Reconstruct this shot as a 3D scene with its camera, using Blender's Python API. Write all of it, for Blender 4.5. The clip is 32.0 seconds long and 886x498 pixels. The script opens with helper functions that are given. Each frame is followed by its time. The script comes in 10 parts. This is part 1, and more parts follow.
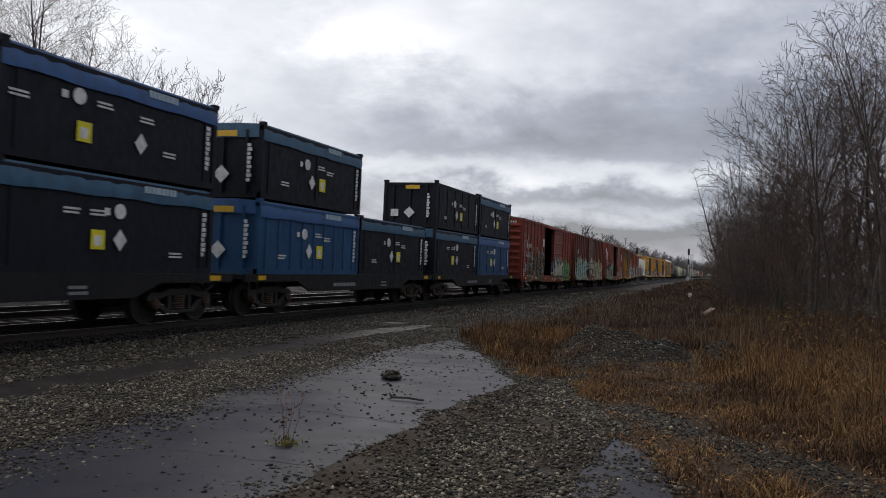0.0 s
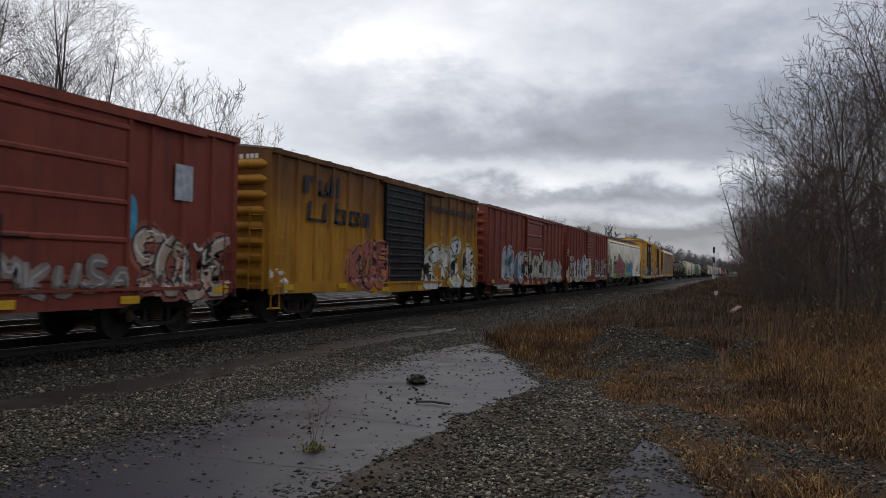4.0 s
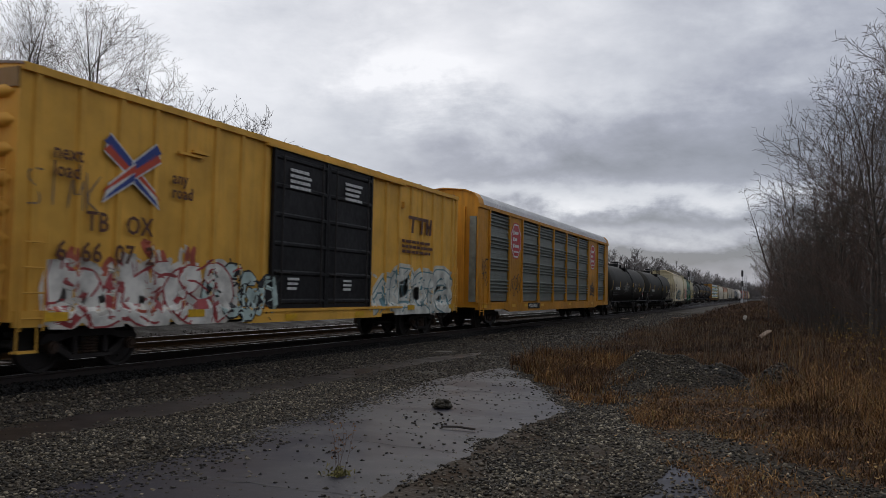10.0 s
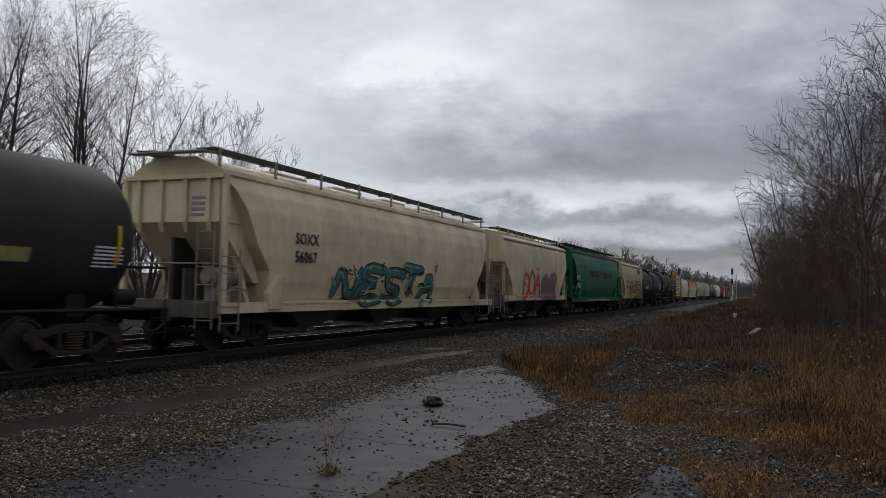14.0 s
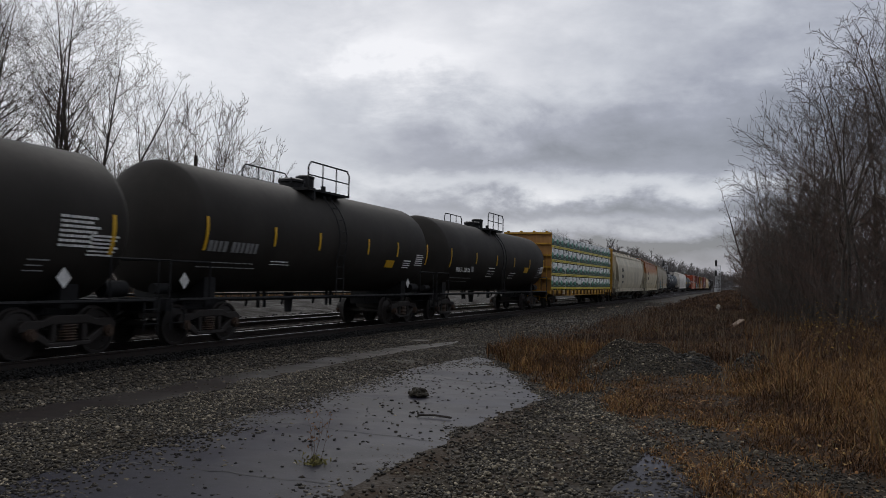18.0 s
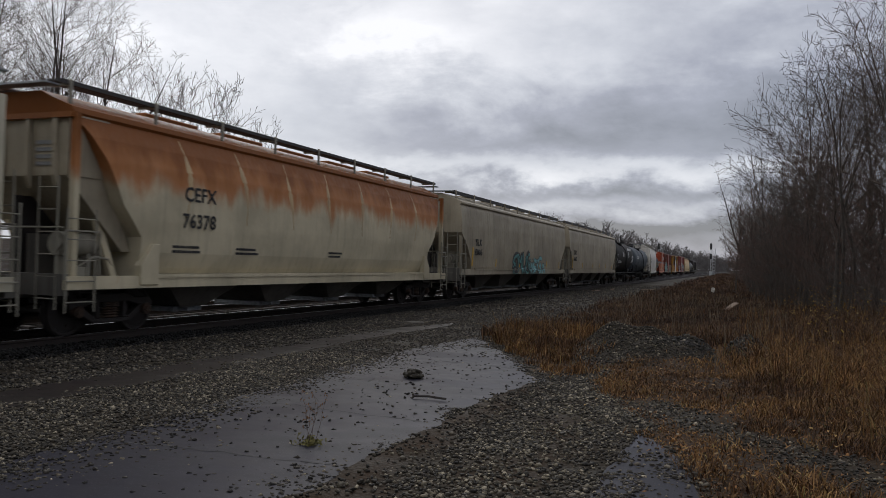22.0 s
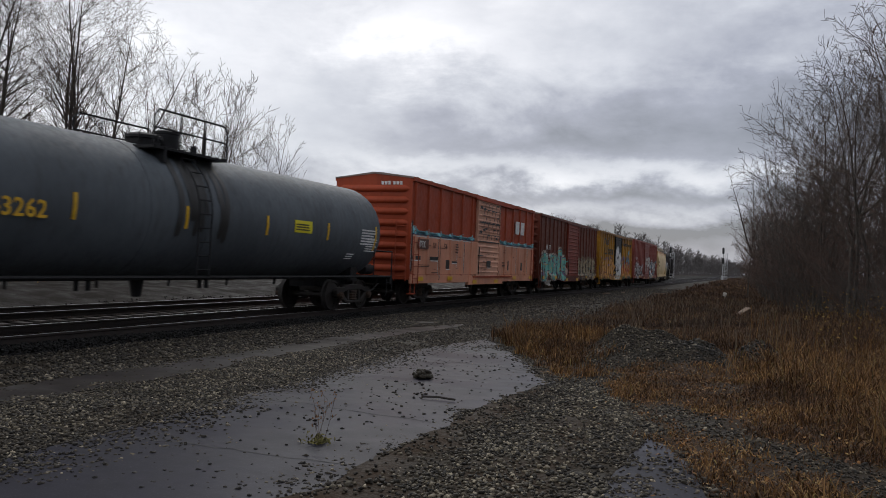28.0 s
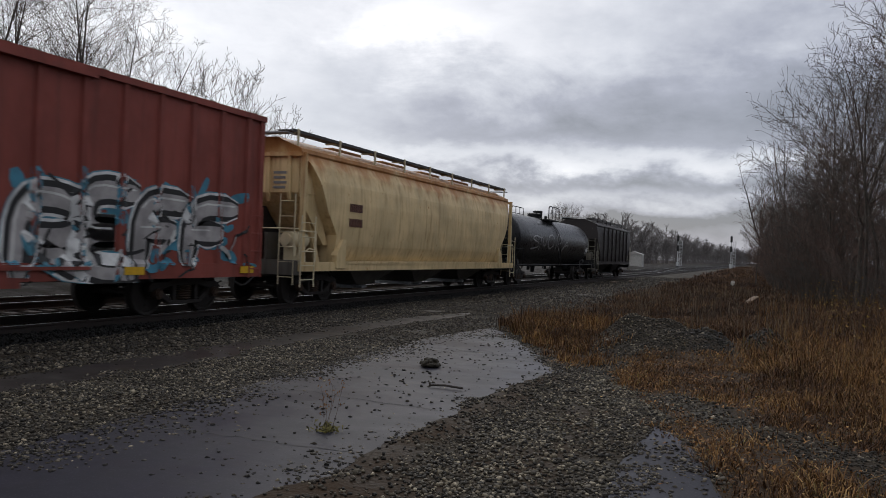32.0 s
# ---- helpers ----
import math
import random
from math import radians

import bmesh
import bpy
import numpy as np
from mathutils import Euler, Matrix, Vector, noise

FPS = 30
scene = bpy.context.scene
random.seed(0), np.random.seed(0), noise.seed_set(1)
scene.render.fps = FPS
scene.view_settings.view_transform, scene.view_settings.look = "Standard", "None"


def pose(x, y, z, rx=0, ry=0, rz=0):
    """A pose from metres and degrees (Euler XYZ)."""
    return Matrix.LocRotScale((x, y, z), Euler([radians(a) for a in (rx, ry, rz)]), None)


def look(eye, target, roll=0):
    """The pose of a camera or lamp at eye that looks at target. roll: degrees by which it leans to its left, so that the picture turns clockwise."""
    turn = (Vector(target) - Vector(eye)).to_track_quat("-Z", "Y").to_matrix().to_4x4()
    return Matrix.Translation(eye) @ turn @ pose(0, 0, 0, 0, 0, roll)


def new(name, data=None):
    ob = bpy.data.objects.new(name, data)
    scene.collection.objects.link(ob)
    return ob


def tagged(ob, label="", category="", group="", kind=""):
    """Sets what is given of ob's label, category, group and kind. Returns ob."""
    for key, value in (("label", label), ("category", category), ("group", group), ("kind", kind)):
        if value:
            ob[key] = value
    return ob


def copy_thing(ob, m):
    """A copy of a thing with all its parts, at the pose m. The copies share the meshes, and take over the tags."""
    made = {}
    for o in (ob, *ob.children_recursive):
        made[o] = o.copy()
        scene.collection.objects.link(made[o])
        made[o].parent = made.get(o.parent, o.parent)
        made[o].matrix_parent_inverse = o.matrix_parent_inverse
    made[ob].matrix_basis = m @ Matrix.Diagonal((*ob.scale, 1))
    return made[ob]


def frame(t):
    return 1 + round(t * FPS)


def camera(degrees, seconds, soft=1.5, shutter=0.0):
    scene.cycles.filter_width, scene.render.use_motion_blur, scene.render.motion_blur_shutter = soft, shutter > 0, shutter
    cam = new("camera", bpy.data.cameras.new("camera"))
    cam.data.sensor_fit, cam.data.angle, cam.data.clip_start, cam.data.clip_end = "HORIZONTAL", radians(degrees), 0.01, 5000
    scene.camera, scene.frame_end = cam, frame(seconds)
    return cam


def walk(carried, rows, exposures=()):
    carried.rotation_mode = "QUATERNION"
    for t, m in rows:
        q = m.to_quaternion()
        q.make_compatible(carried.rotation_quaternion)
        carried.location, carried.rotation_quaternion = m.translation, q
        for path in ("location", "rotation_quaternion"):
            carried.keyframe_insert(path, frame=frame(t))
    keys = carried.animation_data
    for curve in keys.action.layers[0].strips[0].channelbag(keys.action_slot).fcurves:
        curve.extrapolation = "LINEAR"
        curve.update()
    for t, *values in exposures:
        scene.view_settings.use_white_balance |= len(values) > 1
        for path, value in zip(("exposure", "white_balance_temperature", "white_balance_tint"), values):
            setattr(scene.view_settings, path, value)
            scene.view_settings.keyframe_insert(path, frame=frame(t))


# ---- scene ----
# The camera is held by hand on one spot beside the line; only its aim wanders.
EYE = 1.57          # above the railhead, which is z = 0
cam = camera(58.2, 32.0, soft=0.64, shutter=0.12)
AIM = [  # seconds, yaw, pitch, roll
    (0.0, 19.37, 1.11, -2.41),
    (0.5, 19.38, 1.18, -2.53),
    (1.0, 19.25, 0.88, -2.37),
    (1.5, 19.36, 0.50, -2.29),
    (2.0, 20.19, 1.03, -2.34),
    (2.5, 20.51, 1.08, -1.72),
    (3.0, 20.48, 1.24, -1.84),
    (3.5, 20.81, 1.16, -1.30),
    (5.5, 21.44, 1.96, -1.51),
    (6.0, 21.14, 1.68, -1.35),
    (6.5, 21.36, 1.87, -1.32),
    (7.0, 21.32, 1.62, -1.46),
    (7.5, 21.32, 1.91, -1.27),
    (8.0, 21.65, 2.05, -1.26),
    (8.5, 22.23, 2.22, -0.95),
    (9.0, 23.07, 2.73, -0.65),
    (9.5, 23.11, 2.87, -1.17),
    (10.0, 22.83, 3.00, -1.17),
    (10.5, 23.26, 2.79, -0.98),
    (11.0, 23.05, 3.19, -1.24),
    (11.5, 23.08, 3.17, -0.99),
    (12.0, 22.77, 3.07, -1.11),
    (12.5, 22.83, 2.63, -1.12),
    (13.0, 22.42, 2.46, -1.28),
    (13.5, 22.26, 2.81, -1.38),
    (15.5, 21.96, 2.83, -0.84),
    (16.0, 21.71, 2.97, -1.02),
    (16.5, 21.51, 2.32, -0.86),
    (17.0, 21.32, 2.51, -1.15),
    (17.5, 21.22, 2.33, -0.95),
    (18.0, 21.16, 2.24, -1.28),
    (18.5, 21.25, 2.10, -1.33),
    (19.0, 21.25, 1.98, -1.39),
    (19.5, 21.41, 2.02, -1.45),
    (20.0, 21.23, 1.92, -1.49),
    (20.5, 21.60, 1.50, -1.33),
    (21.0, 21.31, 1.61, -1.58),
    (21.5, 21.57, 1.40, -1.28),
    (22.0, 20.84, 0.95, -1.56),
    (22.5, 20.61, 1.21, -1.75),
    (23.0, 20.86, 1.36, -1.98),
    (23.5, 20.96, 1.53, -2.02),
    (24.0, 20.75, 1.59, -2.41),
    (24.5, 20.95, 1.51, -2.41),
    (25.0, 20.97, 1.42, -2.51),
    (25.5, 21.38, 1.28, -2.33),
    (27.5, 21.69, 0.98, -2.59),
    (28.0, 21.62, 0.97, -2.34),
    (28.5, 21.45, 1.13, -2.30),
    (29.0, 21.43, 1.04, -2.20),
    (29.5, 21.60, 1.10, -2.15),
    (30.0, 21.48, 0.95, -2.03),
    (30.5, 21.45, 0.77, -1.99),
    (31.0, 21.74, 0.92, -2.10),
    (31.5, 21.85, 0.14, -2.10),
    (32.0, 22.14, 0.15, -2.26),
]
walk(cam, [(t, pose(0, 0, EYE, 90 + pitch, roll, yaw)) for t, yaw, pitch, roll in AIM],
     [(0.0, 0.12), (3.0, 0.14), (5.5, 0.0), (7.0, -0.02), (11.0, -0.08), (13.0, -0.15), (17.0, -0.14), (21.0, 0.0), (25.0, 0.03), (29.0, 0.10), (32.0, 0.12)])

# ---- sky and sun: a broken overcast, brightest ahead to the left ----
SUN_AZ, SUN_EL = -24.0, 34.0      # degrees from the line's far direction, and above the horizon


def sky_world():
    w = bpy.data.worlds.new("overcast_sky")
    w.use_nodes = True
    scene.world = w
    n, l = w.node_tree.nodes, w.node_tree.links
    n.clear()
    out, bg = n.new("ShaderNodeOutputWorld"), n.new("ShaderNodeBackground")
    l.new(bg.outputs[0], out.inputs[0])
    tc = n.new("ShaderNodeTexCoord")
    sep = n.new("ShaderNodeSeparateXYZ")
    l.new(tc.outputs["Generated"], sep.inputs[0])

    def m(op, a, b=None, c=None):
        k = n.new("ShaderNodeMath")
        k.operation = op
        for i, v in enumerate((a, b, c)):
            if v is None:
                continue
            if isinstance(v, (int, float)):
                k.inputs[i].default_value = v
            else:
                l.new(v, k.inputs[i])
        return k.outputs[0]

    x, y, z = sep.outputs
    el = m("MULTIPLY", m("ARCSINE", z), 57.2958)
    az = m("MULTIPLY", m("ARCTAN2", x, y), 57.2958)

    def noise(scale, detail, offset, stretch, rough=0.55, warp=0.0):
        """Noise about 0, in the sky's direction space."""
        mp = n.new("ShaderNodeMapping")
        mp.inputs["Location"].default_value = offset
        mp.inputs["Scale"].default_value = stretch
        l.new(tc.outputs["Generated"], mp.inputs[0])
        k = n.new("ShaderNodeTexNoise")
        k.inputs["Scale"].default_value = scale
        k.inputs["Detail"].default_value = detail
        k.inputs["Roughness"].default_value = rough
        k.inputs["Distortion"].default_value = warp
        l.new(mp.outputs[0], k.inputs["Vector"])
        return m("MULTIPLY", m("SUBTRACT", k.outputs["Fac"], 0.5), 2.0)

    def step(v, lo, hi):
        r = n.new("ShaderNodeMapRange")
        r.interpolation_type = "SMOOTHSTEP"
        r.inputs["From Min"].default_value, r.inputs["From Max"].default_value = lo, hi
        l.new(v, r.inputs["Value"])
        return r.outputs[0]

    def bell(v, mid, wide):
        d = m("DIVIDE", m("SUBTRACT", v, mid), wide)
        return m("EXPONENT", m("MULTIPLY", m("MULTIPLY", d, d), -1.0))

    puff = noise(5.0, 8, (3.1, 1.2, 0.4), (1, 1, 2.6), 0.58, 0.5)
    fluff = noise(11.0, 9, (0.3, 5.2, 2.4), (1, 1, 1.7), 0.60, 0.1)
    wisp = noise(7.0, 8, (7.7, 2.2, 1.4), (1, 1, 2.4), 0.58, 0.1)
    a = m("ADD", az, m("ADD", m("MULTIPLY", puff, 9.0), m("MULTIPLY", fluff, 5.0)))
    e = m("ADD", el, m("ADD", m("MULTIPLY", puff, 4.0), m("MULTIPLY", fluff, 3.2)))
    ee = m("ADD", el, m("ADD", m("MULTIPLY", puff, 1.7), m("MULTIPLY", fluff, 1.9)))
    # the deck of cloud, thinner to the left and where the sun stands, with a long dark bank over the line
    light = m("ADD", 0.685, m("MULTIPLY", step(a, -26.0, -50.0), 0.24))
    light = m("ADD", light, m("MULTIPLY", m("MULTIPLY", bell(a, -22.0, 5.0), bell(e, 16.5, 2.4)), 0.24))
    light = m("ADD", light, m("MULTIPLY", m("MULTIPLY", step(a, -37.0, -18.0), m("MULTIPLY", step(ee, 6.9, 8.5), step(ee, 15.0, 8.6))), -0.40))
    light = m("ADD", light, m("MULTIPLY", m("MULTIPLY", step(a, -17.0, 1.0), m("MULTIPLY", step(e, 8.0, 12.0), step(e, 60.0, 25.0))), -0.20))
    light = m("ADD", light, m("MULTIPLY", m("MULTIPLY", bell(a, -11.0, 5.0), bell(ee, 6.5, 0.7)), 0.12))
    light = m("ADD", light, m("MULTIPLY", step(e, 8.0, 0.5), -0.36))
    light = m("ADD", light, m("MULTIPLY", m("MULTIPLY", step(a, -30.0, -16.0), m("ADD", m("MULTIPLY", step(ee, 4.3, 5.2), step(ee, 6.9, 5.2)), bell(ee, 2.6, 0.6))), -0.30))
    light = m("ADD", light, m("ADD", m("MULTIPLY", puff, 0.22), m("ADD", m("MULTIPLY", fluff, 0.21), m("MULTIPLY", wisp, 0.20))))
    ramp = n.new("ShaderNodeValToRGB")
    c = ramp.color_ramp.elements
    c[0].position, c[0].color = 0.12, (0.20, 0.217, 0.258, 1)
    c[1].position, c[1].color = 0.94, (0.945, 0.955, 1.0, 1)
    ramp.color_ramp.elements.new(0.40).color = (0.375, 0.395, 0.47, 1)
    ramp.color_ramp.elements.new(0.62).color = (0.60, 0.625, 0.69, 1)
    l.new(light, ramp.inputs[0])
    sky = n.new("ShaderNodeTexSky")
    sky.sky_type, sky.sun_disc = "NISHITA", False
    sky.sun_elevation, sky.sun_rotation = radians(SUN_EL), radians(SUN_AZ)
    thin = n.new("ShaderNodeVectorMath")
    thin.operation = "SCALE"
    thin.inputs["Scale"].default_value = 0.10
    l.new(sky.outputs[0], thin.inputs[0])
    mix = n.new("ShaderNodeMix")
    mix.data_type = "RGBA"
    mix.inputs["Factor"].default_value = 0.93
    l.new(thin.outputs[0], mix.inputs["A"])
    l.new(ramp.outputs[0], mix.inputs["B"])
    l.new(mix.outputs["Result"], bg.inputs["Color"])
    bg.inputs["Strength"].default_value = 1.0


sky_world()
sun = new("sun", bpy.data.lights.new("sun", "SUN"))
sun.data.energy, sun.data.angle, sun.data.color = 0.6, radians(25), (1.0, 0.97, 0.93)
sun.matrix_world = look((0, 0, 50), (-math.sin(radians(SUN_AZ)) * 60, -math.cos(radians(SUN_AZ)) * 60, 50 - 60 * math.tan(radians(SUN_EL))))
scene.view_settings.exposure = 0.0


# ---- small mesh tools ----
def box(bm, x0, x1, y0, y1, z0, z1):
    v = [bm.verts.new((x, y, z)) for x in (x0, x1) for y in (y0, y1) for z in (z0, z1)]
    for f in ((0, 1, 3, 2), (4, 6, 7, 5), (0, 4, 5, 1), (2, 3, 7, 6), (0, 2, 6, 4), (1, 5, 7, 3)):
        bm.faces.new([v[i] for i in f])
    return v


def bar(bm, a, b, r, seg=6, r2=None, caps=True):
    """A round bar from a to b."""
    a, b = Vector(a), Vector(b)
    d = (b - a).normalized()
    u = d.orthogonal().normalized()
    w = d.cross(u)
    r2 = r if r2 is None else r2
    ring = lambda p, q: [bm.verts.new(p + (u * math.cos(2 * math.pi * i / seg) + w * math.sin(2 * math.pi * i / seg)) * q) for i in range(seg)]
    A, B = ring(a, r), ring(b, r2)
    for i in range(seg):
        bm.faces.new((A[i], A[(i + 1) % seg], B[(i + 1) % seg], B[i]))
    if caps:
        bm.faces.new(A[::-1])
        bm.faces.new(B)


def path(bm, pts, r, seg=5):
    for a, b in zip(pts, pts[1:]):
        bar(bm, a, b, r, seg)


def loft(bm, rings, closed=True, caps=True):
    """Skins rings of points, each as long as the first."""
    R = [[bm.verts.new(p) for p in ring] for ring in rings]
    k = len(R[0])
    for A, B in zip(R, R[1:]):
        for i in range(k if closed else k - 1):
            bm.faces.new((A[i], A[(i + 1) % k], B[(i + 1) % k], B[i]))
    if caps and closed:
        bm.faces.new(R[0][::-1])
        bm.faces.new(R[-1])


def slab(bm, outline, axis, t0, t1):
    """A plate: an outline of 2D points, thick from t0 to t1 along axis."""
    put = {"x": lambda p, t: (t, p[0], p[1]), "y": lambda p, t: (p[0], t, p[1]), "z": lambda p, t: (p[0], p[1], t)}[axis]
    loft(bm, [[put(p, t0) for p in outline], [put(p, t1) for p in outline]])


def mesh_of(bm, name, material, smooth=0.0, bevel=0.0):
    bmesh.ops.recalc_face_normals(bm, faces=bm.faces)
    if bevel:
        bmesh.ops.bevel(bm, geom=[e for e in bm.edges if len(e.link_faces) == 2 and e.calc_face_angle(0) > 0.6], offset=bevel, segments=1, affect="EDGES")
    me = bpy.data.meshes.new(name)
    bm.to_mesh(me)
    bm.free()
    if smooth:
        me.polygons.foreach_set("use_smooth", [True] * len(me.polygons))
        me.set_sharp_from_angle(angle=radians(smooth))
    me.materials.append(material)
    return me


def hang(name, me, parent, m=None, label=""):
    ob = new(name, me)
    ob.parent = parent
    if m is not None:
        ob.matrix_basis = m
    return tagged(ob, label)


def part(name, bm, material, parent, label="", smooth=0.0, bevel=0.0):
    return hang(name, mesh_of(bm, name, material, smooth, bevel), parent, None, label)


def solid(name, verts, faces, material, parent=None, smooth=False):
    """A mesh from arrays, for the many-pieced things."""
    me = bpy.data.meshes.new(name)
    verts, faces = np.asarray(verts, dtype=np.float32), np.asarray(faces, dtype=np.int32)
    me.vertices.add(len(verts))
    me.vertices.foreach_set("co", verts.ravel())
    k = faces.shape[1]
    me.loops.add(faces.size)
    me.loops.foreach_set("vertex_index", faces.ravel())
    me.polygons.add(len(faces))
    me.polygons.foreach_set("loop_start", np.arange(0, faces.size, k, dtype=np.int32))
    if smooth:
        me.polygons.foreach_set("use_smooth", np.ones(len(faces), dtype=bool))
    me.update(calc_edges=True)
    me.materials.append(material)
    ob = new(name, me)
    ob.parent = parent
    return ob


def thing(name, label, category, group=""):
    return tagged(new(name), label, category, group)


# ---- materials ----
def nodes_of(name):
    mat = bpy.data.materials.new(name)
    mat.use_nodes = True
    nt = mat.node_tree
    return mat, nt.nodes, nt.links, nt.nodes["Principled BSDF"]


def tex(n, l, kind, scale, detail=4.0, stretch=(1, 1, 1), rough=0.55, space="Object", offset=(0, 0, 0)):
    tc, mp = n.new("ShaderNodeTexCoord"), n.new("ShaderNodeMapping")
    mp.inputs["Scale"].default_value = stretch
    mp.inputs["Location"].default_value = offset
    l.new(tc.outputs[space], mp.inputs[0])
    k = n.new("ShaderNodeTex" + kind)
    k.inputs["Scale"].default_value = scale
    if kind == "Noise":
        k.inputs["Detail"].default_value, k.inputs["Roughness"].default_value = detail, rough
    l.new(mp.outputs[0], k.inputs["Vector"])
    return k


def span(n, l, value, lo, hi, to_lo=0.0, to_hi=1.0):
    r = n.new("ShaderNodeMapRange")
    r.interpolation_type = "SMOOTHSTEP"
    for key, v in (("From Min", lo), ("From Max", hi), ("To Min", to_lo), ("To Max", to_hi)):
        r.inputs[key].default_value = v
    l.new(value, r.inputs["Value"])
    return r.outputs[0]


def mixed(n, l, fac, a, b, blend="MIX"):
    k = n.new("ShaderNodeMix")
    k.data_type, k.blend_type = "RGBA", blend
    for key, v in (("Factor", fac), ("A", a), ("B", b)):
        if isinstance(v, (tuple, list)):
            k.inputs[key].default_value = (*v, 1)
        elif isinstance(v, (int, float)):
            k.inputs[key].default_value = v
        else:
            l.new(v, k.inputs[key])
    return k.outputs["Result"]


def times(n, l, a, b):
    k = n.new("ShaderNodeMath")
    k.operation = "MULTIPLY"
    for i, v in enumerate((a, b)):
        if isinstance(v, (int, float)):
            k.inputs[i].default_value = v
        else:
            l.new(v, k.inputs[i])
    return k.outputs[0]


def bumped(n, l, bsdf, height, strength, distance=0.01):
    b = n.new("ShaderNodeBump")
    b.inputs["Strength"].default_value, b.inputs["Distance"].default_value = strength, distance
    l.new(height, b.inputs["Height"])
    l.new(b.outputs[0], bsdf.inputs["Normal"])


def dim(c, k):
    return tuple(v * k for v in c)


def steel_paint(name, colour, dirt=0.35, rust=0.12, rough=0.5, rust_top=None, seed=0.0, gloss=0.22, soot=(0.035, 0.030, 0.026), rust_colour=(0.17, 0.065, 0.025), dents=0.35, patchy=0.14):
    """Weathered paint on steel: faded patches, rain streaks, rust freckles. rust_top: (z from, z to) where rust runs down from the top chord."""
    mat, n, l, b = nodes_of(name)
    o = (seed * 7.3, seed * 3.1, seed * 1.7)
    fade = tex(n, l, "Noise", 0.7, 5, offset=o)
    col = mixed(n, l, span(n, l, fade.outputs["Fac"], 0.3, 0.7), dim(colour, 0.80), dim(colour, 1.12))
    streak = tex(n, l, "Noise", 1.0, 6, (5.5, 5.5, 0.35), 0.62, offset=o)
    col = mixed(n, l, span(n, l, streak.outputs["Fac"], 0.46, 0.78, 0.0, dirt), col, soot)
    fine = tex(n, l, "Noise", 9.0, 8, (1, 1, 0.5), 0.7, offset=o)
    col = mixed(n, l, span(n, l, fine.outputs["Fac"], 0.60, 0.72, 0.0, rust), col, rust_colour)
    if rust_top:
        sep, tc = n.new("ShaderNodeSeparateXYZ"), n.new("ShaderNodeTexCoord")
        l.new(tc.outputs["Object"], sep.inputs[0])
        run = tex(n, l, "Noise", 0.9, 6, (1.3, 1.3, 0.45), 0.6, offset=o)
        high = n.new("ShaderNodeMath")
        high.operation = "MULTIPLY_ADD"
        l.new(run.outputs["Fac"], high.inputs[0])
        high.inputs[1].default_value = 1.7 * (rust_top[1] - rust_top[0])
        l.new(sep.outputs[2], high.inputs[2])
        mid = (rust_top[0] + rust_top[1]) / 2 + 0.85 * (rust_top[1] - rust_top[0])
        k = rust_top[1] - rust_top[0]
        col = mixed(n, l, span(n, l, high.outputs[0], mid - 0.38 * k, mid + 0.15 * k, 0.0, 0.85), col, rust_colour)
        col = mixed(n, l, span(n, l, high.outputs[0], mid + 0.05 * k, mid + 0.75 * k, 0.0, 0.8), col, dim(rust_colour, 0.42))
    l.new(col, b.inputs["Base Color"])
    l.new(span(n, l, fine.outputs["Fac"], 0.3, 0.7, rough - patchy * 0.7, rough + patchy * 1.3), b.inputs["Roughness"])
    b.inputs["Specular IOR Level"].default_value = gloss
    dent = tex(n, l, "Noise", 1.3, 3, offset=o)
    bumped(n, l, b, dent.outputs["Fac"], dents, 0.05)
    return mat


def plain(name, colour, rough=0.6, metal=0.0, vary=0.25, scale=6.0, bump=0.15):
    mat, n, l, b = nodes_of(name)
    k = tex(n, l, "Noise", scale, 6)
    l.new(mixed(n, l, span(n, l, k.outputs["Fac"], 0.3, 0.7), dim(colour, 1 - vary), dim(colour, 1 + vary)), b.inputs["Base Color"])
    l.new(span(n, l, k.outputs["Fac"], 0.25, 0.75, max(rough - 0.12, 0.03), min(rough + 0.12, 1)), b.inputs["Roughness"])
    b.inputs["Metallic"].default_value = metal
    if bump:
        bumped(n, l, b, k.outputs["Fac"], bump, 0.02)
    return mat


def islands(name, stops, rough=0.7, grain=30.0, bump=0.3, patch=0.0):
    """A colour by chance for each loose piece, from the given stops."""
    mat, n, l, b = nodes_of(name)
    g = n.new("ShaderNodeNewGeometry")
    ramp = n.new("ShaderNodeValToRGB")
    e = ramp.color_ramp.elements
    e[0].position, e[0].color = stops[0][0], (*stops[0][1], 1)
    e[1].position, e[1].color = stops[-1][0], (*stops[-1][1], 1)
    for p, c in stops[1:-1]:
        ramp.color_ramp.elements.new(p).color = (*c, 1)
    l.new(g.outputs["Random Per Island"], ramp.inputs[0])
    k = tex(n, l, "Noise", grain, 4)
    col = ramp.outputs[0]
    if patch:                       # broad stands of a darker or paler kind
        broad = tex(n, l, "Noise", patch, 4)
        col = mixed(n, l, 1.0, col, mixed(n, l, span(n, l, broad.outputs["Fac"], 0.36, 0.62), (0.50, 0.44, 0.46), (1.35, 1.32, 1.22)), "MULTIPLY")
    l.new(mixed(n, l, 0.5, col, mixed(n, l, span(n, l, k.outputs["Fac"], 0.3, 0.7), (0.55, 0.55, 0.55), (1.4, 1.4, 1.4)), "MULTIPLY"), b.inputs["Base Color"])
    b.inputs["Roughness"].default_value = rough
    b.inputs["Specular IOR Level"].default_value = 0.3
    if bump:
        bumped(n, l, b, k.outputs["Fac"], bump, 0.01)
    return mat

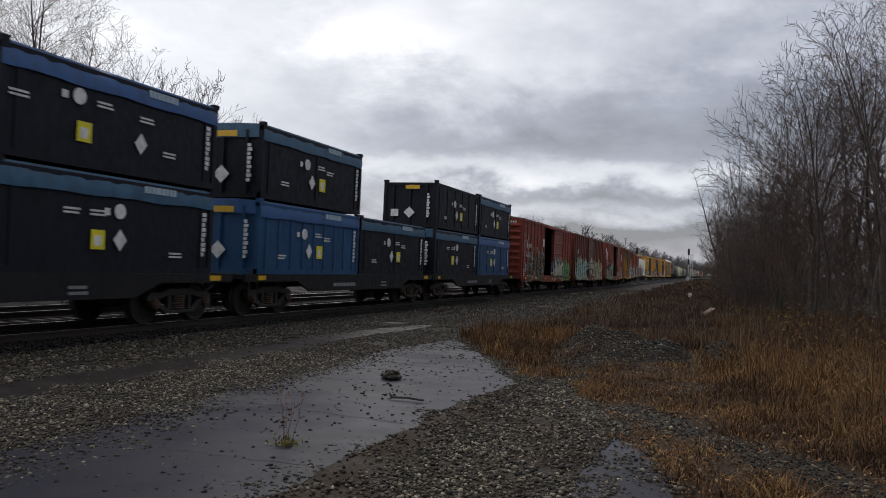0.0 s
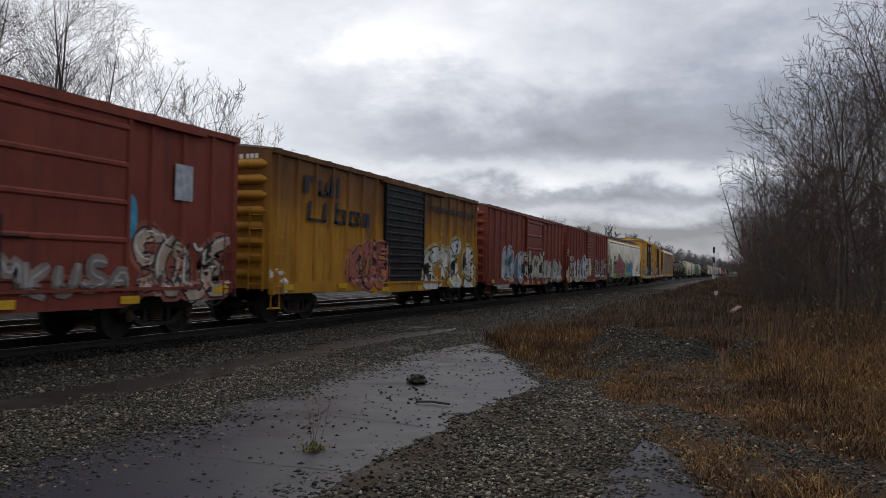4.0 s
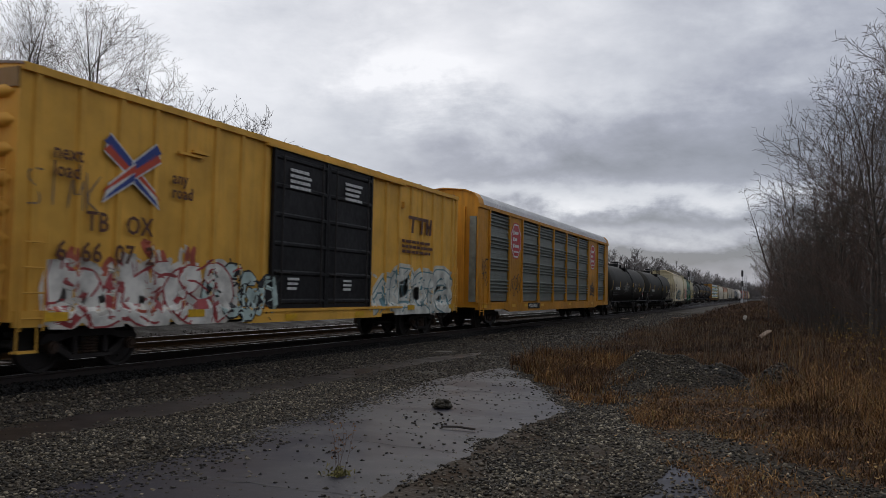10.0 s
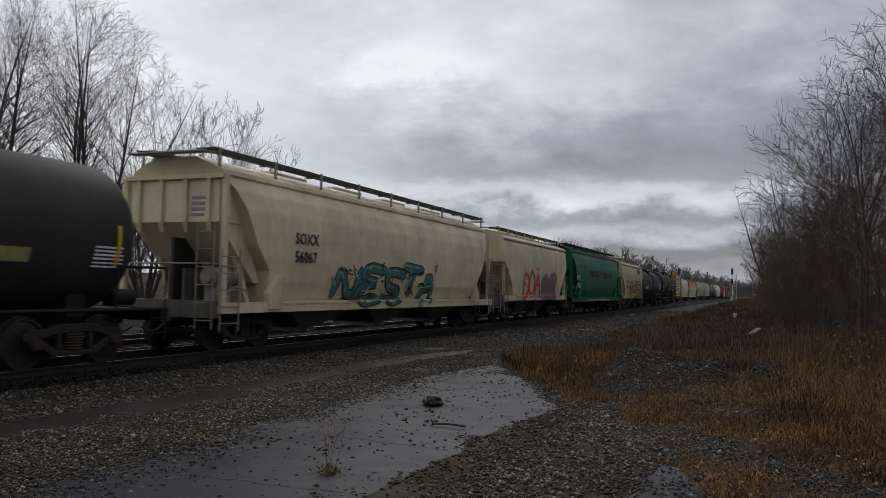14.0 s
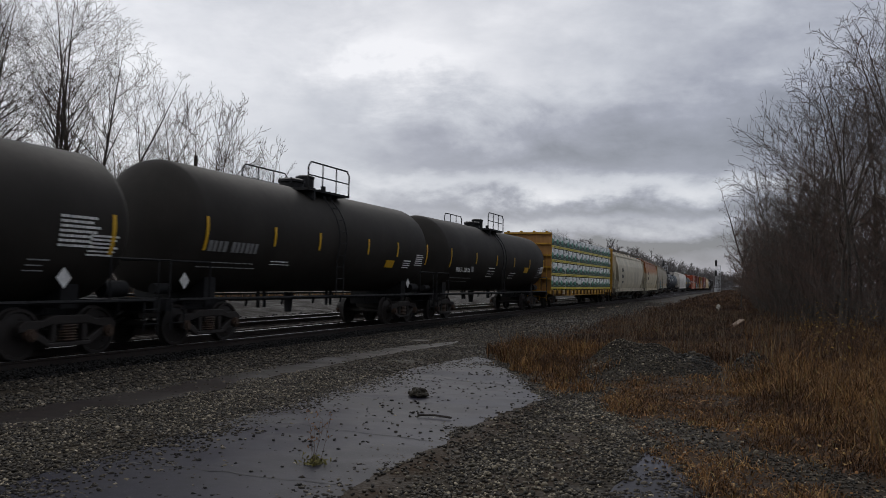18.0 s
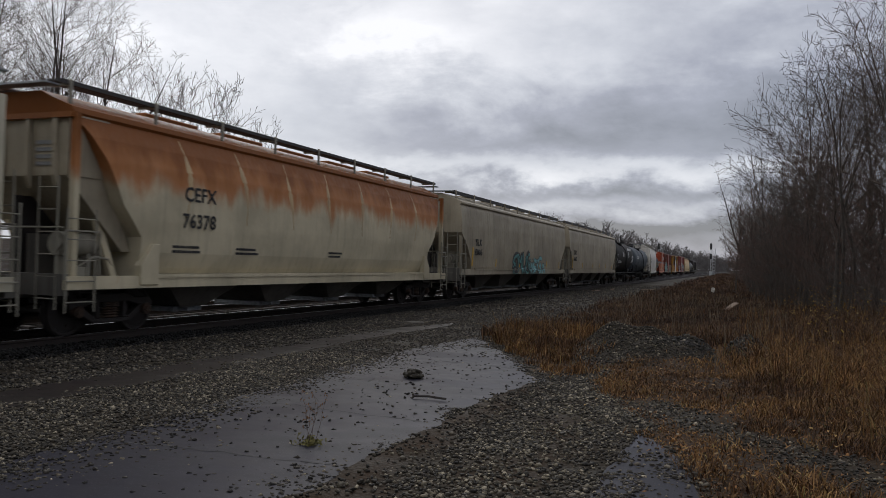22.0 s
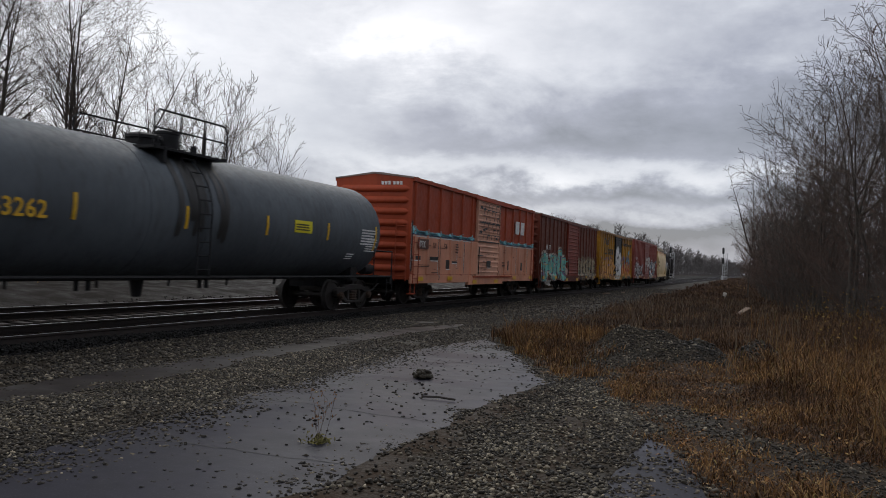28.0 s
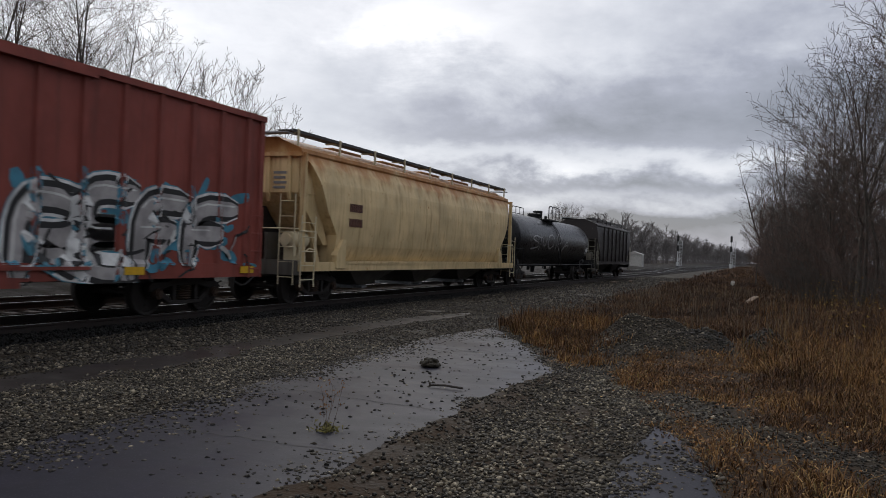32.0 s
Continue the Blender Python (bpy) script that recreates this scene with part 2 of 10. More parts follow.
IRON = plain("truck_iron", (0.018, 0.014, 0.012), 0.7, 0.0, 0.35, 9.0)
RUSTY_IRON = plain("rusty_iron", (0.045, 0.026, 0.016), 0.8, 0.0, 0.4, 7.0)
TREAD = plain("polished_steel", (0.30, 0.30, 0.31), 0.42, 1.0, 0.15, 20.0, 0.0)
RAIL_SIDE = plain("rail_side_rust", (0.022, 0.015, 0.012), 0.8, 0.0, 0.35, 8.0)
BLACK_PAINT = steel_paint("black_paint", (0.012, 0.012, 0.013), 0.25, 0.1, 0.6, gloss=0.25, soot=(0.02, 0.018, 0.016))
# shade of a car's inside, painted as a dark colour
INSIDE_SHADE = plain("interior_shade", (0.045, 0.040, 0.030), 0.9, 0.0, 0.4, 4.0)
YELLOW_TAPE = plain("yellow_tape", (0.62, 0.36, 0.015), 0.45, 0.0, 0.12, 12.0, 0.0)
WHITE_LETTER = plain("white_lettering", (0.62, 0.62, 0.60), 0.6, 0.0, 0.18, 8.0, 0.0)
BLACK_LETTER = plain("black_lettering", (0.02, 0.02, 0.022), 0.6, 0.0, 0.15, 8.0, 0.0)
GALV = plain("galvanised_grating", (0.20, 0.21, 0.22), 0.55, 0.5, 0.3, 14.0)
BOARD = plain("dark_grating", (0.045, 0.042, 0.040), 0.7, 0.0, 0.3, 14.0)
HOSE = plain("rubber_hose", (0.018, 0.018, 0.018), 0.7, 0.0, 0.2, 20.0)
TIE_WOOD = plain("weathered_tie", (0.030, 0.024, 0.020), 0.9, 0.0, 0.4, 5.0, 0.5)
BARK = plain("grey_bark", (0.064, 0.054, 0.046), 0.9, 0.0, 0.35, 6.0, 0.5)
TWIG = plain("bare_twigs", (0.066, 0.047, 0.036), 0.9, 0.0, 0.3, 3.0, 0.0)
RED_TWIG = plain("reddish_twigs", (0.082, 0.052, 0.040), 0.9, 0.0, 0.35, 2.0, 0.0)
# haze of distance put into the colour: paler and greyer than the near twigs
HAZY_TWIG = plain("far_hazy_woods", (0.105, 0.095, 0.092), 0.95, 0.0, 0.3, 0.2, 0.0)
GRASS = islands("dry_grass", [(0.0, (0.024, 0.012, 0.006)), (0.3, (0.074, 0.034, 0.012)), (0.6, (0.140, 0.070, 0.023)), (0.85, (0.215, 0.122, 0.043)), (0.97, (0.27, 0.18, 0.078)), (1.0, (0.10, 0.11, 0.03))], 0.85, 8.0, 0.0, 0.45)
BRUSH = islands("dark_brush", [(0.0, (0.030, 0.017, 0.011)), (0.35, (0.050, 0.027, 0.016)), (0.7, (0.078, 0.042, 0.023)), (0.93, (0.115, 0.068, 0.032)), (1.0, (0.18, 0.125, 0.06))], 0.9, 8.0, 0.0, 0.3)
PALE_STEM = islands("pale_stems", [(0.0, (0.06, 0.042, 0.028)), (0.6, (0.13, 0.098, 0.066)), (1.0, (0.21, 0.165, 0.115))], 0.9, 8.0, 0.0)
LEAF_LITTER = islands("fallen_leaves", [(0.0, (0.10, 0.042, 0.014)), (0.55, (0.22, 0.102, 0.030)), (0.9, (0.31, 0.165, 0.055)), (1.0, (0.40, 0.27, 0.12))], 0.75, 20.0, 0.0)
YELLOW_LEAF = islands("yellow_leaves", [(0.0, (0.12, 0.06, 0.015)), (0.6, (0.23, 0.14, 0.03)), (1.0, (0.34, 0.25, 0.06))], 0.7, 20.0, 0.0)
# near-black stones: oil plus the train's shade, put into the colour
OILY_SHADED_STONE = islands("oily_shaded_stone", [(0.0, (0.004, 0.004, 0.004)), (0.7, (0.010, 0.009, 0.008)), (1.0, (0.022, 0.020, 0.018))], 0.8, 30.0, 0.3)
STONE = islands("crushed_stone", [(0.0, (0.010, 0.008, 0.006)), (0.35, (0.030, 0.025, 0.017)), (0.66, (0.078, 0.065, 0.044)), (0.86, (0.165, 0.137, 0.093)), (1.0, (0.32, 0.272, 0.195))], 0.68, 40.0, 0.4)
BALLAST = islands("track_ballast", [(0.0, (0.007, 0.0054, 0.0038)), (0.35, (0.019, 0.0150, 0.0104)), (0.70, (0.042, 0.0340, 0.024)), (0.92, (0.092, 0.076, 0.055)), (1.0, (0.19, 0.163, 0.123))], 0.75, 40.0, 0.4)
DARK_STONE = islands("dark_wet_rubble", [(0.0, (0.008, 0.0068, 0.0055)), (0.7, (0.018, 0.0152, 0.012)), (1.0, (0.062, 0.052, 0.040))], 0.7, 30.0, 0.4)
LEAF = islands("dead_leaves", [(0.0, (0.10, 0.045, 0.015)), (0.5, (0.20, 0.10, 0.03)), (1.0, (0.33, 0.22, 0.08))], 0.8, 20.0, 0.0)

# ---- the ground: one sheet, gravelled along the line, brown and weedy beside it ----
TRACK_1, TRACK_2 = -12.65, -16.72
rng = np.random.default_rng(7)


def waves(x, y, k, seed):
    """Smooth noise between about -1 and 1, of k metres' size."""
    r = np.random.default_rng(seed)
    out = np.zeros_like(x)
    for i in range(7):
        a, f = r.uniform(0, 2 * math.pi), r.uniform(0.7, 2.2) / k * 2 * math.pi / 2
        out += np.sin((x * math.cos(a) + y * math.sin(a)) * f + r.uniform(0, 6.28))
    return out / 3.2


def smooth(v, lo, hi):
    t = np.clip((v - lo) / (hi - lo), 0, 1)
    return t * t * (3 - 2 * t)


def heap_height(x, y):
    """Old spoil heaps beside the line: a gravel mound that tails off into lower rubble."""
    h = np.zeros_like(np.asarray(x, dtype=float))
    for cx, cy, wide, high in ((-2.32, 16.0, 0.66, 0.58), (-1.72, 16.1, 0.62, 0.50), (-1.0, 16.1, 0.50, 0.37), (0.05, 16.3, 0.48, 0.42), (-2.6, 14.6, 0.7, 0.16)):
        deep = np.where(y < cy, 1.35, 0.95)
        h = h + (high * np.exp(-(((x - cx) / wide) ** 2 + ((y - cy) / deep) ** 2))) ** 3
    return np.cbrt(h) * (1 + 0.12 * waves(x, y, 0.7, 5))


def ground_z(x, y):
    x, y = np.asarray(x, dtype=float), np.asarray(y, dtype=float)
    z = -0.15 - 0.05 * smooth(-x, 8.6, 10.6) - 0.06 * smooth(-x, 10.8, 11.5)
    z = z + 0.45 * smooth(-x, 19.5, 24.0) + 0.006 * waves(x, y, 1.7, 1) + 0.06 * waves(x, y, 9.0, 2) * smooth(np.abs(x + 5.5), 4.5, 9.0)
    # silt that has crept over the slab's edge
    z = z + 0.04 * np.exp(-((x + 2.82 - 0.18 * smooth(y, 9.0, 11.5) + 0.07 * waves(x, y, 0.7, 6) + 0.05 * waves(x, y, 0.35, 7)) / 0.20) ** 2) * (1 - smooth(y, 10.6, 11.6))
    z = z + heap_height(x, y) + 0.5 * smooth(x, 2.5, 14.0)
    z = z + 2.3 * smooth(-x, 38.0, 50.0) * (1 - smooth(y, 100.0, 150.0))
    return np.where(np.abs(x + 14.8) < 3.2, np.minimum(z, np.where(x > -13.5, -0.20, -0.24)), z)


def in_poly(x, y, poly):
    inside = np.zeros(x.shape, dtype=bool)
    for (x0, y0), (x1, y1) in zip(poly, poly[1:] + poly[:1]):
        c = (y0 > y) != (y1 > y)
        inside ^= c & (x < (x1 - x0) * (y - y0) / (y1 - y0 + 1e-12) + x0)
    return inside


def edge_dist(x, y, poly):
    """Metres to the outline, negative inside."""
    d = np.full(x.shape, 1e9)
    for (x0, y0), (x1, y1) in zip(poly, poly[1:] + poly[:1]):
        ex, ey = x1 - x0, y1 - y0
        t = np.clip(((x - x0) * ex + (y - y0) * ey) / (ex * ex + ey * ey), 0, 1)
        d = np.minimum(d, np.hypot(x - x0 - t * ex, y - y0 - t * ey))
    return np.where(in_poly(x, y, poly), -d, d)


SLAB = [(-2.95, -4.0), (-2.95, 9.6), (-2.60, 11.45), (-5.76, 17.5), (-6.1, 14.8), (-5.95, 10.5), (-5.6, 6.0), (-5.3, -4.0)]
STRIP = [(-8.25, -3.0), (-8.45, 10.6), (-8.55, 16.2), (-8.35, 18.6), (-7.7, 21.2), (-7.45, 20.2), (-7.7, 16.5), (-7.65, 12.2), (-7.4, 9.4), (-7.5, 6.0), (-7.5, -3.0)]
PAD = [(-1.12, -4.0), (-1.05, 7.2), (-1.0, 8.4), (-0.80, 8.2), (-0.46, 7.2), (-0.15, 5.8), (0.1, -4.0)]


LANE_Y = [7.0, 8.0, 9.2, 10.6, 11.7, 12.2, 13.2, 14.4, 15.2, 16.1, 17.2]
LANE_L = [-3.6, -3.5, -3.4, -3.2, -2.82, -2.85, -2.75, -2.95, -3.15, -3.45, -3.2]
LANE_R = [-0.35, -0.70, -1.08, -1.60, -1.85, -1.95, -2.0, -1.6, -0.6, -0.2, -0.3]
TRAIL = [(-1.0, 10.3), (-0.45, 9.3), (0.25, 8.6), (0.85, 7.75), (1.6, 6.6), (2.6, 5.4)]


def off_trail(x, y):
    """Metres to the bare trail among the weeds."""
    d = np.full(np.shape(x), 1e9)
    for (x0, y0), (x1, y1) in zip(TRAIL, TRAIL[1:]):
        ex, ey = x1 - x0, y1 - y0
        t = np.clip(((x - x0) * ex + (y - y0) * ey) / (ex * ex + ey * ey), 0, 1)
        d = np.minimum(d, np.hypot(x - x0 - t * ex, y - y0 - t * ey))
    return d


def mossy(x, y):
    """The olive earthy band along the slab's edge, and streaks in the lane."""
    x, y = np.asarray(x, dtype=float), np.asarray(y, dtype=float)
    b = np.exp(-((x + 2.86 - 0.22 * smooth(y, 9.0, 11.5) + 0.14 * waves(x, y, 0.8, 71)) / 0.26) ** 2) * (1 - smooth(y, 10.8, 11.6))
    b = b + 0.75 * np.exp(-((x + 1.75 + 0.12 * (y - 8) + 0.12 * waves(x, y, 1.1, 72)) / 0.16) ** 2) * (1 - smooth(y, 8.5, 10.5))
    b = b + 0.6 * smooth(waves(x, y, 1.6, 73), 0.45, 0.9) * smooth(x, -3.2, -2.9)
    return np.clip(b, 0, 1)


def weedy(x, y):
    """How weedy the ground is, 0 bare to 1 thick dry grass."""
    x, y = np.asarray(x, dtype=float), np.asarray(y, dtype=float)
    edge = np.interp(y, [0, 6.9, 7.7, 9.2, 10.6, 11.8, 14.4, 17.4, 20, 25, 35, 53, 76, 136, 300], [0.1, -0.30, -0.68, -1.2, -1.65, -2.8, -4.0, -5.1, -5.5, -5.4, -5.6, -5.9, -6.1, -7.2, -9.0])
    ragged = 0.20 * waves(x, y, 1.3, 11) + 0.10 * waves(x, y, 0.4, 12)
    far = smooth(y, 19, 26)
    w = smooth(x + ragged * (1 + 2.5 * far) - edge, -0.15 - 0.5 * far, 0.3 + 0.6 * far)
    # the bare gravel lane past the slab's corner up to the mound
    lane = smooth(x + ragged - np.interp(y, LANE_Y, LANE_L), -0.12, 0.18) * (1 - smooth(x + ragged - np.interp(y, LANE_Y, LANE_R), -0.22, 0.12)) * smooth(y, 6, 8) * (1 - smooth(y, 16.6, 17.6))
    w = w * (1 - 0.97 * lane)
    w = w * (1 - 0.9 * np.exp(-((off_trail(x, y) + 0.10 * waves(x, y, 0.7, 13)) / 0.42) ** 4))
    w = w * (1 - 0.9 * smooth(heap_height(x, y), 0.10, 0.22))
    return np.clip(w, 0, 1)


def ground_material():
    mat, n, l, b = nodes_of("gravelly_earth")
    at = n.new("ShaderNodeAttribute")
    at.attribute_name = "weeds"
    v = tex(n, l, "Voronoi", 22.0, space="Object")
    g1 = tex(n, l, "Noise", 1.1, 6)
    g2 = tex(n, l, "Noise", 35.0, 5)
    grit = mixed(n, l, span(n, l, v.outputs["Distance"], 0.1, 0.75), (0.058, 0.050, 0.039), (0.016, 0.0135, 0.010))
    grit = mixed(n, l, span(n, l, g1.outputs["Fac"], 0.3, 0.7), grit, (0.040, 0.032, 0.024))
    earth = mixed(n, l, span(n, l, g2.outputs["Fac"], 0.3, 0.7), (0.018, 0.012, 0.008), (0.048, 0.034, 0.024))
    earth = mixed(n, l, span(n, l, g1.outputs["Fac"], 0.35, 0.65), earth, (0.042, 0.027, 0.017))
    # oil, and shade beside and under the train, mixed into the bed's colour
    oil_shade = n.new("ShaderNodeAttribute")
    oil_shade.attribute_name = "oil_shade"
    bed = mixed(n, l, oil_shade.outputs["Fac"], mixed(n, l, at.outputs["Fac"], grit, earth), (0.007, 0.006, 0.006))
    l.new(bed, b.inputs["Base Color"])
    l.new(span(n, l, g1.outputs["Fac"], 0.3, 0.7, 0.5, 0.85), b.inputs["Roughness"])
    b.inputs["Specular IOR Level"].default_value = 0.03
    bumped(n, l, b, v.outputs["Distance"], 0.6, 0.02)
    return mat


def ground_sheet():
    xs = np.concatenate([[-2500, -900, -400, -200, -120, -80, -55, -40, -30, -25], np.arange(-22, -9, 0.45), np.arange(-9, 3.01, 0.16), np.arange(3.4, 14, 0.8), [16, 20, 28, 40, 70, 150, 400, 1000, 2500]])
    ys = np.concatenate([[-2500, -1200, -700, -300, -100, -40, -15, -5, 0], np.arange(1.5, 24, 0.16), np.arange(24.5, 60, 0.9), [63, 68, 75, 85, 100, 120, 150, 200, 260, 340, 450, 600, 800, 1100, 1600, 3000]])
    X, Y = np.meshgrid(xs, ys)
    Z = ground_z(X, Y)
    Z = np.where(np.hypot(X, Y) > 900, -0.24, Z)
    i = np.arange(X.size).reshape(X.shape)
    F = np.stack([i[:-1, :-1], i[:-1, 1:], i[1:, 1:], i[1:, :-1]], -1).reshape(-1, 4)
    ob = solid("ground", np.stack([X, Y, Z], -1).reshape(-1, 3), F, ground_material(), smooth=True)
    a = ob.data.attributes.new("weeds", "FLOAT", "POINT")
    w = np.maximum(np.maximum(weedy(X, Y), 0.9 * mossy(X, Y) * (X > -3.2)), smooth(-X, 26.0, 32.0))
    a.data.foreach_set("value", w.ravel().astype(np.float32))
    # where the bed is painted darker for oil and shade, from the near rail outwards
    a = ob.data.attributes.new("oil_shade", "FLOAT", "POINT")
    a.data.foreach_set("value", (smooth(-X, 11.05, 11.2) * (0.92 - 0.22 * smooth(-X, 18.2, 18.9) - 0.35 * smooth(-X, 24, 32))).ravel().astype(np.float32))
    return tagged(ob, "gravelly ground with damp earth and dry brown weeds", "ground", kind="structure")


ground_sheet()


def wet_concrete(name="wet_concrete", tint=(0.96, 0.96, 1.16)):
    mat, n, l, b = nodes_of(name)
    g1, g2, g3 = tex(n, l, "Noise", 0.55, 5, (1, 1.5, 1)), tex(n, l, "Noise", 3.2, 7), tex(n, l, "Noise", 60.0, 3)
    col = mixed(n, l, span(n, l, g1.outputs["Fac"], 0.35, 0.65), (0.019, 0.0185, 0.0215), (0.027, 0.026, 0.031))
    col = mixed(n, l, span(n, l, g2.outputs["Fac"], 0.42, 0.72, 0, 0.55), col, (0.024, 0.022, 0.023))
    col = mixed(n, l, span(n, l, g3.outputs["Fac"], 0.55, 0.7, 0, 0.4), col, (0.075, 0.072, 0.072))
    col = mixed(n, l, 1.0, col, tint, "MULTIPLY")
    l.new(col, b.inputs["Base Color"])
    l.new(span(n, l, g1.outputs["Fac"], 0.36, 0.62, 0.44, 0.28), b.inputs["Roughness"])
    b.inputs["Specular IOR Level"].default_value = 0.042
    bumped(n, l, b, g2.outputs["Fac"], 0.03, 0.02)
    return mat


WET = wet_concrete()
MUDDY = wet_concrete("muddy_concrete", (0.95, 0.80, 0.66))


def concrete(name, poly, top, label, material):
    """A poured slab a little uneven at its broken edge."""
    r = random.Random(len(poly) * 13 + int(top * 1000))
    pts = []
    for (x0, y0), (x1, y1) in zip(poly, poly[1:] + poly[:1]):
        k = max(2, int(math.hypot(x1 - x0, y1 - y0) / 0.3))
        for i in range(k):
            t = i / k
            pts.append((x0 + (x1 - x0) * t + r.uniform(-0.03, 0.03), y0 + (y1 - y0) * t + r.uniform(-0.03, 0.03)))
    bm = bmesh.new()
    slab(bm, pts, "z", top - 0.18, top)
    ob = new(name, mesh_of(bm, name, material))
    return tagged(ob, label, "slab", kind="structure")


def crack(parent, pts, width):
    bm = bmesh.new()
    r = random.Random(int(pts[0][0] * 100))
    line = []
    for (x0, y0), (x1, y1) in zip(pts, pts[1:]):
        for i in range(8):
            t = i / 8
            line.append((x0 + (x1 - x0) * t + r.uniform(-0.02, 0.02), y0 + (y1 - y0) * t + r.uniform(-0.035, 0.035)))
    line.append(pts[-1])
    z = -0.138
    L = [(bm.verts.new((x, y - width * r.uniform(0.3, 1), z)), bm.verts.new((x, y + width * r.uniform(0.3, 1), z))) for x, y in line]
    for a, b in zip(L, L[1:]):
        bm.faces.new((a[0], b[0], b[1], a[1]))
    part("joint_crack", bm, CRACK, parent, "dark dirt-filled joint")


CRACK = plain("dirt_in_cracks", (0.022, 0.021, 0.022), 0.75, 0, 0.4, 12)
pad_1 = concrete("pavement_slab", SLAB, -0.141, "wet cracked concrete slab with strewn stones", WET)
crack(pad_1, [(-5.5, 5.75), (-4.4, 5.85), (-3.2, 5.9)], 0.014)
crack(pad_1, [(-5.85, 8.0), (-4.9, 8.1), (-3.2, 7.9)], 0.012)
crack(pad_1, [(-4.9, 12.9), (-4.0, 12.8), (-3.3, 12.55)], 0.022)
crack(pad_1, [(-5.9, 10.3), (-4.6, 10.25), (-3.2, 10.4)], 0.010)
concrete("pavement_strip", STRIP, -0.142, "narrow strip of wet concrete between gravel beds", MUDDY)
concrete("pavement_pad", PAD, -0.143, "damp patch of old concrete beside dry weeds", WET)


# ---- the two tracks ----
def rail_mesh():
    half = [(0.076, -0.178), (0.076, -0.166), (0.012, -0.145), (0.0085, -0.05), (0.034, -0.036), (0.036, -0.008), (0.028, 0.0)]
    outline = half + [(-x, z) for x, z in half[::-1]]
    ys = [-900 + 30 * i for i in range(81)]
    side, top = bmesh.new(), bmesh.new()
    loft(side, [[(x, y, z - 0.0015) for x, z in outline] for y in (ys[0], ys[-1])])
    box(top, -0.026, 0.026, ys[0], ys[-1], -0.002, 0.001)
    return mesh_of(side, "rail_web", RAIL_SIDE, 40), mesh_of(top, "running_surface", TREAD)


RAIL_WEB, RAIL_TOP = rail_mesh()
tie_bm = bmesh.new()
box(tie_bm, -1.3, 1.3, -0.115, 0.115, -0.36, -0.18)
TIE = mesh_of(tie_bm, "tie", TIE_WOOD, bevel=0.012)
plate_bm = bmesh.new()
box(plate_bm, -0.14, 0.14, -0.09, 0.09, -0.181, -0.168)
for sx in (-0.1, 0.1):
    box(plate_bm, sx - 0.012, sx + 0.012, -0.05, -0.03, -0.17, -0.145)
    box(plate_bm, sx - 0.012, sx + 0.012, 0.03, 0.05, -0.17, -0.145)
PLATE = mesh_of(plate_bm, "tie_plate", RUSTY_IRON)


def railway(x, first, count, label):
    t = tagged(new("railway_track"), label, "railway track", "the two tracks", "structure")
    t.location = (x, 0, 0)
    for s in (-0.754, 0.754):
        w = hang("rail", RAIL_WEB, t, pose(s, 0, 0))
        hang("railhead", RAIL_TOP, w, None, "polished running surface")
    for i in range(count):
        tie = hang("tie", TIE, t, pose(rng.uniform(-0.04, 0.04), first + 0.53 * i, rng.uniform(-0.012, 0.004), 0, 0, rng.uniform(-1, 1)))
        if i < 90:
            for s in (-0.754, 0.754):
                hang("tie_plate", PLATE, tie, pose(s, 0, 0.004))
    # the rest of the sleepers, far along the line
    V, F = [], []
    base = np.array([(sx, sy, sz) for sx in (-1.3, 1.3) for sy in (-0.115, 0.115) for sz in (-0.36, -0.18)])
    quads = np.array([(0, 1, 3, 2), (4, 6, 7, 5), (0, 4, 5, 1), (2, 3, 7, 6), (0, 2, 6, 4), (1, 5, 7, 3)])
    for i in list(range(-150, 0)) + list(range(count, count + 520)):
        F.append(quads + 8 * len(V))
        V.append(base + (0, first + 0.53 * i, 0))
    far = solid("far_ties", np.concatenate(V), np.concatenate(F), TIE_WOOD, t)
    tagged(far, kind="stuff")


CROSS = (88.0, 170.0)        # the crossover that brings the train from the far track to the near one


def line_x(y):
    """Where the train's line runs: the near track, and past the crossover the far one."""
    t = min(max((y - CROSS[0]) / (CROSS[1] - CROSS[0]), 0.0), 1.0)
    return TRACK_1 + (TRACK_2 - TRACK_1) * t * t * (3 - 2 * t)


def crossover():
    """The curved rails between the two tracks."""
    t = tagged(new("railway_crossover"), "curved crossover rails between the two tracks", "railway track", kind="structure")
    half = [(0.076, -0.178), (0.076, -0.166), (0.012, -0.145), (0.0085, -0.05), (0.034, -0.036), (0.036, -0.008), (0.028, 0.0)]
    outline = half + [(-x, z) for x, z in half[::-1]]
    ys = [y for y in np.arange(92.0, 166.1, 2.0)]
    for s in (-0.754, 0.754):
        side, top = bmesh.new(), bmesh.new()
        loft(side, [[(line_x(y) + s + x, y, z - 0.001) for x, z in outline] for y in ys])
        loft(top, [[(line_x(y) + s + x, y, z) for x, z in ((-0.026, -0.0015), (0.026, -0.0015), (0.026, 0.0015), (-0.026, 0.0015))] for y in ys])
        w = part("rail", side, RAIL_SIDE, t)
        part("railhead", top, TREAD, w, "polished running surface")


crossover()
railway(TRACK_1, 5.0, 150, "near track of rusty steel rails on wooden ties")
railway(TRACK_2, 6.0, 110, "second track of rusty steel rails on wooden ties")


# ---- stones ----
CUBE = np.array([(sx, sy, sz) for sx in (-1, 1) for sy in (-1, 1) for sz in (-1, 1)], dtype=float)
QUADS = np.array([(0, 1, 3, 2), (4, 6, 7, 5), (0, 4, 5, 1), (2, 3, 7, 6), (0, 2, 6, 4), (1, 5, 7, 3)])


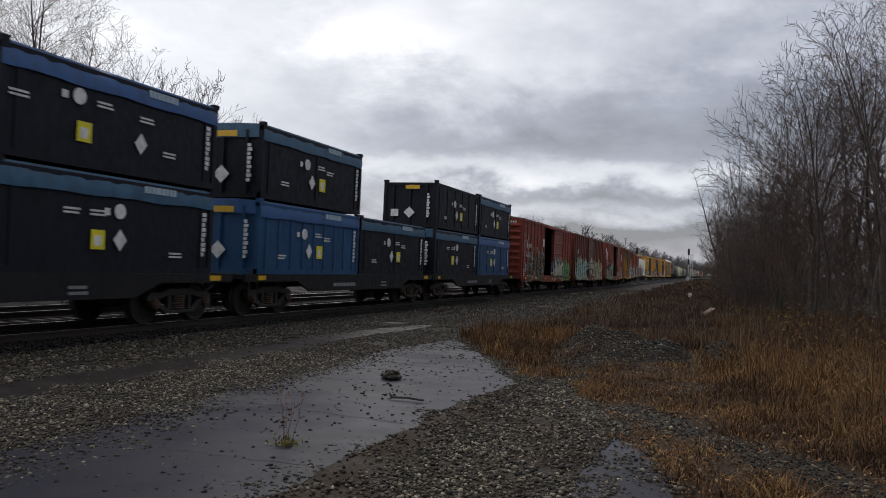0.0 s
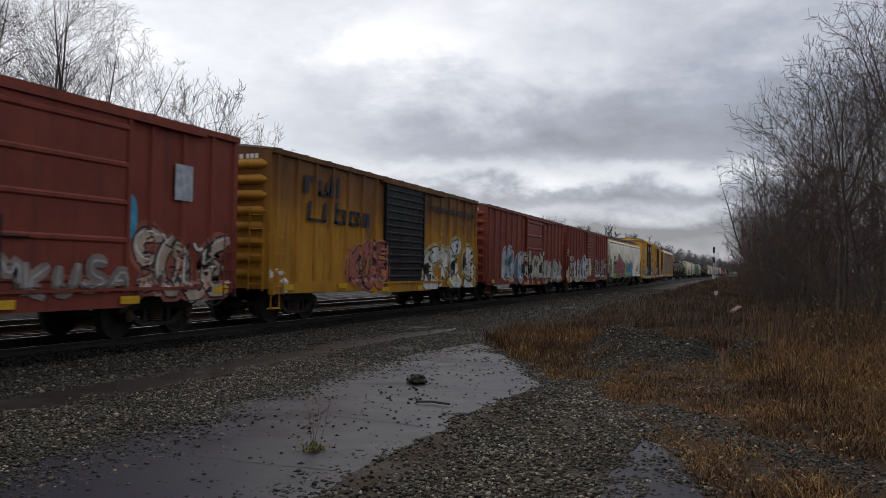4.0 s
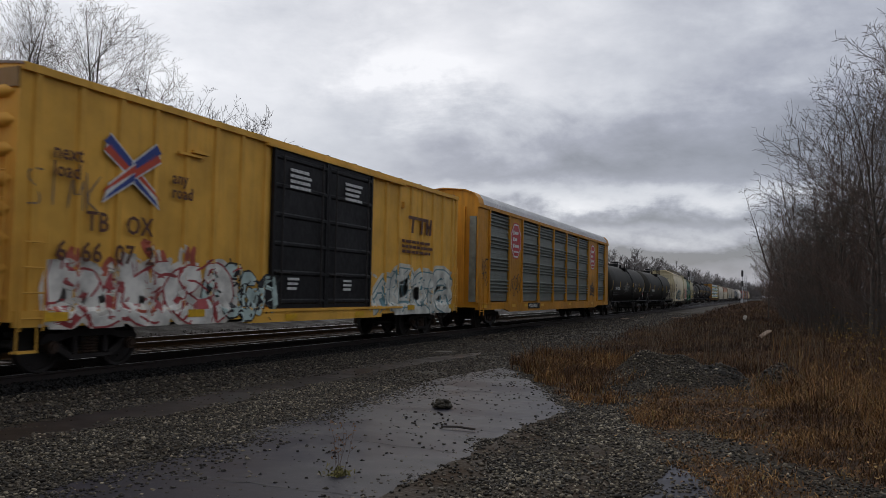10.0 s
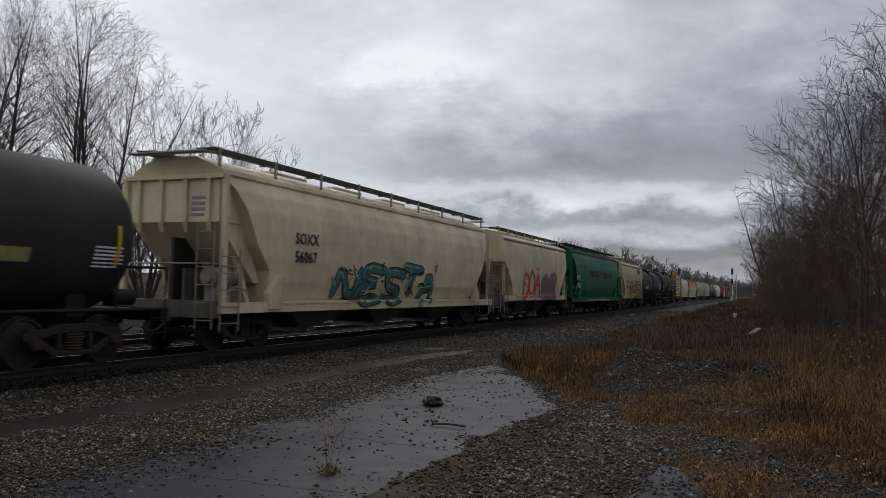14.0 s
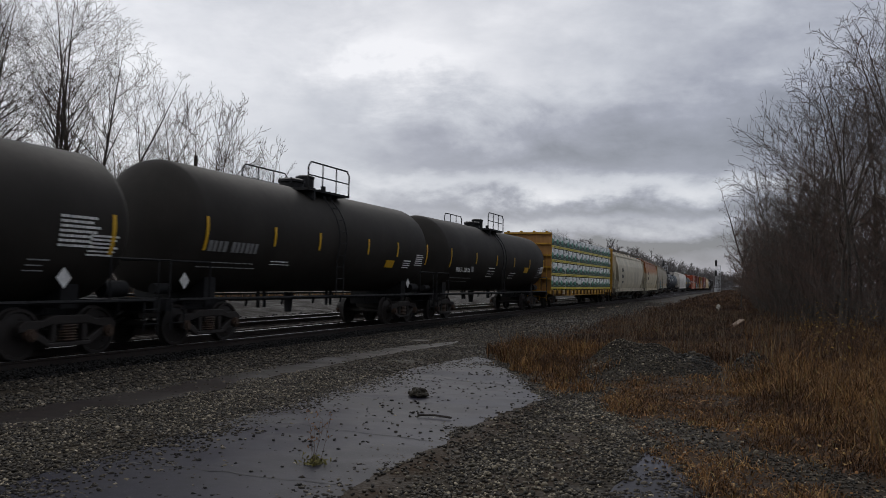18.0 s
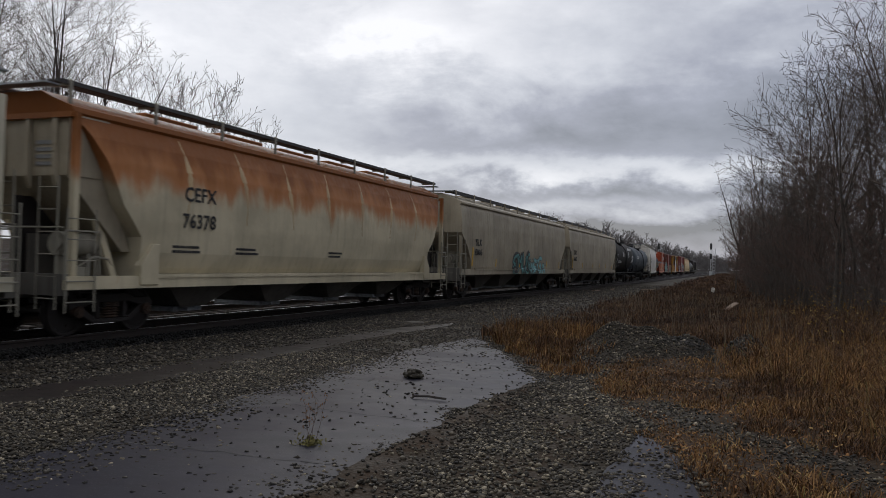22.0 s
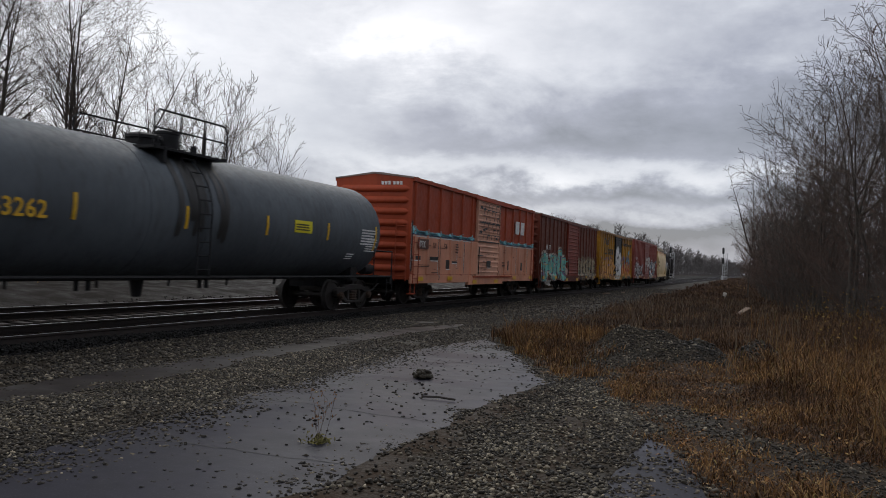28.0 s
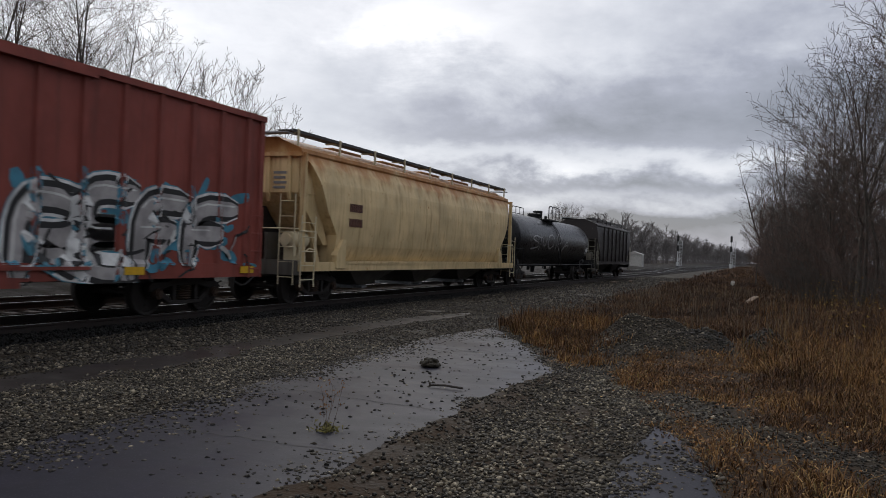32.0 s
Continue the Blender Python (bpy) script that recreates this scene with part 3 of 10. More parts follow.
def turned(k):
    q = rng.normal(size=(k, 4))
    q /= np.linalg.norm(q, axis=1)[:, None]
    w, x, y, z = q.T
    return np.stack([np.stack([1 - 2 * (y * y + z * z), 2 * (x * y - z * w), 2 * (x * z + y * w)], -1),
                     np.stack([2 * (x * y + z * w), 1 - 2 * (x * x + z * z), 2 * (y * z - x * w)], -1),
                     np.stack([2 * (x * z - y * w), 2 * (y * z + x * w), 1 - 2 * (x * x + y * y)], -1)], 1)


def stones(name, x, y, z, size, material, label, category, flat=0.75):
    k = len(x)
    v = CUBE[None] * rng.uniform(0.45, 1.0, (k, 8, 3))
    v = np.einsum("kij,kvj->kvi", turned(k), v * np.array([1.15, 0.85, 0.8]))
    v[..., 2] *= flat
    v = v * (size / 2)[:, None, None] + np.stack([x, y, z + size * 0.16], -1)[:, None]
    f = (QUADS[None] + 8 * np.arange(k)[:, None, None]).reshape(-1, 4)
    return tagged(solid(name, v.reshape(-1, 3), f, material), label, category, kind="stuff")


def scatter(x0, x1, y0, y1, per_m2, keep):
    k = int((x1 - x0) * (y1 - y0) * per_m2)
    x, y = rng.uniform(x0, x1, k), rng.uniform(y0, y1, k)
    m = rng.uniform(0, 1, k) < keep(x, y)
    return x[m], y[m]


def bare(x, y):
    """Chance of a stone: thick on gravel, thinning over the slabs, few among weeds."""
    w = (0.22 * waves(x, y, 0.7, 21) + 0.16 * waves(x, y, 0.25, 22)) * (1 - 0.85 * smooth(y, 9.5, 11.0) * smooth(x, -4.8, -4.0))
    k = np.ones_like(x)
    for poly, far in ((SLAB, 1.15), (PAD, 0.5), (STRIP, 0.14)):
        d = edge_dist(x, y, poly) + w
        if poly is SLAB:            # swept clean at the far corner, thickly strewn along the line's side
            far = 0.10 + 1.05 * smooth(-x, 4.3, 5.6) + 0.30 * smooth(-y, -9.0, -6.0)
            d = d + 0.12 * smooth(y, 10.0, 11.5)
        k *= np.clip(np.exp(np.minimum(d, 0.0) / (far * 0.42)), 0.02 if poly is SLAB else 0.03, 1)
    k *= np.clip(0.85 + 0.55 * waves(x, y, 0.9, 24), 0.25, 1)
    sparse = 0.45 * np.exp(-(off_trail(x, y) / 0.5) ** 2)
    k = k * (1 - 0.58 * mossy(x, y))
    return np.where(x > np.interp(y, LANE_Y, LANE_R) + 0.25, np.minimum(k, sparse), k) * (1 - 0.93 * weedy(x, y))


x, y = scatter(-8.7, 2.2, 4.2, 13, 1150, bare)
size = rng.uniform(0.016, 0.041, len(x)) * (1 + 0.5 * (rng.uniform(0, 1, len(x)) > 0.95))
middle = -1.95 + 0.05 * (y - 6)
pale = rng.uniform(0, 1, len(x)) < np.clip(0.18 + 0.40 * smooth(-x, 5.6, 6.6) + 0.75 * np.exp(-((x - middle + 0.12 * waves(x, y, 1.0, 25)) / 0.62) ** 2) * (1 - smooth(y, 10.0, 13.5)) + 0.12 * waves(x, y, 0.6, 26), 0.05, 0.95)
stones("gravel_near", x[pale], y[pale], ground_z(x, y)[pale], size[pale], STONE, "loose crushed grey stone around the wet slab", "gravel")
stones("gravel_dark", x[~pale], y[~pale], ground_z(x, y)[~pale], size[~pale], BALLAST, "dark damp gravel around the wet slab", "gravel")
x, y = scatter(-6.1, -2.8, 4.2, 17.5, 26, lambda x, y: (edge_dist(x, y, SLAB) < 0) * np.clip(0.5 + 0.5 * waves(x, y, 1.1, 23), 0.1, 1))
stones("strewn_stone", x, y, ground_z(x, y) + 0.004, rng.uniform(0.018, 0.05, len(x)), DARK_STONE, "dark stones strewn over the wet slab", "gravel")
x, y = scatter(-8.7, 0.2, 13, 30, 300, bare)
stones("gravel_mid", x, y, ground_z(x, y), rng.uniform(0.02, 0.048, len(x)), BALLAST, "loose crushed grey stone beyond the slab", "gravel")
x, y = scatter(-11.16, -8.3, 6, 26, 330, bare)
stones("ballast_near", x, y, ground_z(x, y), rng.uniform(0.03, 0.065, len(x)), BALLAST, "grey track ballast beside the near rail", "ballast")
x, y = scatter(-11.2, -4.6, 26, 80, 40, bare)
stones("ballast_far", x, y, ground_z(x, y), rng.uniform(0.05, 0.085, len(x)), BALLAST, "grey track ballast along the line", "ballast")
# stones by and between the near rails, coloured for oil and shade together
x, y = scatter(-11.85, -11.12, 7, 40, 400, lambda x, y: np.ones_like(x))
stones("shoulder_ballast", x, y, ground_z(x, y) + 0.10 * smooth(-x, 11.12, 11.4) + rng.uniform(-0.02, 0.02, len(x)), rng.uniform(0.04, 0.075, len(x)), OILY_SHADED_STONE, "ballast against the near rail, dark with oil and painted shade", "ballast")
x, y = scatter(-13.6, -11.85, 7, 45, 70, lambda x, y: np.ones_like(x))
stones("oily_ballast", x, y, ground_z(x, y), rng.uniform(0.04, 0.07, len(x)), OILY_SHADED_STONE, "ballast about the near track, dark with oil and painted shade", "ballast")
x, y = scatter(-20.5, -13.5, 6, 60, 16, lambda x, y: np.ones_like(x))
stones("ballast_between", x, y, ground_z(x, y) + 0.01, rng.uniform(0.045, 0.08, len(x)), DARK_STONE, "grey ballast between and behind the rails", "ballast")
x, y = scatter(-3.9, 1.2, 13.0, 19.0, 620, lambda x, y: smooth(heap_height(x, y) + 0.04 * waves(x, y, 0.6, 31), 0.05, 0.2))
dark = rng.uniform(0, 1, len(x)) < 0.12 + 0.75 * smooth(x, -1.5, -0.9)
pale = ~dark & (rng.uniform(0, 1, len(x)) < 0.4)
size = rng.uniform(0.018, 0.048, len(x)) * (1 + 0.6 * (rng.uniform(0, 1, len(x)) > 0.985))
rest = ~dark & ~pale
stones("gravel_heap", x[rest], y[rest], ground_z(x, y)[rest], size[rest], BALLAST, "low heap of grey gravel beside dry grass", "gravel")
stones("gravel_heap", x[pale], y[pale], ground_z(x, y)[pale], size[pale], STONE, "paler stones on the low heap of gravel", "gravel")
stones("rubble_heap", x[dark], y[dark], ground_z(x, y)[dark], size[dark], DARK_STONE, "dark wet rubble at the heap's tail", "rubble")
x, y = scatter(-1.35, 0.3, 15.2, 16.8, 22, lambda x, y: smooth(heap_height(x, y), 0.15, 0.3))
stones("broken_lumps", x, y, ground_z(x, y), rng.uniform(0.06, 0.13, len(x)), DARK_STONE, "broken dark lumps of rubble on the heap", "rubble")


# ---- dry grass and weeds ----
def blades(name, x, y, height, label, category="dry grass", width=0.010, lean=0.35, material=None, droop=0.35):
    k = len(x)
    z = ground_z(x, y) - 0.01
    a, b = rng.uniform(0, 2 * math.pi, k), rng.uniform(0, 2 * math.pi, k)
    out = rng.uniform(0.02, lean, k) * height
    side = np.stack([np.cos(a), np.sin(a), np.zeros(k)], -1) * (width * rng.uniform(0.5, 1.3, k))[:, None]
    foot = np.stack([x, y, z], -1)
    mid = foot + np.stack([np.cos(b) * out * 0.4, np.sin(b) * out * 0.4, height * 0.6], -1)
    tip = foot + np.stack([np.cos(b) * out, np.sin(b) * out, height * (1 - droop * rng.uniform(0, 1, k))], -1)
    v = np.stack([foot - side, foot + side, mid + side * 0.7, mid - side * 0.7, tip + side * 0.15, tip - side * 0.15], 1)
    f = (np.array([(0, 1, 2, 3), (3, 2, 4, 5)])[None] + 6 * np.arange(k)[:, None, None]).reshape(-1, 4)
    return tagged(solid(name, v.reshape(-1, 3), f, material or GRASS), label, category, kind="stuff")


def clumps(x, y, size):
    return np.clip(0.35 + 0.85 * waves(x, y, size, 41) + 0.5 * waves(x, y, size * 0.3, 42), 0.02, 1)


x, y = scatter(-3.2, 6.0, 5.0, 16.5, 1700, lambda x, y: weedy(x, y) * np.clip(clumps(x, y, 0.8) + 0.3, 0.05, 1) * 0.9)
tall = np.clip(0.07 + 0.34 * smooth(x + 0.25 * (y - 9), 0.6, 2.6) + 0.07 * waves(x, y, 1.2, 43), 0.04, 0.8)
blades("dry_grass_near", x, y, tall * rng.uniform(0.35, 1.5, len(x)), "matted rust-brown dry grass and fallen leaves", width=0.006, lean=1.5, droop=0.8)
x, y = scatter(-5.9, 5.0, 5.0, 19.5, 300, lambda x, y: weedy(x, y) * np.clip(clumps(x, y, 0.7) + 0.1, 0.05, 1))
blades("fallen_leaves", x, y, rng.uniform(0.025, 0.05, len(x)), "rust and tan fallen leaves among the dead grass", "leaves", width=0.016, lean=2.2, droop=0.8, material=LEAF_LITTER)
for cx, cy, k, high in ((-4.95, 17.6, 90, 0.75), (-3.75, 17.9, 70, 0.6), (-3.4, 18.3, 60, 0.6), (-4.3, 18.6, 60, 0.6)):
    x, y = rng.normal(cx, 0.16, k), rng.normal(cy, 0.3, k)
    blades("weed_clump", x, y, rng.uniform(0.4, 1.0, k) * high, "tall clump of rust-orange dead stalks", "weeds", width=0.010, lean=0.3, droop=0.2)
x, y = rng.normal(-3.15, 0.22, 500), rng.normal(17.9, 0.4, 500)
blades("green_tuft", x, y, rng.uniform(0.06, 0.2, len(x)), "olive-green tuft of living grass beside the heap", width=0.008, lean=1.2, droop=0.6, material=islands("olive_grass", [(0.0, (0.035, 0.045, 0.012)), (1.0, (0.11, 0.12, 0.035))], 0.85, 8.0, 0.0))
PATCH = [(-2.78, 12.0), (-2.15, 12.2), (-2.35, 14.0), (-2.7, 16.5), (-3.3, 19.5), (-5.6, 19.5), (-5.75, 17.9)]
x, y = scatter(-5.9, -2.0, 11.8, 19.6, 1300, lambda x, y: smooth(-edge_dist(x, y, PATCH) + 0.25 * waves(x, y, 0.6, 46), -0.05, 0.35) * np.clip(clumps(x, y, 0.6) + 0.2, 0.1, 1))
blades("dry_grass_patch", x, y, np.clip(0.12 + 0.22 * smooth(y, 13.0, 17.5) * smooth(-x, 2.9, 3.8) + 0.07 * waves(x, y, 0.8, 47), 0.04, 0.5) * rng.uniform(0.3, 1.5, len(x)), "orange-brown dead grass and leaves at the slab's corner", width=0.008, lean=0.9, droop=0.6)
x, y = scatter(-7.4, 7.5, 15.5, 36, 720, lambda x, y: weedy(x, y) * np.clip(clumps(x, y, 1.0) + 0.35, 0.1, 1) * np.clip(1.25 - (y - 15) / 28, 0.4, 1))
tall = np.clip(0.16 + 0.30 * smooth(x, -0.5, 3.5) + 0.08 * waves(x, y, 1.5, 44) + 0.22 * np.exp(-((x + 4.6) / 1.2) ** 2 - ((y - 18.6) / 2.2) ** 2), 0.05, 0.8)
bright = (rng.uniform(0, 1, len(x)) < np.clip(1.1 - (y - 15) / 8.0, 0.10, 1)) | ((x < -1.9) & (y < 20))
blades("dry_grass_mid", x[bright], y[bright], (tall * rng.uniform(0.4, 1.4, len(x)))[bright], "tall orange-brown dead grass in clumps", width=0.008, lean=0.8, droop=0.55)
blades("dark_brush", x[~bright], y[~bright], (tall * rng.uniform(0.4, 1.5, len(x)))[~bright], "reddish-brown dead weeds in a thick mat", "weeds", width=0.009, lean=1.3, droop=0.6, material=BRUSH)
x, y = scatter(-8.8, 6.0, 34, 90, 95, lambda x, y: weedy(x, y) * np.clip(clumps(x, y, 2.5) + 0.4, 0.1, 1))
blades("dry_grass_far", x, y, np.clip(0.24 + 0.10 * waves(x, y, 3.0, 45), 0.10, 0.5) * rng.uniform(0.5, 1.4, len(x)), "brown dead weeds along the line", width=0.018, lean=1.3, droop=0.6, material=BRUSH)
x, y = scatter(-10.4, 3.0, 90, 330, 9, lambda x, y: weedy(x, y) * np.clip(clumps(x, y, 4.0) + 0.5, 0.2, 1))
blades("dry_grass_distant", x, y, rng.uniform(0.2, 0.55, len(x)), "brown dead weeds far along the line", width=0.07, lean=1.5, droop=0.5, material=BRUSH)
x, y = scatter(-34, -24, 8, 70, 40, lambda x, y: clumps(x, y, 2.0) * smooth(-x, 25, 28))
blades("bank_weeds", x, y, np.clip(0.25 + 0.15 * waves(x, y, 2.0, 46), 0.08, 0.6) * rng.uniform(0.5, 1.4, len(x)), "dry weeds on the far bank", width=0.02)
x, y = scatter(-3.2, 5.5, 5.0, 14, 330, lambda x, y: weedy(x, y) * np.clip(clumps(x, y, 0.5) + 0.15, 0, 1))
blades("straw_litter", x, y, rng.uniform(0.02, 0.05, len(x)), "flattened straw and dead stems on the earth", width=0.006, lean=5.0, droop=0.7)
x, y = scatter(-0.2, 7.0, 8.5, 30, 22, lambda x, y: weedy(x, y) * clumps(x, y, 1.4) * smooth(x + 0.25 * (y - 9), 0.4, 2.0))
blades("weed_stalks", x, y, rng.uniform(0.4, 1.1, len(x)), "thin upright dead weed stalks", "weeds", width=0.005, lean=0.35)
x, y = scatter(-5.5, 4.0, 18, 48, 16, lambda x, y: weedy(x, y) * np.clip(clumps(x, y, 1.8), 0, 1))
blades("pale_stalks", x, y, rng.uniform(0.3, 0.85, len(x)), "pale grey-tan dead stems standing in the brush", "weeds", width=0.007, lean=0.4, material=PALE_STEM)
x, y = scatter(-3.2, 3.5, 5.5, 20, 35, lambda x, y: np.clip(weedy(x, y) + 0.02, 0, 1) * clumps(x, y, 0.6))
k = len(x)
a, s = rng.uniform(0, 6.28, k), rng.uniform(0.012, 0.03, k)
c = np.stack([x, y, ground_z(x, y) + rng.uniform(0.01, 0.06, k)], -1)
u = np.stack([np.cos(a), np.sin(a), rng.uniform(-0.4, 0.4, k)], -1) * s[:, None]
w = np.stack([-np.sin(a), np.cos(a), rng.uniform(-0.4, 0.4, k)], -1) * (s * 0.6)[:, None]
k2 = 3000
p = np.stack([rng.uniform(1.2, 7.0, k2), rng.uniform(14, 33, k2), np.zeros(k2)], -1)
p[:, 2] = ground_z(p[:, 0], p[:, 1]) + rng.uniform(0.10, 1.5, k2) * rng.uniform(0.2, 1, k2)
a2 = rng.normal(0, 1, (k2, 3)) * 0.013
b2 = rng.normal(0, 1, (k2, 3)) * 0.013
tagged(solid("yellow_leaves", np.stack([p - a2, p + b2, p + a2, p - b2], 1).reshape(-1, 3), np.arange(4 * k2).reshape(-1, 4), YELLOW_LEAF), "last yellow leaves on the brush", "leaves", kind="stuff")
tagged(solid("fallen_leaves", np.stack([c - u, c + w, c + u * 1.1, c - w], 1).reshape(-1, 3), np.arange(4 * k).reshape(-1, 4), LEAF), "curled dead leaves among the grass", "leaves", kind="stuff")


# ---- bare trees ----
def limbs(r, height, stems, radius, twig, low=0.2, bend=0.12, lift=0.06, lean=0.35, girth=0.009, close=1.0, middle=0.58, side=(0.75, 0.85, 0.95), twiggy=1.0, reach=(1.15, 0.42, 0.042)):
    """The limbs of a leafless tree whose crown fills a rounded outline: (from, to, radius, radius) in two lists, wood and twigs."""
    wood, twigs = [], []
    steps = (0.55, 0.34, 0.22, 0.17)
    tall = height * (1 - middle)

    def room(p, d, most):
        """How far a limb may run from p before it leaves the crown's outline."""
        gone = 0.3
        while gone < most:
            q = p + d * gone
            z = q.z - height * middle
            z = z / tall if z > 0 else z / (height * middle * 1.15)
            if (q.x * q.x + q.y * q.y) / radius ** 2 + z * z > 1.0:
                break
            gone += 0.2
        return min(gone, most)

    def grow(p, d, length, rad, gen):
        k = max(2, int(length / steps[gen] / close))
        step = length / k
        for i in range(k):
            t = (i + 1) / k
            r0, r1 = max(rad * (1 - 0.95 * i / k), twig), max(rad * (1 - 0.95 * t), twig * 0.75)
            d = (d + Vector((r.gauss(0, 1), r.gauss(0, 1), r.gauss(lift, 0.8))) * bend * (0.55 + 0.22 * gen) * step ** 0.5).normalized()
            q = p + d * step
            (wood if r0 > 0.03 else twigs).append((p, q, r0, r1))
            p = q
            if gen < 3 and t > (low, 0.12, 0.15)[gen] and r.random() < (1.0, 0.95, 0.8 * twiggy)[gen]:
                for _ in range(2 if gen == 0 or (gen == 1 and r.random() < 0.4) else 1):
                    out = d.orthogonal().normalized()
                    out.rotate(Matrix.Rotation(r.uniform(0, 6.28), 3, d))
                    tilt = side[gen] * r.uniform(0.65, 1.25)
                    e = (d * math.cos(tilt) + out * math.sin(tilt)).normalized()
                    e.z += 0.15
                    e.normalize()
                    long = (radius * reach[0], max(reach[1] * length, 0.2 * reach[1] * height), reach[2] * height)[gen] * r.uniform(0.6, 1.2)
                    grow(p, e, room(p, e, long), max(r1 * r.uniform(0.35, 0.6), twig), gen + 1)

    for s in range(stems):
        a = 6.28 * s / stems + r.uniform(-0.5, 0.5)
        tilt = (r.uniform(0.15, 1.0) * lean) if stems > 1 else 0.05
        base = Vector((math.cos(a), math.sin(a), 0)) * (0.22 * (stems > 1)) - Vector((0, 0, 0.2))
        d = Vector((math.cos(a) * tilt, math.sin(a) * tilt, 1)).normalized()
        grow(base, d, 1.0 + room(base + d, d, height * 1.1), height * girth * r.uniform(0.75, 1.15), 0)
    return wood, twigs


def tubes(segs, sides):
    if not segs:
        segs = [(Vector((0, 0, -0.3)), Vector((0, 0, -0.2)), 0.01, 0.01)]
    P, Q = np.array([s[0] for s in segs]), np.array([s[1] for s in segs])
    r0, r1 = np.array([s[2] for s in segs]), np.array([s[3] for s in segs])
    d = Q - P
    d /= np.linalg.norm(d, axis=1)[:, None] + 1e-9
    u = np.cross(d, np.where(np.abs(d[:, 2:3]) > 0.9, np.array([[1.0, 0, 0]]), np.array([[0, 0, 1.0]])))
    u /= np.linalg.norm(u, axis=1)[:, None]
    w = np.cross(d, u)
    a = np.arange(sides) * 2 * math.pi / sides
    ring = u[:, None] * np.cos(a)[None, :, None] + w[:, None] * np.sin(a)[None, :, None]
    v = np.concatenate([P[:, None] + ring * r0[:, None, None], Q[:, None] + ring * r1[:, None, None]], 1)
    i = np.arange(sides)
    f = np.stack([i, (i + 1) % sides, sides + (i + 1) % sides, sides + i], -1)
    return v.reshape(-1, 3), (f[None] + 2 * sides * np.arange(len(segs))[:, None, None]).reshape(-1, 4)


def bare_tree(seed, height, stems, radius, twig, label, material=None, **shape):
    wood, fine = limbs(random.Random(seed), height, stems, radius, twig, **shape)
    t = thing("bare_tree", label, "tree", "leafless trees beside the line")
    solid("trunk", *tubes(wood, 6), BARK, t, True)
    solid("crown", *tubes(fine, 3), material or TWIG, t)
    return t


def ground_at(x, y):
    return float(ground_z(np.array([float(x)]), np.array([float(y)]))[0])


def plant(t, x, y, turn, scale):
    t.matrix_basis = Matrix.Translation((x, y, ground_at(x, y))) @ pose(0, 0, 0, 0, 0, turn) @ Matrix.Diagonal((scale, scale, scale, 1))
    return t


def plant_copy(t, x, y, turn, scale):
    c = copy_thing(t, Matrix.Identity(4))
    return plant(c, x, y, turn, scale)


FOREST = "leafless grey-brown woodland tree with fine twigs"
kinds = [bare_tree(3, 12.4, 2, 3.4, 0.0075, FOREST, low=0.22, lean=0.3, girth=0.0085, close=1.3, side=(0.8, 0.85, 1.0), twiggy=0.75, reach=(1.15, 0.36, 0.034)), bare_tree(8, 11.8, 3, 3.7, 0.0075, FOREST, low=0.22, lean=0.45, girth=0.008, close=1.4, side=(0.8, 0.85, 1.0), twiggy=0.75, reach=(1.15, 0.36, 0.034)),
         bare_tree(14, 12.6, 2, 3.2, 0.0075, FOREST, RED_TWIG, low=0.2, lean=0.3, girth=0.0085, close=1.3, side=(0.8, 0.85, 1.0), twiggy=0.75, reach=(1.15, 0.36, 0.034)), bare_tree(23, 8.2, 3, 3.0, 0.007, FOREST, RED_TWIG, low=0.15, lean=0.5, close=1.2, twiggy=0.7),
         bare_tree(41, 10.4, 3, 4.3, 0.0065, "spreading leafless tree with strong grey limbs at the wood's edge", low=0.2, lean=0.42, girth=0.0095, bend=0.15, close=1.25, side=(0.95, 0.85, 1.0), twiggy=0.7, reach=(1.3, 0.34, 0.034))]
# x, y, turn, scale, kind: the wood's edge along the right of the line, and trees behind it
WOOD = [(2.7, 44, 40, 1.0, 0), (5.7, 33, 255, 0.95, 2), (6.5, 28.0, 20, 1.06, 1), (5.2, 37, 260, 1.0, 0), (3.2, 39.5, 75, 1.0, 3), (7.6, 33, 190, 1.12, 2), (1.2, 53, 10, 0.9, 3),
        (3.6, 50, 310, 1.0, 1), (6.6, 45, 95, 1.1, 0), (9.0, 40, 15, 1.1, 1), (0.8, 62, 220, 0.9, 2), (3.0, 64, 60, 1.0, 0), (0.6, 76, 280, 0.85, 1),
        (2.6, 80, 33, 1.05, 2), (0.2, 95, 110, 0.8, 0), (2.2, 100, 250, 1.0, 1), (-0.5, 120, 0, 0.8, 2),
        (-1.2, 150, 85, 0.8, 1), (1.8, 155, 120, 0.95, 2), (8.9, 29.5, 300, 1.15, 3), (6.7, 37, 160, 1.05, 3), (2.3, 57, 290, 1.0, 2),
        (3.3, 33.5, 0, 1.0, 4), (4.9, 28.5, 140, 1.05, 4), (6.6, 22.5, 60, 1.1, 4), (4.0, 43, 220, 1.1, 4)]
for i, (x, y, turn, scale, k) in enumerate(WOOD):
    first = [w[4] for w in WOOD].index(k) == i
    (plant if first else plant_copy)(kinds[k], x, y, turn, scale)

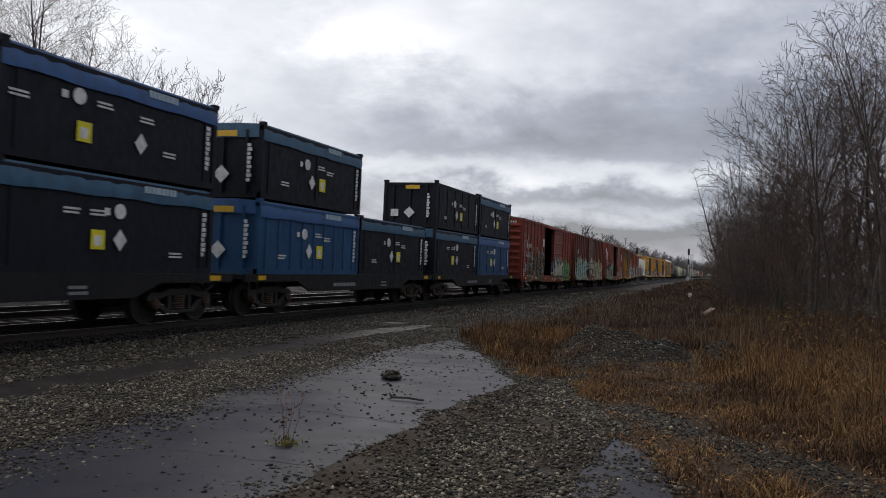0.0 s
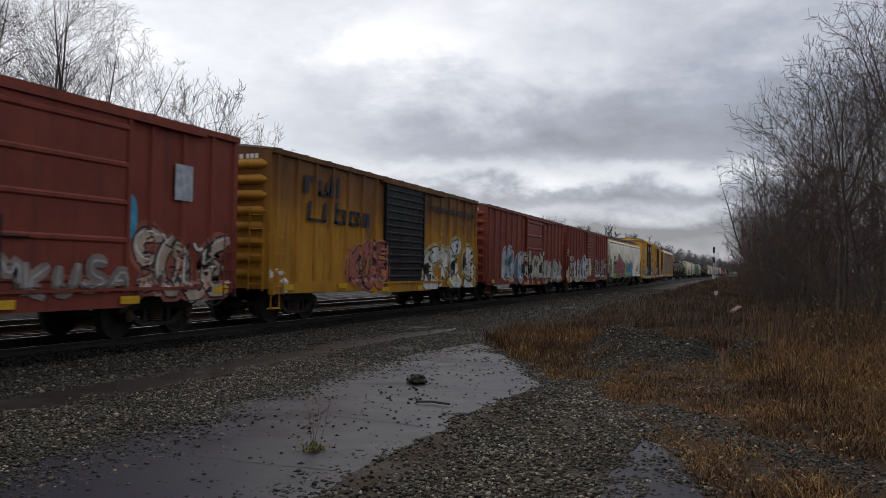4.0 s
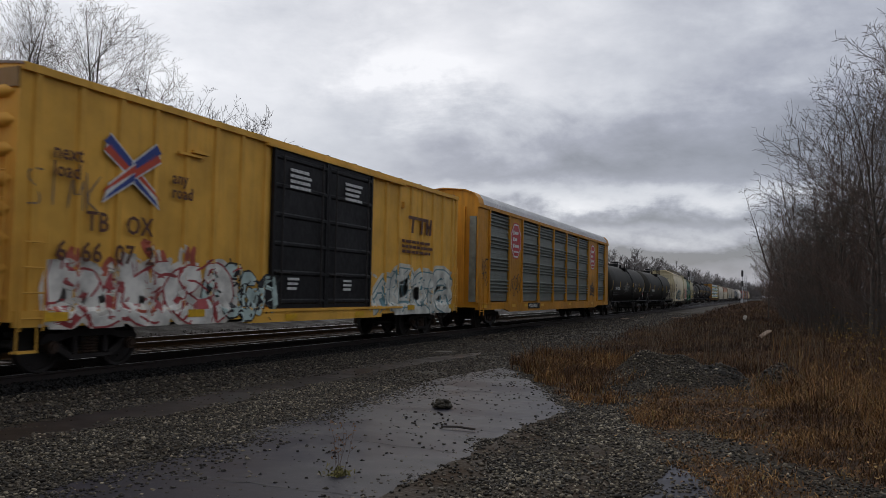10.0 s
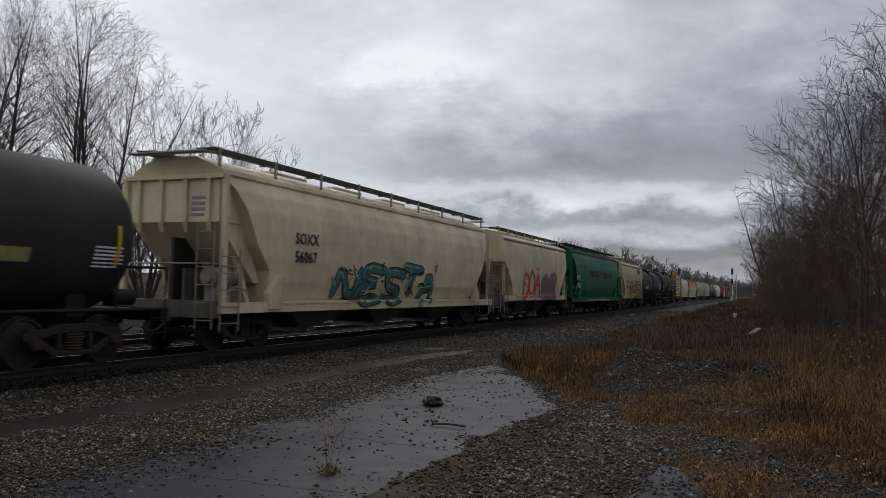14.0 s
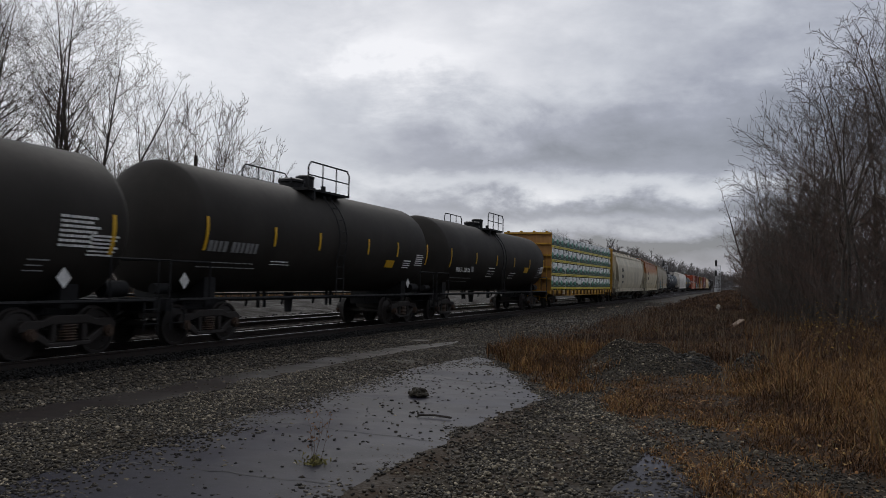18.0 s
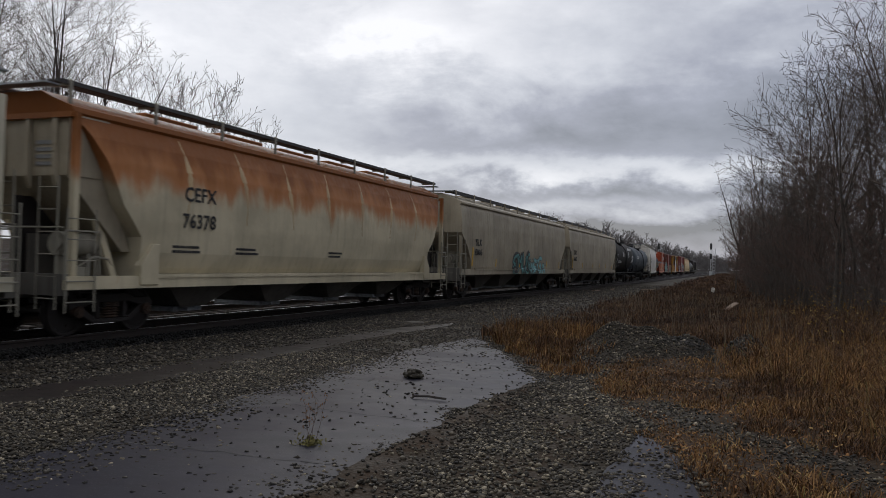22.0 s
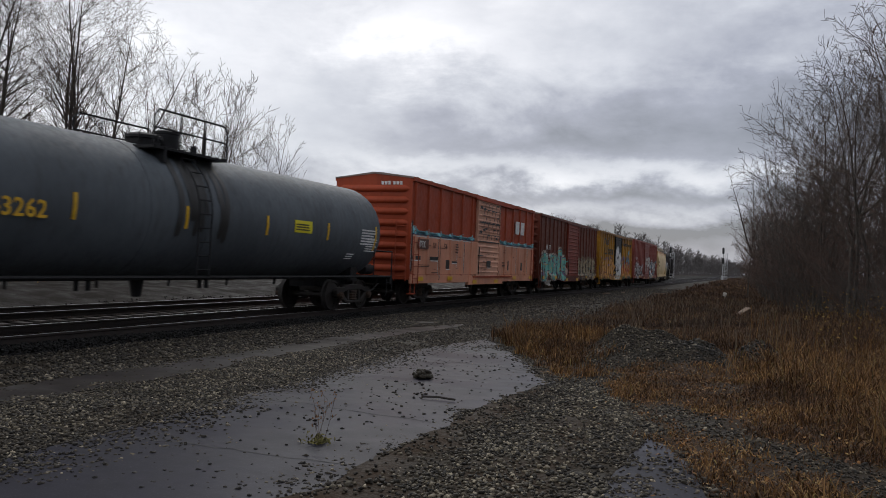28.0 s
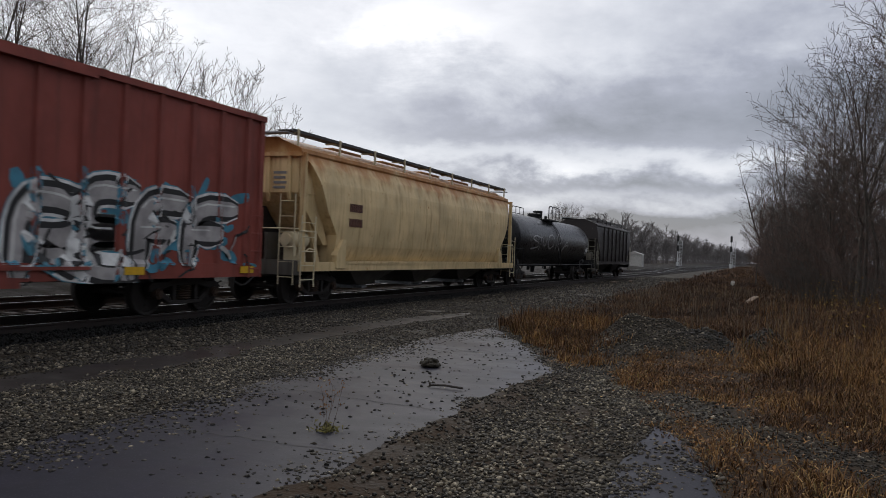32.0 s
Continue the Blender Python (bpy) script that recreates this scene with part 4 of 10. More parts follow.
# shrubs and saplings that fill the wood's foot
shrub = bare_tree(31, 4.2, 8, 2.1, 0.007, "dense leafless reddish-brown shrub", RED_TWIG, low=0.08, lean=0.8, girth=0.005, close=1.5, middle=0.45, bend=0.2)
tagged(shrub, category="shrub", group="shrubs at the wood's foot")
spots = [(3.4, 31.5), (5.6, 25.5), (3.6, 35.5), (7.4, 24.5), (2.6, 39), (2.7, 46.5), (1.7, 48.5), (4.4, 42), (1.1, 57), (0.7, 68), (2.0, 57), (0.3, 84), (-0.2, 105), (5.6, 31.5), (4.4, 37.5), (8.2, 26), (1.4, 72), (2.8, 70), (-0.9, 135), (0.8, 110), (-1.6, 170),
         (1.9, 42), (3.4, 44), (5.6, 40), (1.2, 63), (2.2, 90), (0.8, 96)]
for i, (x, y) in enumerate(spots):
    r = random.Random(100 + i)
    (plant if i == 0 else plant_copy)(shrub, x, y, r.uniform(0, 360), r.uniform(0.75, 1.25))
sapling = bare_tree(52, 9.0, 1, 1.5, 0.009, "thin straight leafless sapling", low=0.3, bend=0.06, close=1.6, twiggy=0.7)
tagged(sapling, category="sapling")
plant(sapling, -0.72, 64, 0, 1.0)


def thicket():
    """Whips, brambles and twigs too many to tell apart, all through the wood."""
    k = 6500
    y = 24 + 130 * rng.uniform(0, 1, k) ** 1.7
    edge = np.interp(y, [24, 30, 43, 60, 100, 155], [4.8, 2.9, 1.3, 0.1, -0.9, -2.0])
    x = edge + np.abs(rng.normal(0, 1, k)) * 4.0 + 0.6
    z = ground_z(x, y) + np.abs(rng.normal(0, 1, k)) * (1.4 + 1.2 * np.clip(x - edge, 0, 3))
    n = rng.normal(0, 1, (k, 3)) * (0.5, 0.5, 0.8) + (0, 0, 0.4)
    d = n / np.linalg.norm(n, axis=1)[:, None] * rng.uniform(0.3, 1.0, k)[:, None]
    p = np.stack([x, y, z], -1)
    rad = rng.uniform(0.005, 0.013, k) * (1 + y / 90)
    v, f = tubes(list(zip(p, p + d, rad, rad * 0.7)), 3)
    tagged(solid("thicket", v, f, RED_TWIG), "tangle of bare brown twigs and brambles", "thicket", kind="stuff")
    r, segs = random.Random(88), []
    for _ in range(330):                # long arching whips and canes
        y = 24 + 34 * r.random() ** 1.4
        x = float(np.interp(y, [24, 30, 43, 60], [4.4, 2.6, 1.2, 0.1])) + abs(r.gauss(0, 2.2))
        p, a = Vector((x, y, ground_at(x, y) + r.uniform(0, 0.6))), r.uniform(0, 6.28)
        d = Vector((math.cos(a) * 0.9, math.sin(a) * 0.5, r.uniform(0.35, 1.4))).normalized()
        rad, k = r.uniform(0.007, 0.013), r.randint(8, 15)
        for i in range(k):
            d = (d + Vector((r.gauss(0, 0.06), r.gauss(0, 0.06), r.gauss(-0.035, 0.05)))).normalized()
            q = p + d * 0.28
            segs.append((p, q, rad * (1 - 0.7 * i / k), rad * (1 - 0.7 * (i + 1) / k)))
            if i > 2 and r.random() < 0.5:
                e = (d + Vector((r.gauss(0, 0.6), r.gauss(0, 0.6), r.gauss(0.2, 0.4)))).normalized()
                segs.append((q, q + e * r.uniform(0.25, 0.7), rad * 0.5, rad * 0.3))
            p = q
    tagged(solid("arching_canes", *tubes(segs, 3), BARK), "long arching pale canes among the trees", "thicket", kind="stuff")


thicket()


def pole_stand():
    """Young straight stems with short side twigs, close together behind the wood's edge."""
    r, segs = random.Random(91), []
    for _ in range(300):
        y = 40 + 48 * r.random() ** 1.3
        x = float(np.interp(y, [40, 50, 70, 90], [1.5, 0.55, 0.05, -0.2])) + abs(r.gauss(0, 2.4))
        p, high = Vector((x, y, ground_at(x, y) - 0.1)), r.uniform(3.0, 8.0)
        d = Vector((r.gauss(0, 0.07), r.gauss(0, 0.07), 1)).normalized()
        rad, k = high * r.uniform(0.0035, 0.006), int(high / 0.6)
        for i in range(k):
            d = (d + Vector((r.gauss(0, 0.05), r.gauss(0, 0.05), 0.02))).normalized()
            q = p + d * high / k
            segs.append((p, q, rad * (1 - 0.75 * i / k), rad * (1 - 0.75 * (i + 1) / k)))
            for _ in range(2):
                if i > 0:
                    a = r.uniform(0, 6.28)
                    e = Vector((math.cos(a), math.sin(a), r.uniform(0.3, 1.2))).normalized() * r.uniform(0.4, 1.3)
                    segs.append((q, q + e, rad * 0.42, 0.007))
                    m = q + e * r.uniform(0.4, 0.8)
                    segs.append((m, m + Vector((r.gauss(0, 0.3), r.gauss(0, 0.3), r.uniform(0.05, 0.5))), 0.010, 0.006))
            p = q
    tagged(solid("pole_stand", *tubes(segs, 3), BARK), "dense stand of young leafless poles at the wood's edge", "saplings", kind="stuff")


pole_stand()

# big trees behind the far track
old = "tall many-stemmed leafless tree beyond the tracks"
old_tree = bare_tree(64, 17.5, 6, 5.2, 0.0075, old, low=0.12, bend=0.06, lean=0.42, girth=0.0095, close=1.35, middle=0.52, side=(0.85, 0.8, 0.95), twiggy=0.9, reach=(0.95, 0.32, 0.032))
plant(old_tree, -36.2, 34.6, 0, 1.0)
plant_copy(old_tree, -42.6, 33.0, 130, 1.05)
low_tree = bare_tree(61, 13.2, 8, 3.4, 0.0085, "low spreading leafless tree beyond the tracks", low=0.2, lean=0.55, middle=0.58, bend=0.08, close=1.25, side=(0.9, 0.85, 0.95), twiggy=0.8, reach=(0.95, 0.36, 0.04))
plant(low_tree, -33.4, 36.2, 30, 1.0)
slim_tree = bare_tree(75, 9.6, 4, 3.0, 0.009, "slender leafless tree beyond the tracks", low=0.3, bend=0.06, lean=0.42, girth=0.009, close=1.25, middle=0.68, side=(0.8, 0.65, 0.8), twiggy=0.7, reach=(1.0, 0.42, 0.05))
plant(slim_tree, -31.2, 39.2, 20, 1.3)
plant_copy(slim_tree, -28.7, 41.0, 200, 1.02)
plant_copy(slim_tree, -39.5, 160, 90, 1.25)
plant_copy(slim_tree, -36.0, 152, 10, 1.2)
plant_copy(slim_tree, -33.5, 158, 300, 1.0)
stub_bm = bmesh.new()
bar(stub_bm, (0, 0, -0.3), (0.05, 0, 8.6), 0.15, 8, 0.11)
bar(stub_bm, (0.02, 0, 5.5), (0.5, 0.1, 6.6), 0.05, 6, 0.03)
stub = tagged(new("dead_trunk", mesh_of(stub_bm, "dead_trunk", BARK, 60)), "broken-off bare trunk standing among trees", "tree trunk")
stub.location = (-31.5, 39.3, ground_at(-31.5, 39.3))


def wood_mass(name, label, places, material, seed, twig=0.03, limbs_each=12):
    """Many simple trees in one sheet of woods: a leaning stem, limbs that fork and fork again."""
    r = random.Random(seed)
    V, F, n = [], [], 0
    protos = []
    for i in range(6):
        q, segs = random.Random(seed + i), []
        top = Vector((q.uniform(-0.9, 0.9), q.uniform(-0.9, 0.9), q.uniform(9.5, 12)))
        segs.append((Vector((q.uniform(-0.4, 0.4), q.uniform(-0.4, 0.4), -0.3)), top, 0.15, twig))
        for k in range(limbs_each):
            t = 0.10 + 0.86 * (k + q.random()) / limbs_each
            p = top * t
            a = q.uniform(0, 6.28)
            d = Vector((math.cos(a), math.sin(a), q.uniform(0.5, 1.3))).normalized() * (4.4 * (1 - 0.72 * t) * q.uniform(0.7, 1.1) + 0.3)
            segs.append((p, p + d, twig * 1.6, twig))
            for _ in range(4):
                p2 = p + d * q.uniform(0.25, 1)
                e = (d.normalized() + Vector((q.gauss(0, 0.6), q.gauss(0, 0.6), q.uniform(0, 0.8)))).normalized() * q.uniform(0.7, 1.7)
                segs.append((p2, p2 + e, twig * 1.1, twig * 0.8))
                for _ in range(2):
                    p3 = p2 + e * q.uniform(0.3, 1)
                    segs.append((p3, p3 + (e.normalized() + Vector((q.gauss(0, 0.7), q.gauss(0, 0.7), q.uniform(0, 0.7)))) * 0.5, twig * 0.8, twig * 0.6))
        protos.append(tubes(segs, 3))
    for x, y, s in places(r):
        v, f = protos[r.randrange(6)]
        a = r.uniform(0, 6.28)
        m = np.array([[math.cos(a), -math.sin(a), 0], [math.sin(a), math.cos(a), 0], [0, 0, 1]]) * s
        V.append(v @ m.T + (x, y, ground_at(x, y) - 0.15))
        F.append(f + n)
        n += len(v)
    tagged(solid(name, np.concatenate(V), np.concatenate(F), material), label, "woods", kind="stuff")


def along_left(r):
    for i in range(330):
        d = 205 + 700 * (i / 330) ** 1.3
        yield float(np.interp(d, [200, 320, 620, 900], [-33, -31, -25, -13])) - r.uniform(0, 11) ** 1.0, d + r.uniform(-6, 6), r.uniform(0.75, 1.15)
    for i in range(200):                # scrub at the foot of the woods
        d = 195 + 600 * (i / 200) ** 1.4
        yield float(np.interp(d, [200, 320, 620, 900], [-31, -29, -23, -11])) + r.uniform(-4, 1.5), d, r.uniform(0.2, 0.42)
    for i in range(90):
        yield r.uniform(-34, 16), r.uniform(800, 960), r.uniform(1.0, 1.35)


def low_left(r):
    for i in range(120):
        y = r.uniform(-10, 62)
        yield (r.uniform(-78, -46), y, r.uniform(0.4, 0.62)) if i % 3 else (r.uniform(-52, -44), r.uniform(62, 200), r.uniform(0.15, 0.26))


def beyond(r):
    for i in range(90):
        yield (r.uniform(13, 45), r.uniform(30, 170), r.uniform(0.7, 1.1))


# out-of-view trees, added to block sky light and darken reflections on the train
def behind(r):
    for i in range(40):
        yield (r.uniform(9, 24), r.uniform(-110, 17), r.uniform(0.9, 1.3))


wood_mass("far_woods", "distant leafless woods closing the line, haze painted into their grey", along_left, HAZY_TWIG, 200, 0.05)
wood_mass("far_thicket", "low leafless growth beyond the tracks", low_left, TWIG, 250, 0.07, 8)
wood_mass("woods_beyond", "deeper leafless woods behind the wood's edge", beyond, TWIG, 350, 0.06, 8)
wood_mass("woods_behind", "unseen leafless woods added to shade the train's side", behind, TWIG, 300, 0.07, 7)


# ---- lettering ----
WORDS = ["CNW", "155870", "C  N  W", "15  57  6", "15", "58", "70", "BK  TY", "156  278", "154  340", "CITX", "703344", "TB   OX", "6 66 51 0", "66   41   44", "6  66  07  2", "next", "load", "any", "road",
         "NATX 250582", "NATX 250544", "MBLX 28115", "CBFX", "450760", "CEFX", "76378", "TILX", "650645", "650653", "GACX", "8674", "STSX 51048", "SOXX", "56067", "BRIX", "97153", "43262", "TTGX 696610", "35154",
         "UTLX 6", "ITFX", "100", "576", "BNSF", "GATX 210587", "E", "The nationwide boxcar pool", "HS  2874"]


def make_words():
    made, obs = {}, []
    for wd in WORDS:
        c = bpy.data.curves.new("word", "FONT")
        c.body, c.size, c.extrude, c.offset, c.resolution_u, c.fill_mode = wd, 1.35, 0.004, 0.018, 2, "BOTH"
        c.space_character = 1.05
        obs.append((wd, new("word", c)))
    dg = bpy.context.evaluated_depsgraph_get()
    for wd, ob in obs:
        me = bpy.data.meshes.new_from_object(ob.evaluated_get(dg))
        me.materials.clear()
        made[wd] = me
    for _, ob in obs:
        bpy.data.objects.remove(ob)
    return made


WORD = make_words()
FACING = Matrix(((0, 0, 1, 0), (1, 0, 0, 0), (0, 1, 0, 0), (0, 0, 0, 1)))     # reads along y, faces +x


def word(parent, text, x, y, z, size, material=None, squeeze=1.0, label="", tilt=0.0):
    """A word of that capital height, its left foot at y, z on the side x."""
    me = WORD[text].copy()
    me.materials.append(material or WHITE_LETTER)
    m = Matrix.Translation((x, y, z)) @ Matrix.Rotation(tilt, 4, "Y") @ FACING @ Matrix.Diagonal((size * squeeze, size, 1, 1))
    return hang("lettering", me, parent, m, label or "stencilled reporting mark")


def bars(parent, x, y, z, w, h, rows, material=None, seed=1, name="data_stencil", fit=None):
    """Small print, too small to read: short bars in rows."""
    r, bm = random.Random(seed), bmesh.new()
    for i in range(rows):
        zz, yy = z + h * (1 - (i + 0.85) / rows), y
        while yy < y + w * r.uniform(0.75, 1.0):
            k = r.uniform(0.05, 0.16) * max(w, 0.5)
            e = min(yy + k, y + w)
            xx = fit(zz) if fit else x
            box(bm, xx - 0.003, xx + 0.004, yy, e, zz, zz + 0.55 * h / rows)
            yy = e + 0.02 * max(w, 0.5)
    return tagged(part(name, bm, material or WHITE_LETTER, parent), kind="stuff" if rows > 1 else "")


def sticker(parent, x, y, z, w, h, material, name="reflector", shape="rect", fit=None):
    bm = bmesh.new()
    if shape == "rect" and fit:
        zs = [z + h * i / 6 for i in range(7)]
        loft(bm, [[(fit(q) - 0.004, y, q), (fit(q) + 0.008, y, q), (fit(q) + 0.008, y + w, q), (fit(q) - 0.004, y + w, q)] for q in zs])
    elif shape == "rect":
        box(bm, x - 0.004, x + 0.007, y, y + w, z, z + h)
    elif shape == "diamond":
        slab(bm, [(y, z), (y + w / 2, z + h / 2), (y, z + h), (y - w / 2, z + h / 2)], "x", x - 0.003, x + 0.007)
    else:
        k = 8 if shape == "octagon" else 20
        a0 = math.pi / 8 if k == 8 else 0
        slab(bm, [(y + w / 2 * math.cos(a0 + 2 * math.pi * i / k) / (math.cos(math.pi / 8) if k == 8 else 1), z + h / 2 + h / 2 * math.sin(a0 + 2 * math.pi * i / k) / (math.cos(math.pi / 8) if k == 8 else 1)) for i in range(k)], "x", x - 0.003, x + 0.007)
    return part(name, bm, material, parent)


def blocks(parent, counts, y, z, wide, h, material, fit):
    """A company's name, kept to plain solid blocks in its colour, one part a word."""
    for k in counts:
        bm = bmesh.new()
        zs = [z + h * q / 3 for q in range(4)]
        for i in range(k):
            w = wide * (0.66 if i % 3 else 0.78)
            loft(bm, [[(fit(q) + 0.004, y, q), (fit(q) + 0.014, y, q), (fit(q) + 0.014, y + w, q), (fit(q) + 0.004, y + w, q)] for q in zs])
            y += wide
        tagged(part("wordmark", bm, material, parent), kind="stuff")
        y += wide * 0.7


# ---- graffiti: painted strokes that follow the car's side ----
GLYPH = {"R": [[(0, 0), (0, 1), (.6, 1), (.75, .75), (.6, .5), (.05, .5), (.8, 0)]], "F": [[(.8, 1), (0, 1), (0, 0)], [(0, .55), (.6, .55)]], "E": [[(.8, 1), (0, 1), (0, .5), (.6, .5), (0, .5), (0, 0), (.8, 0)]],
         "N": [[(0, 0), (.1, 1), (.65, 0), (.75, 1)]], "A": [[(0, 0), (.4, 1), (.8, 0)], [(.2, .4), (.65, .4)]], "H": [[(0, 0), (.05, 1)], [(.7, 0), (.7, 1)], [(0, .5), (.7, .5)]], "X": [[(0, 0), (.8, 1)], [(0, 1), (.8, 0)]],
         "T": [[(0, 1), (.9, 1)], [(.45, 1), (.4, 0)]], "P": [[(0, 0), (0, 1), (.6, 1), (.75, .7), (.6, .45), (0, .45)]], "G": [[(.75, .85), (.4, 1), (0, .7), (0, .3), (.4, 0), (.75, .15), (.75, .5), (.45, .5)]],
         "U": [[(0, 1), (0, .3), (.35, 0), (.7, .3), (.7, 1)]], "O": [[(.4, 1), (0, .7), (0, .3), (.4, 0), (.75, .3), (.75, .7), (.35, 1)]], "K": [[(0, 0), (0, 1)], [(.75, 1), (0, .45), (.8, 0)]],
         "S": [[(.75, .85), (.4, 1), (.05, .8), (.2, .55), (.65, .42), (.7, .15), (.35, 0), (0, .15)]], "B": [[(0, 0), (0, 1), (.6, .9), (.6, .6), (.05, .52), (.7, .4), (.7, .1), (0, 0)]], "W": [[(0, 1), (.2, 0), (.45, .8), (.7, 0), (.9, 1)]],
         "Z": [[(0, 1), (.8, 1), (0, 0), (.8, 0)]], "M": [[(0, 0), (.1, 1), (.45, .3), (.75, 1), (.85, 0)]], "C": [[(.75, .85), (.4, 1), (0, .65), (0, .35), (.4, 0), (.75, .15)]], "I": [[(.2, 1), (.2, 0)]],
         "L": [[(0, 1), (0, 0), (.7, 0)]], "D": [[(0, 0), (0, 1), (.5, .9), (.75, .5), (.5, .1), (0, 0)]], "V": [[(0, 1), (.4, 0), (.8, 1)]], "Y": [[(0, 1), (.4, .5), (.8, 1)], [(.4, .5), (.4, 0)]]}


def rounded(pts, n=2):
    for _ in range(n):
        out = [pts[0]]
        for a, b in zip(pts, pts[1:]):
            out += [(a[0] * .75 + b[0] * .25, a[1] * .75 + b[1] * .25), (a[0] * .25 + b[0] * .75, a[1] * .25 + b[1] * .75)]
        pts = out + [pts[-1]]
    return pts


def ribbon(bm, pts, width, lift, fit, limits, cells=3):
    """A flat stroke with round ends, laid on the side fit(y, z)."""
    fine = []
    for a, b in zip(pts, pts[1:]):
        k = max(1, int(math.hypot(b[0] - a[0], b[1] - a[1]) / 0.07))
        fine += [(a[0] + (b[0] - a[0]) * i / k, a[1] + (b[1] - a[1]) * i / k) for i in range(k)]
    fine.append(pts[-1])
    if len(fine) < 3:
        return
    rows, total = [], len(fine)
    for i, p in enumerate(fine):
        a, b = fine[max(i - 1, 0)], fine[min(i + 1, total - 1)]
        d = Vector((b[0] - a[0], b[1] - a[1]))
        if d.length < 1e-6:
            continue
        d.normalize()
        s = min(i, total - 1 - i) * 0.07
        w = width / 2 * min(1.0, 0.55 + s / max(width, 0.01) * 0.9)
        row = []
        for c in range(cells + 1):
            u = (2 * c / cells - 1) * w
            y, z = min(max(p[0] - d.y * u, limits[0]), limits[1]), min(max(p[1] + d.x * u, limits[2]), limits[3])
            row.append(bm.verts.new((fit(y, z) + lift, y, z)))
        rows.append(row)
    for A, B in zip(rows, rows[1:]):
        for c in range(cells):
            bm.faces.new((A[c], A[c + 1], B[c + 1], B[c]))


SPRAY = {}


def spray(colour):
    if colour not in SPRAY:
        SPRAY[colour] = plain("spray_paint", colour, 0.55, 0.0, 0.3, 2.5, 0.0)
    return SPRAY[colour]


def graffiti(parent, text, y, z, w, h, fit, limits, fill, line, cloud=None, shine=None, seed=1, weight=0.2, slant=0.12, jag=0.12, tag=False, label="spray-painted graffiti", edge=None, heavy=0.09):
    r = random.Random(seed)
    step = w / len(text)
    layers = {"cloud": bmesh.new(), "edge": bmesh.new(), "line": bmesh.new(), "fill": bmesh.new(), "shine": bmesh.new()}
    wt = (weight if tag else min(weight * 1.4, 0.46)) * h
    for i, ch in enumerate(text):
        wide = 1.0 if tag else 1.26
        sx, sz = step * r.uniform(0.9, 1.08) * wide, h * r.uniform(0.85, 1.1)
        oy, oz = y + step * i + r.uniform(-0.05, 0.05) * step, z + r.uniform(-0.06, 0.06) * h
        lift = 0.010 + 0.0042 * i
        for k, stroke in enumerate(GLYPH[ch]):
            pts = [(oy + (px + slant * pz + r.uniform(-jag, jag)) * sx, oz + (pz + r.uniform(-jag, jag)) * sz) for px, pz in stroke]
            pts = rounded(pts, 1 if jag > 0.1 else 2)
            if cloud:
                ribbon(layers["cloud"], pts, wt + 0.10 + 0.20 * h, 0.006 + 0.0004 * (i % 4) + 0.0002 * k, fit, limits, 6)
            if edge and not tag:
                ribbon(layers["edge"], pts, wt + heavy + 0.11, lift - 0.0012, fit, limits)
            if line and not tag:
                ribbon(layers["line"], pts, wt + heavy, lift, fit, limits)
            ribbon(layers["fill"], pts, wt if not tag else max(wt, 0.03), lift + 0.0014 + 0.0002 * k, fit, limits)
            if shine and len(pts) > 3:
                ribbon(layers["shine"], [(a - 0.28 * wt, b + 0.22 * wt) for a, b in pts[: len(pts) // 2 + 1]], 0.04, lift + 0.0024, fit, limits, 1)
        if not tag:                 # barbs and inner lines
            for k in range(14):
                a = (oy + r.uniform(0, 1) * sx, oz + r.uniform(-0.05, 1.05) * sz)
                b = (a[0] + r.uniform(-0.35, 0.35) * sx, a[1] + r.uniform(-0.3, 0.3) * sz)
                m = ((a[0] + b[0]) / 2 + r.uniform(-0.1, 0.1), (a[1] + b[1]) / 2 + r.uniform(-0.1, 0.1))
                key = ("fill", "line", "line", "cloud", "line", "shine", "line")[k % 7]
                if key != "fill" and not {"line": line, "cloud": cloud, "shine": shine}[key]:
                    continue
                ribbon(layers[key], rounded([a, m, b], 1), r.uniform(0.025, 0.07 if key == "line" else 0.12), lift + (0.0028 if key != "cloud" else -0.001), fit, limits, 2)
    root = None
    for key, colour in (("cloud", cloud), ("edge", edge), ("line", line), ("fill", fill), ("shine", shine)):
        if colour is None or not layers[key].faces:
            layers[key].free()
            continue
        ob = tagged(part("graffiti", layers[key], spray(colour), root or parent), label if root is None else "", kind="stuff")
        root = root or ob
    return root


def drips(parent, y, z, w, h, fit, limits, colour, seed, count=14, size=0.35):
    """Loose blots and sprayed patches."""
    r, bm = random.Random(seed), bmesh.new()
    for i in range(count):
        a = (y + r.uniform(0, w), z + r.uniform(0, h))
        b = (a[0] + r.uniform(-size, size), a[1] + r.uniform(-size, size) * 0.7)
        c = (b[0] + r.uniform(-size, size), b[1] + r.uniform(-size, size) * 0.7)
        ribbon(bm, rounded([a, b, c], 2), r.uniform(0.12, 0.32) * size * 2, 0.005 + 0.0002 * i, fit, limits, 4)
    return tagged(part("graffiti", bm, spray(colour), parent), "sprayed colour patches", kind="stuff")


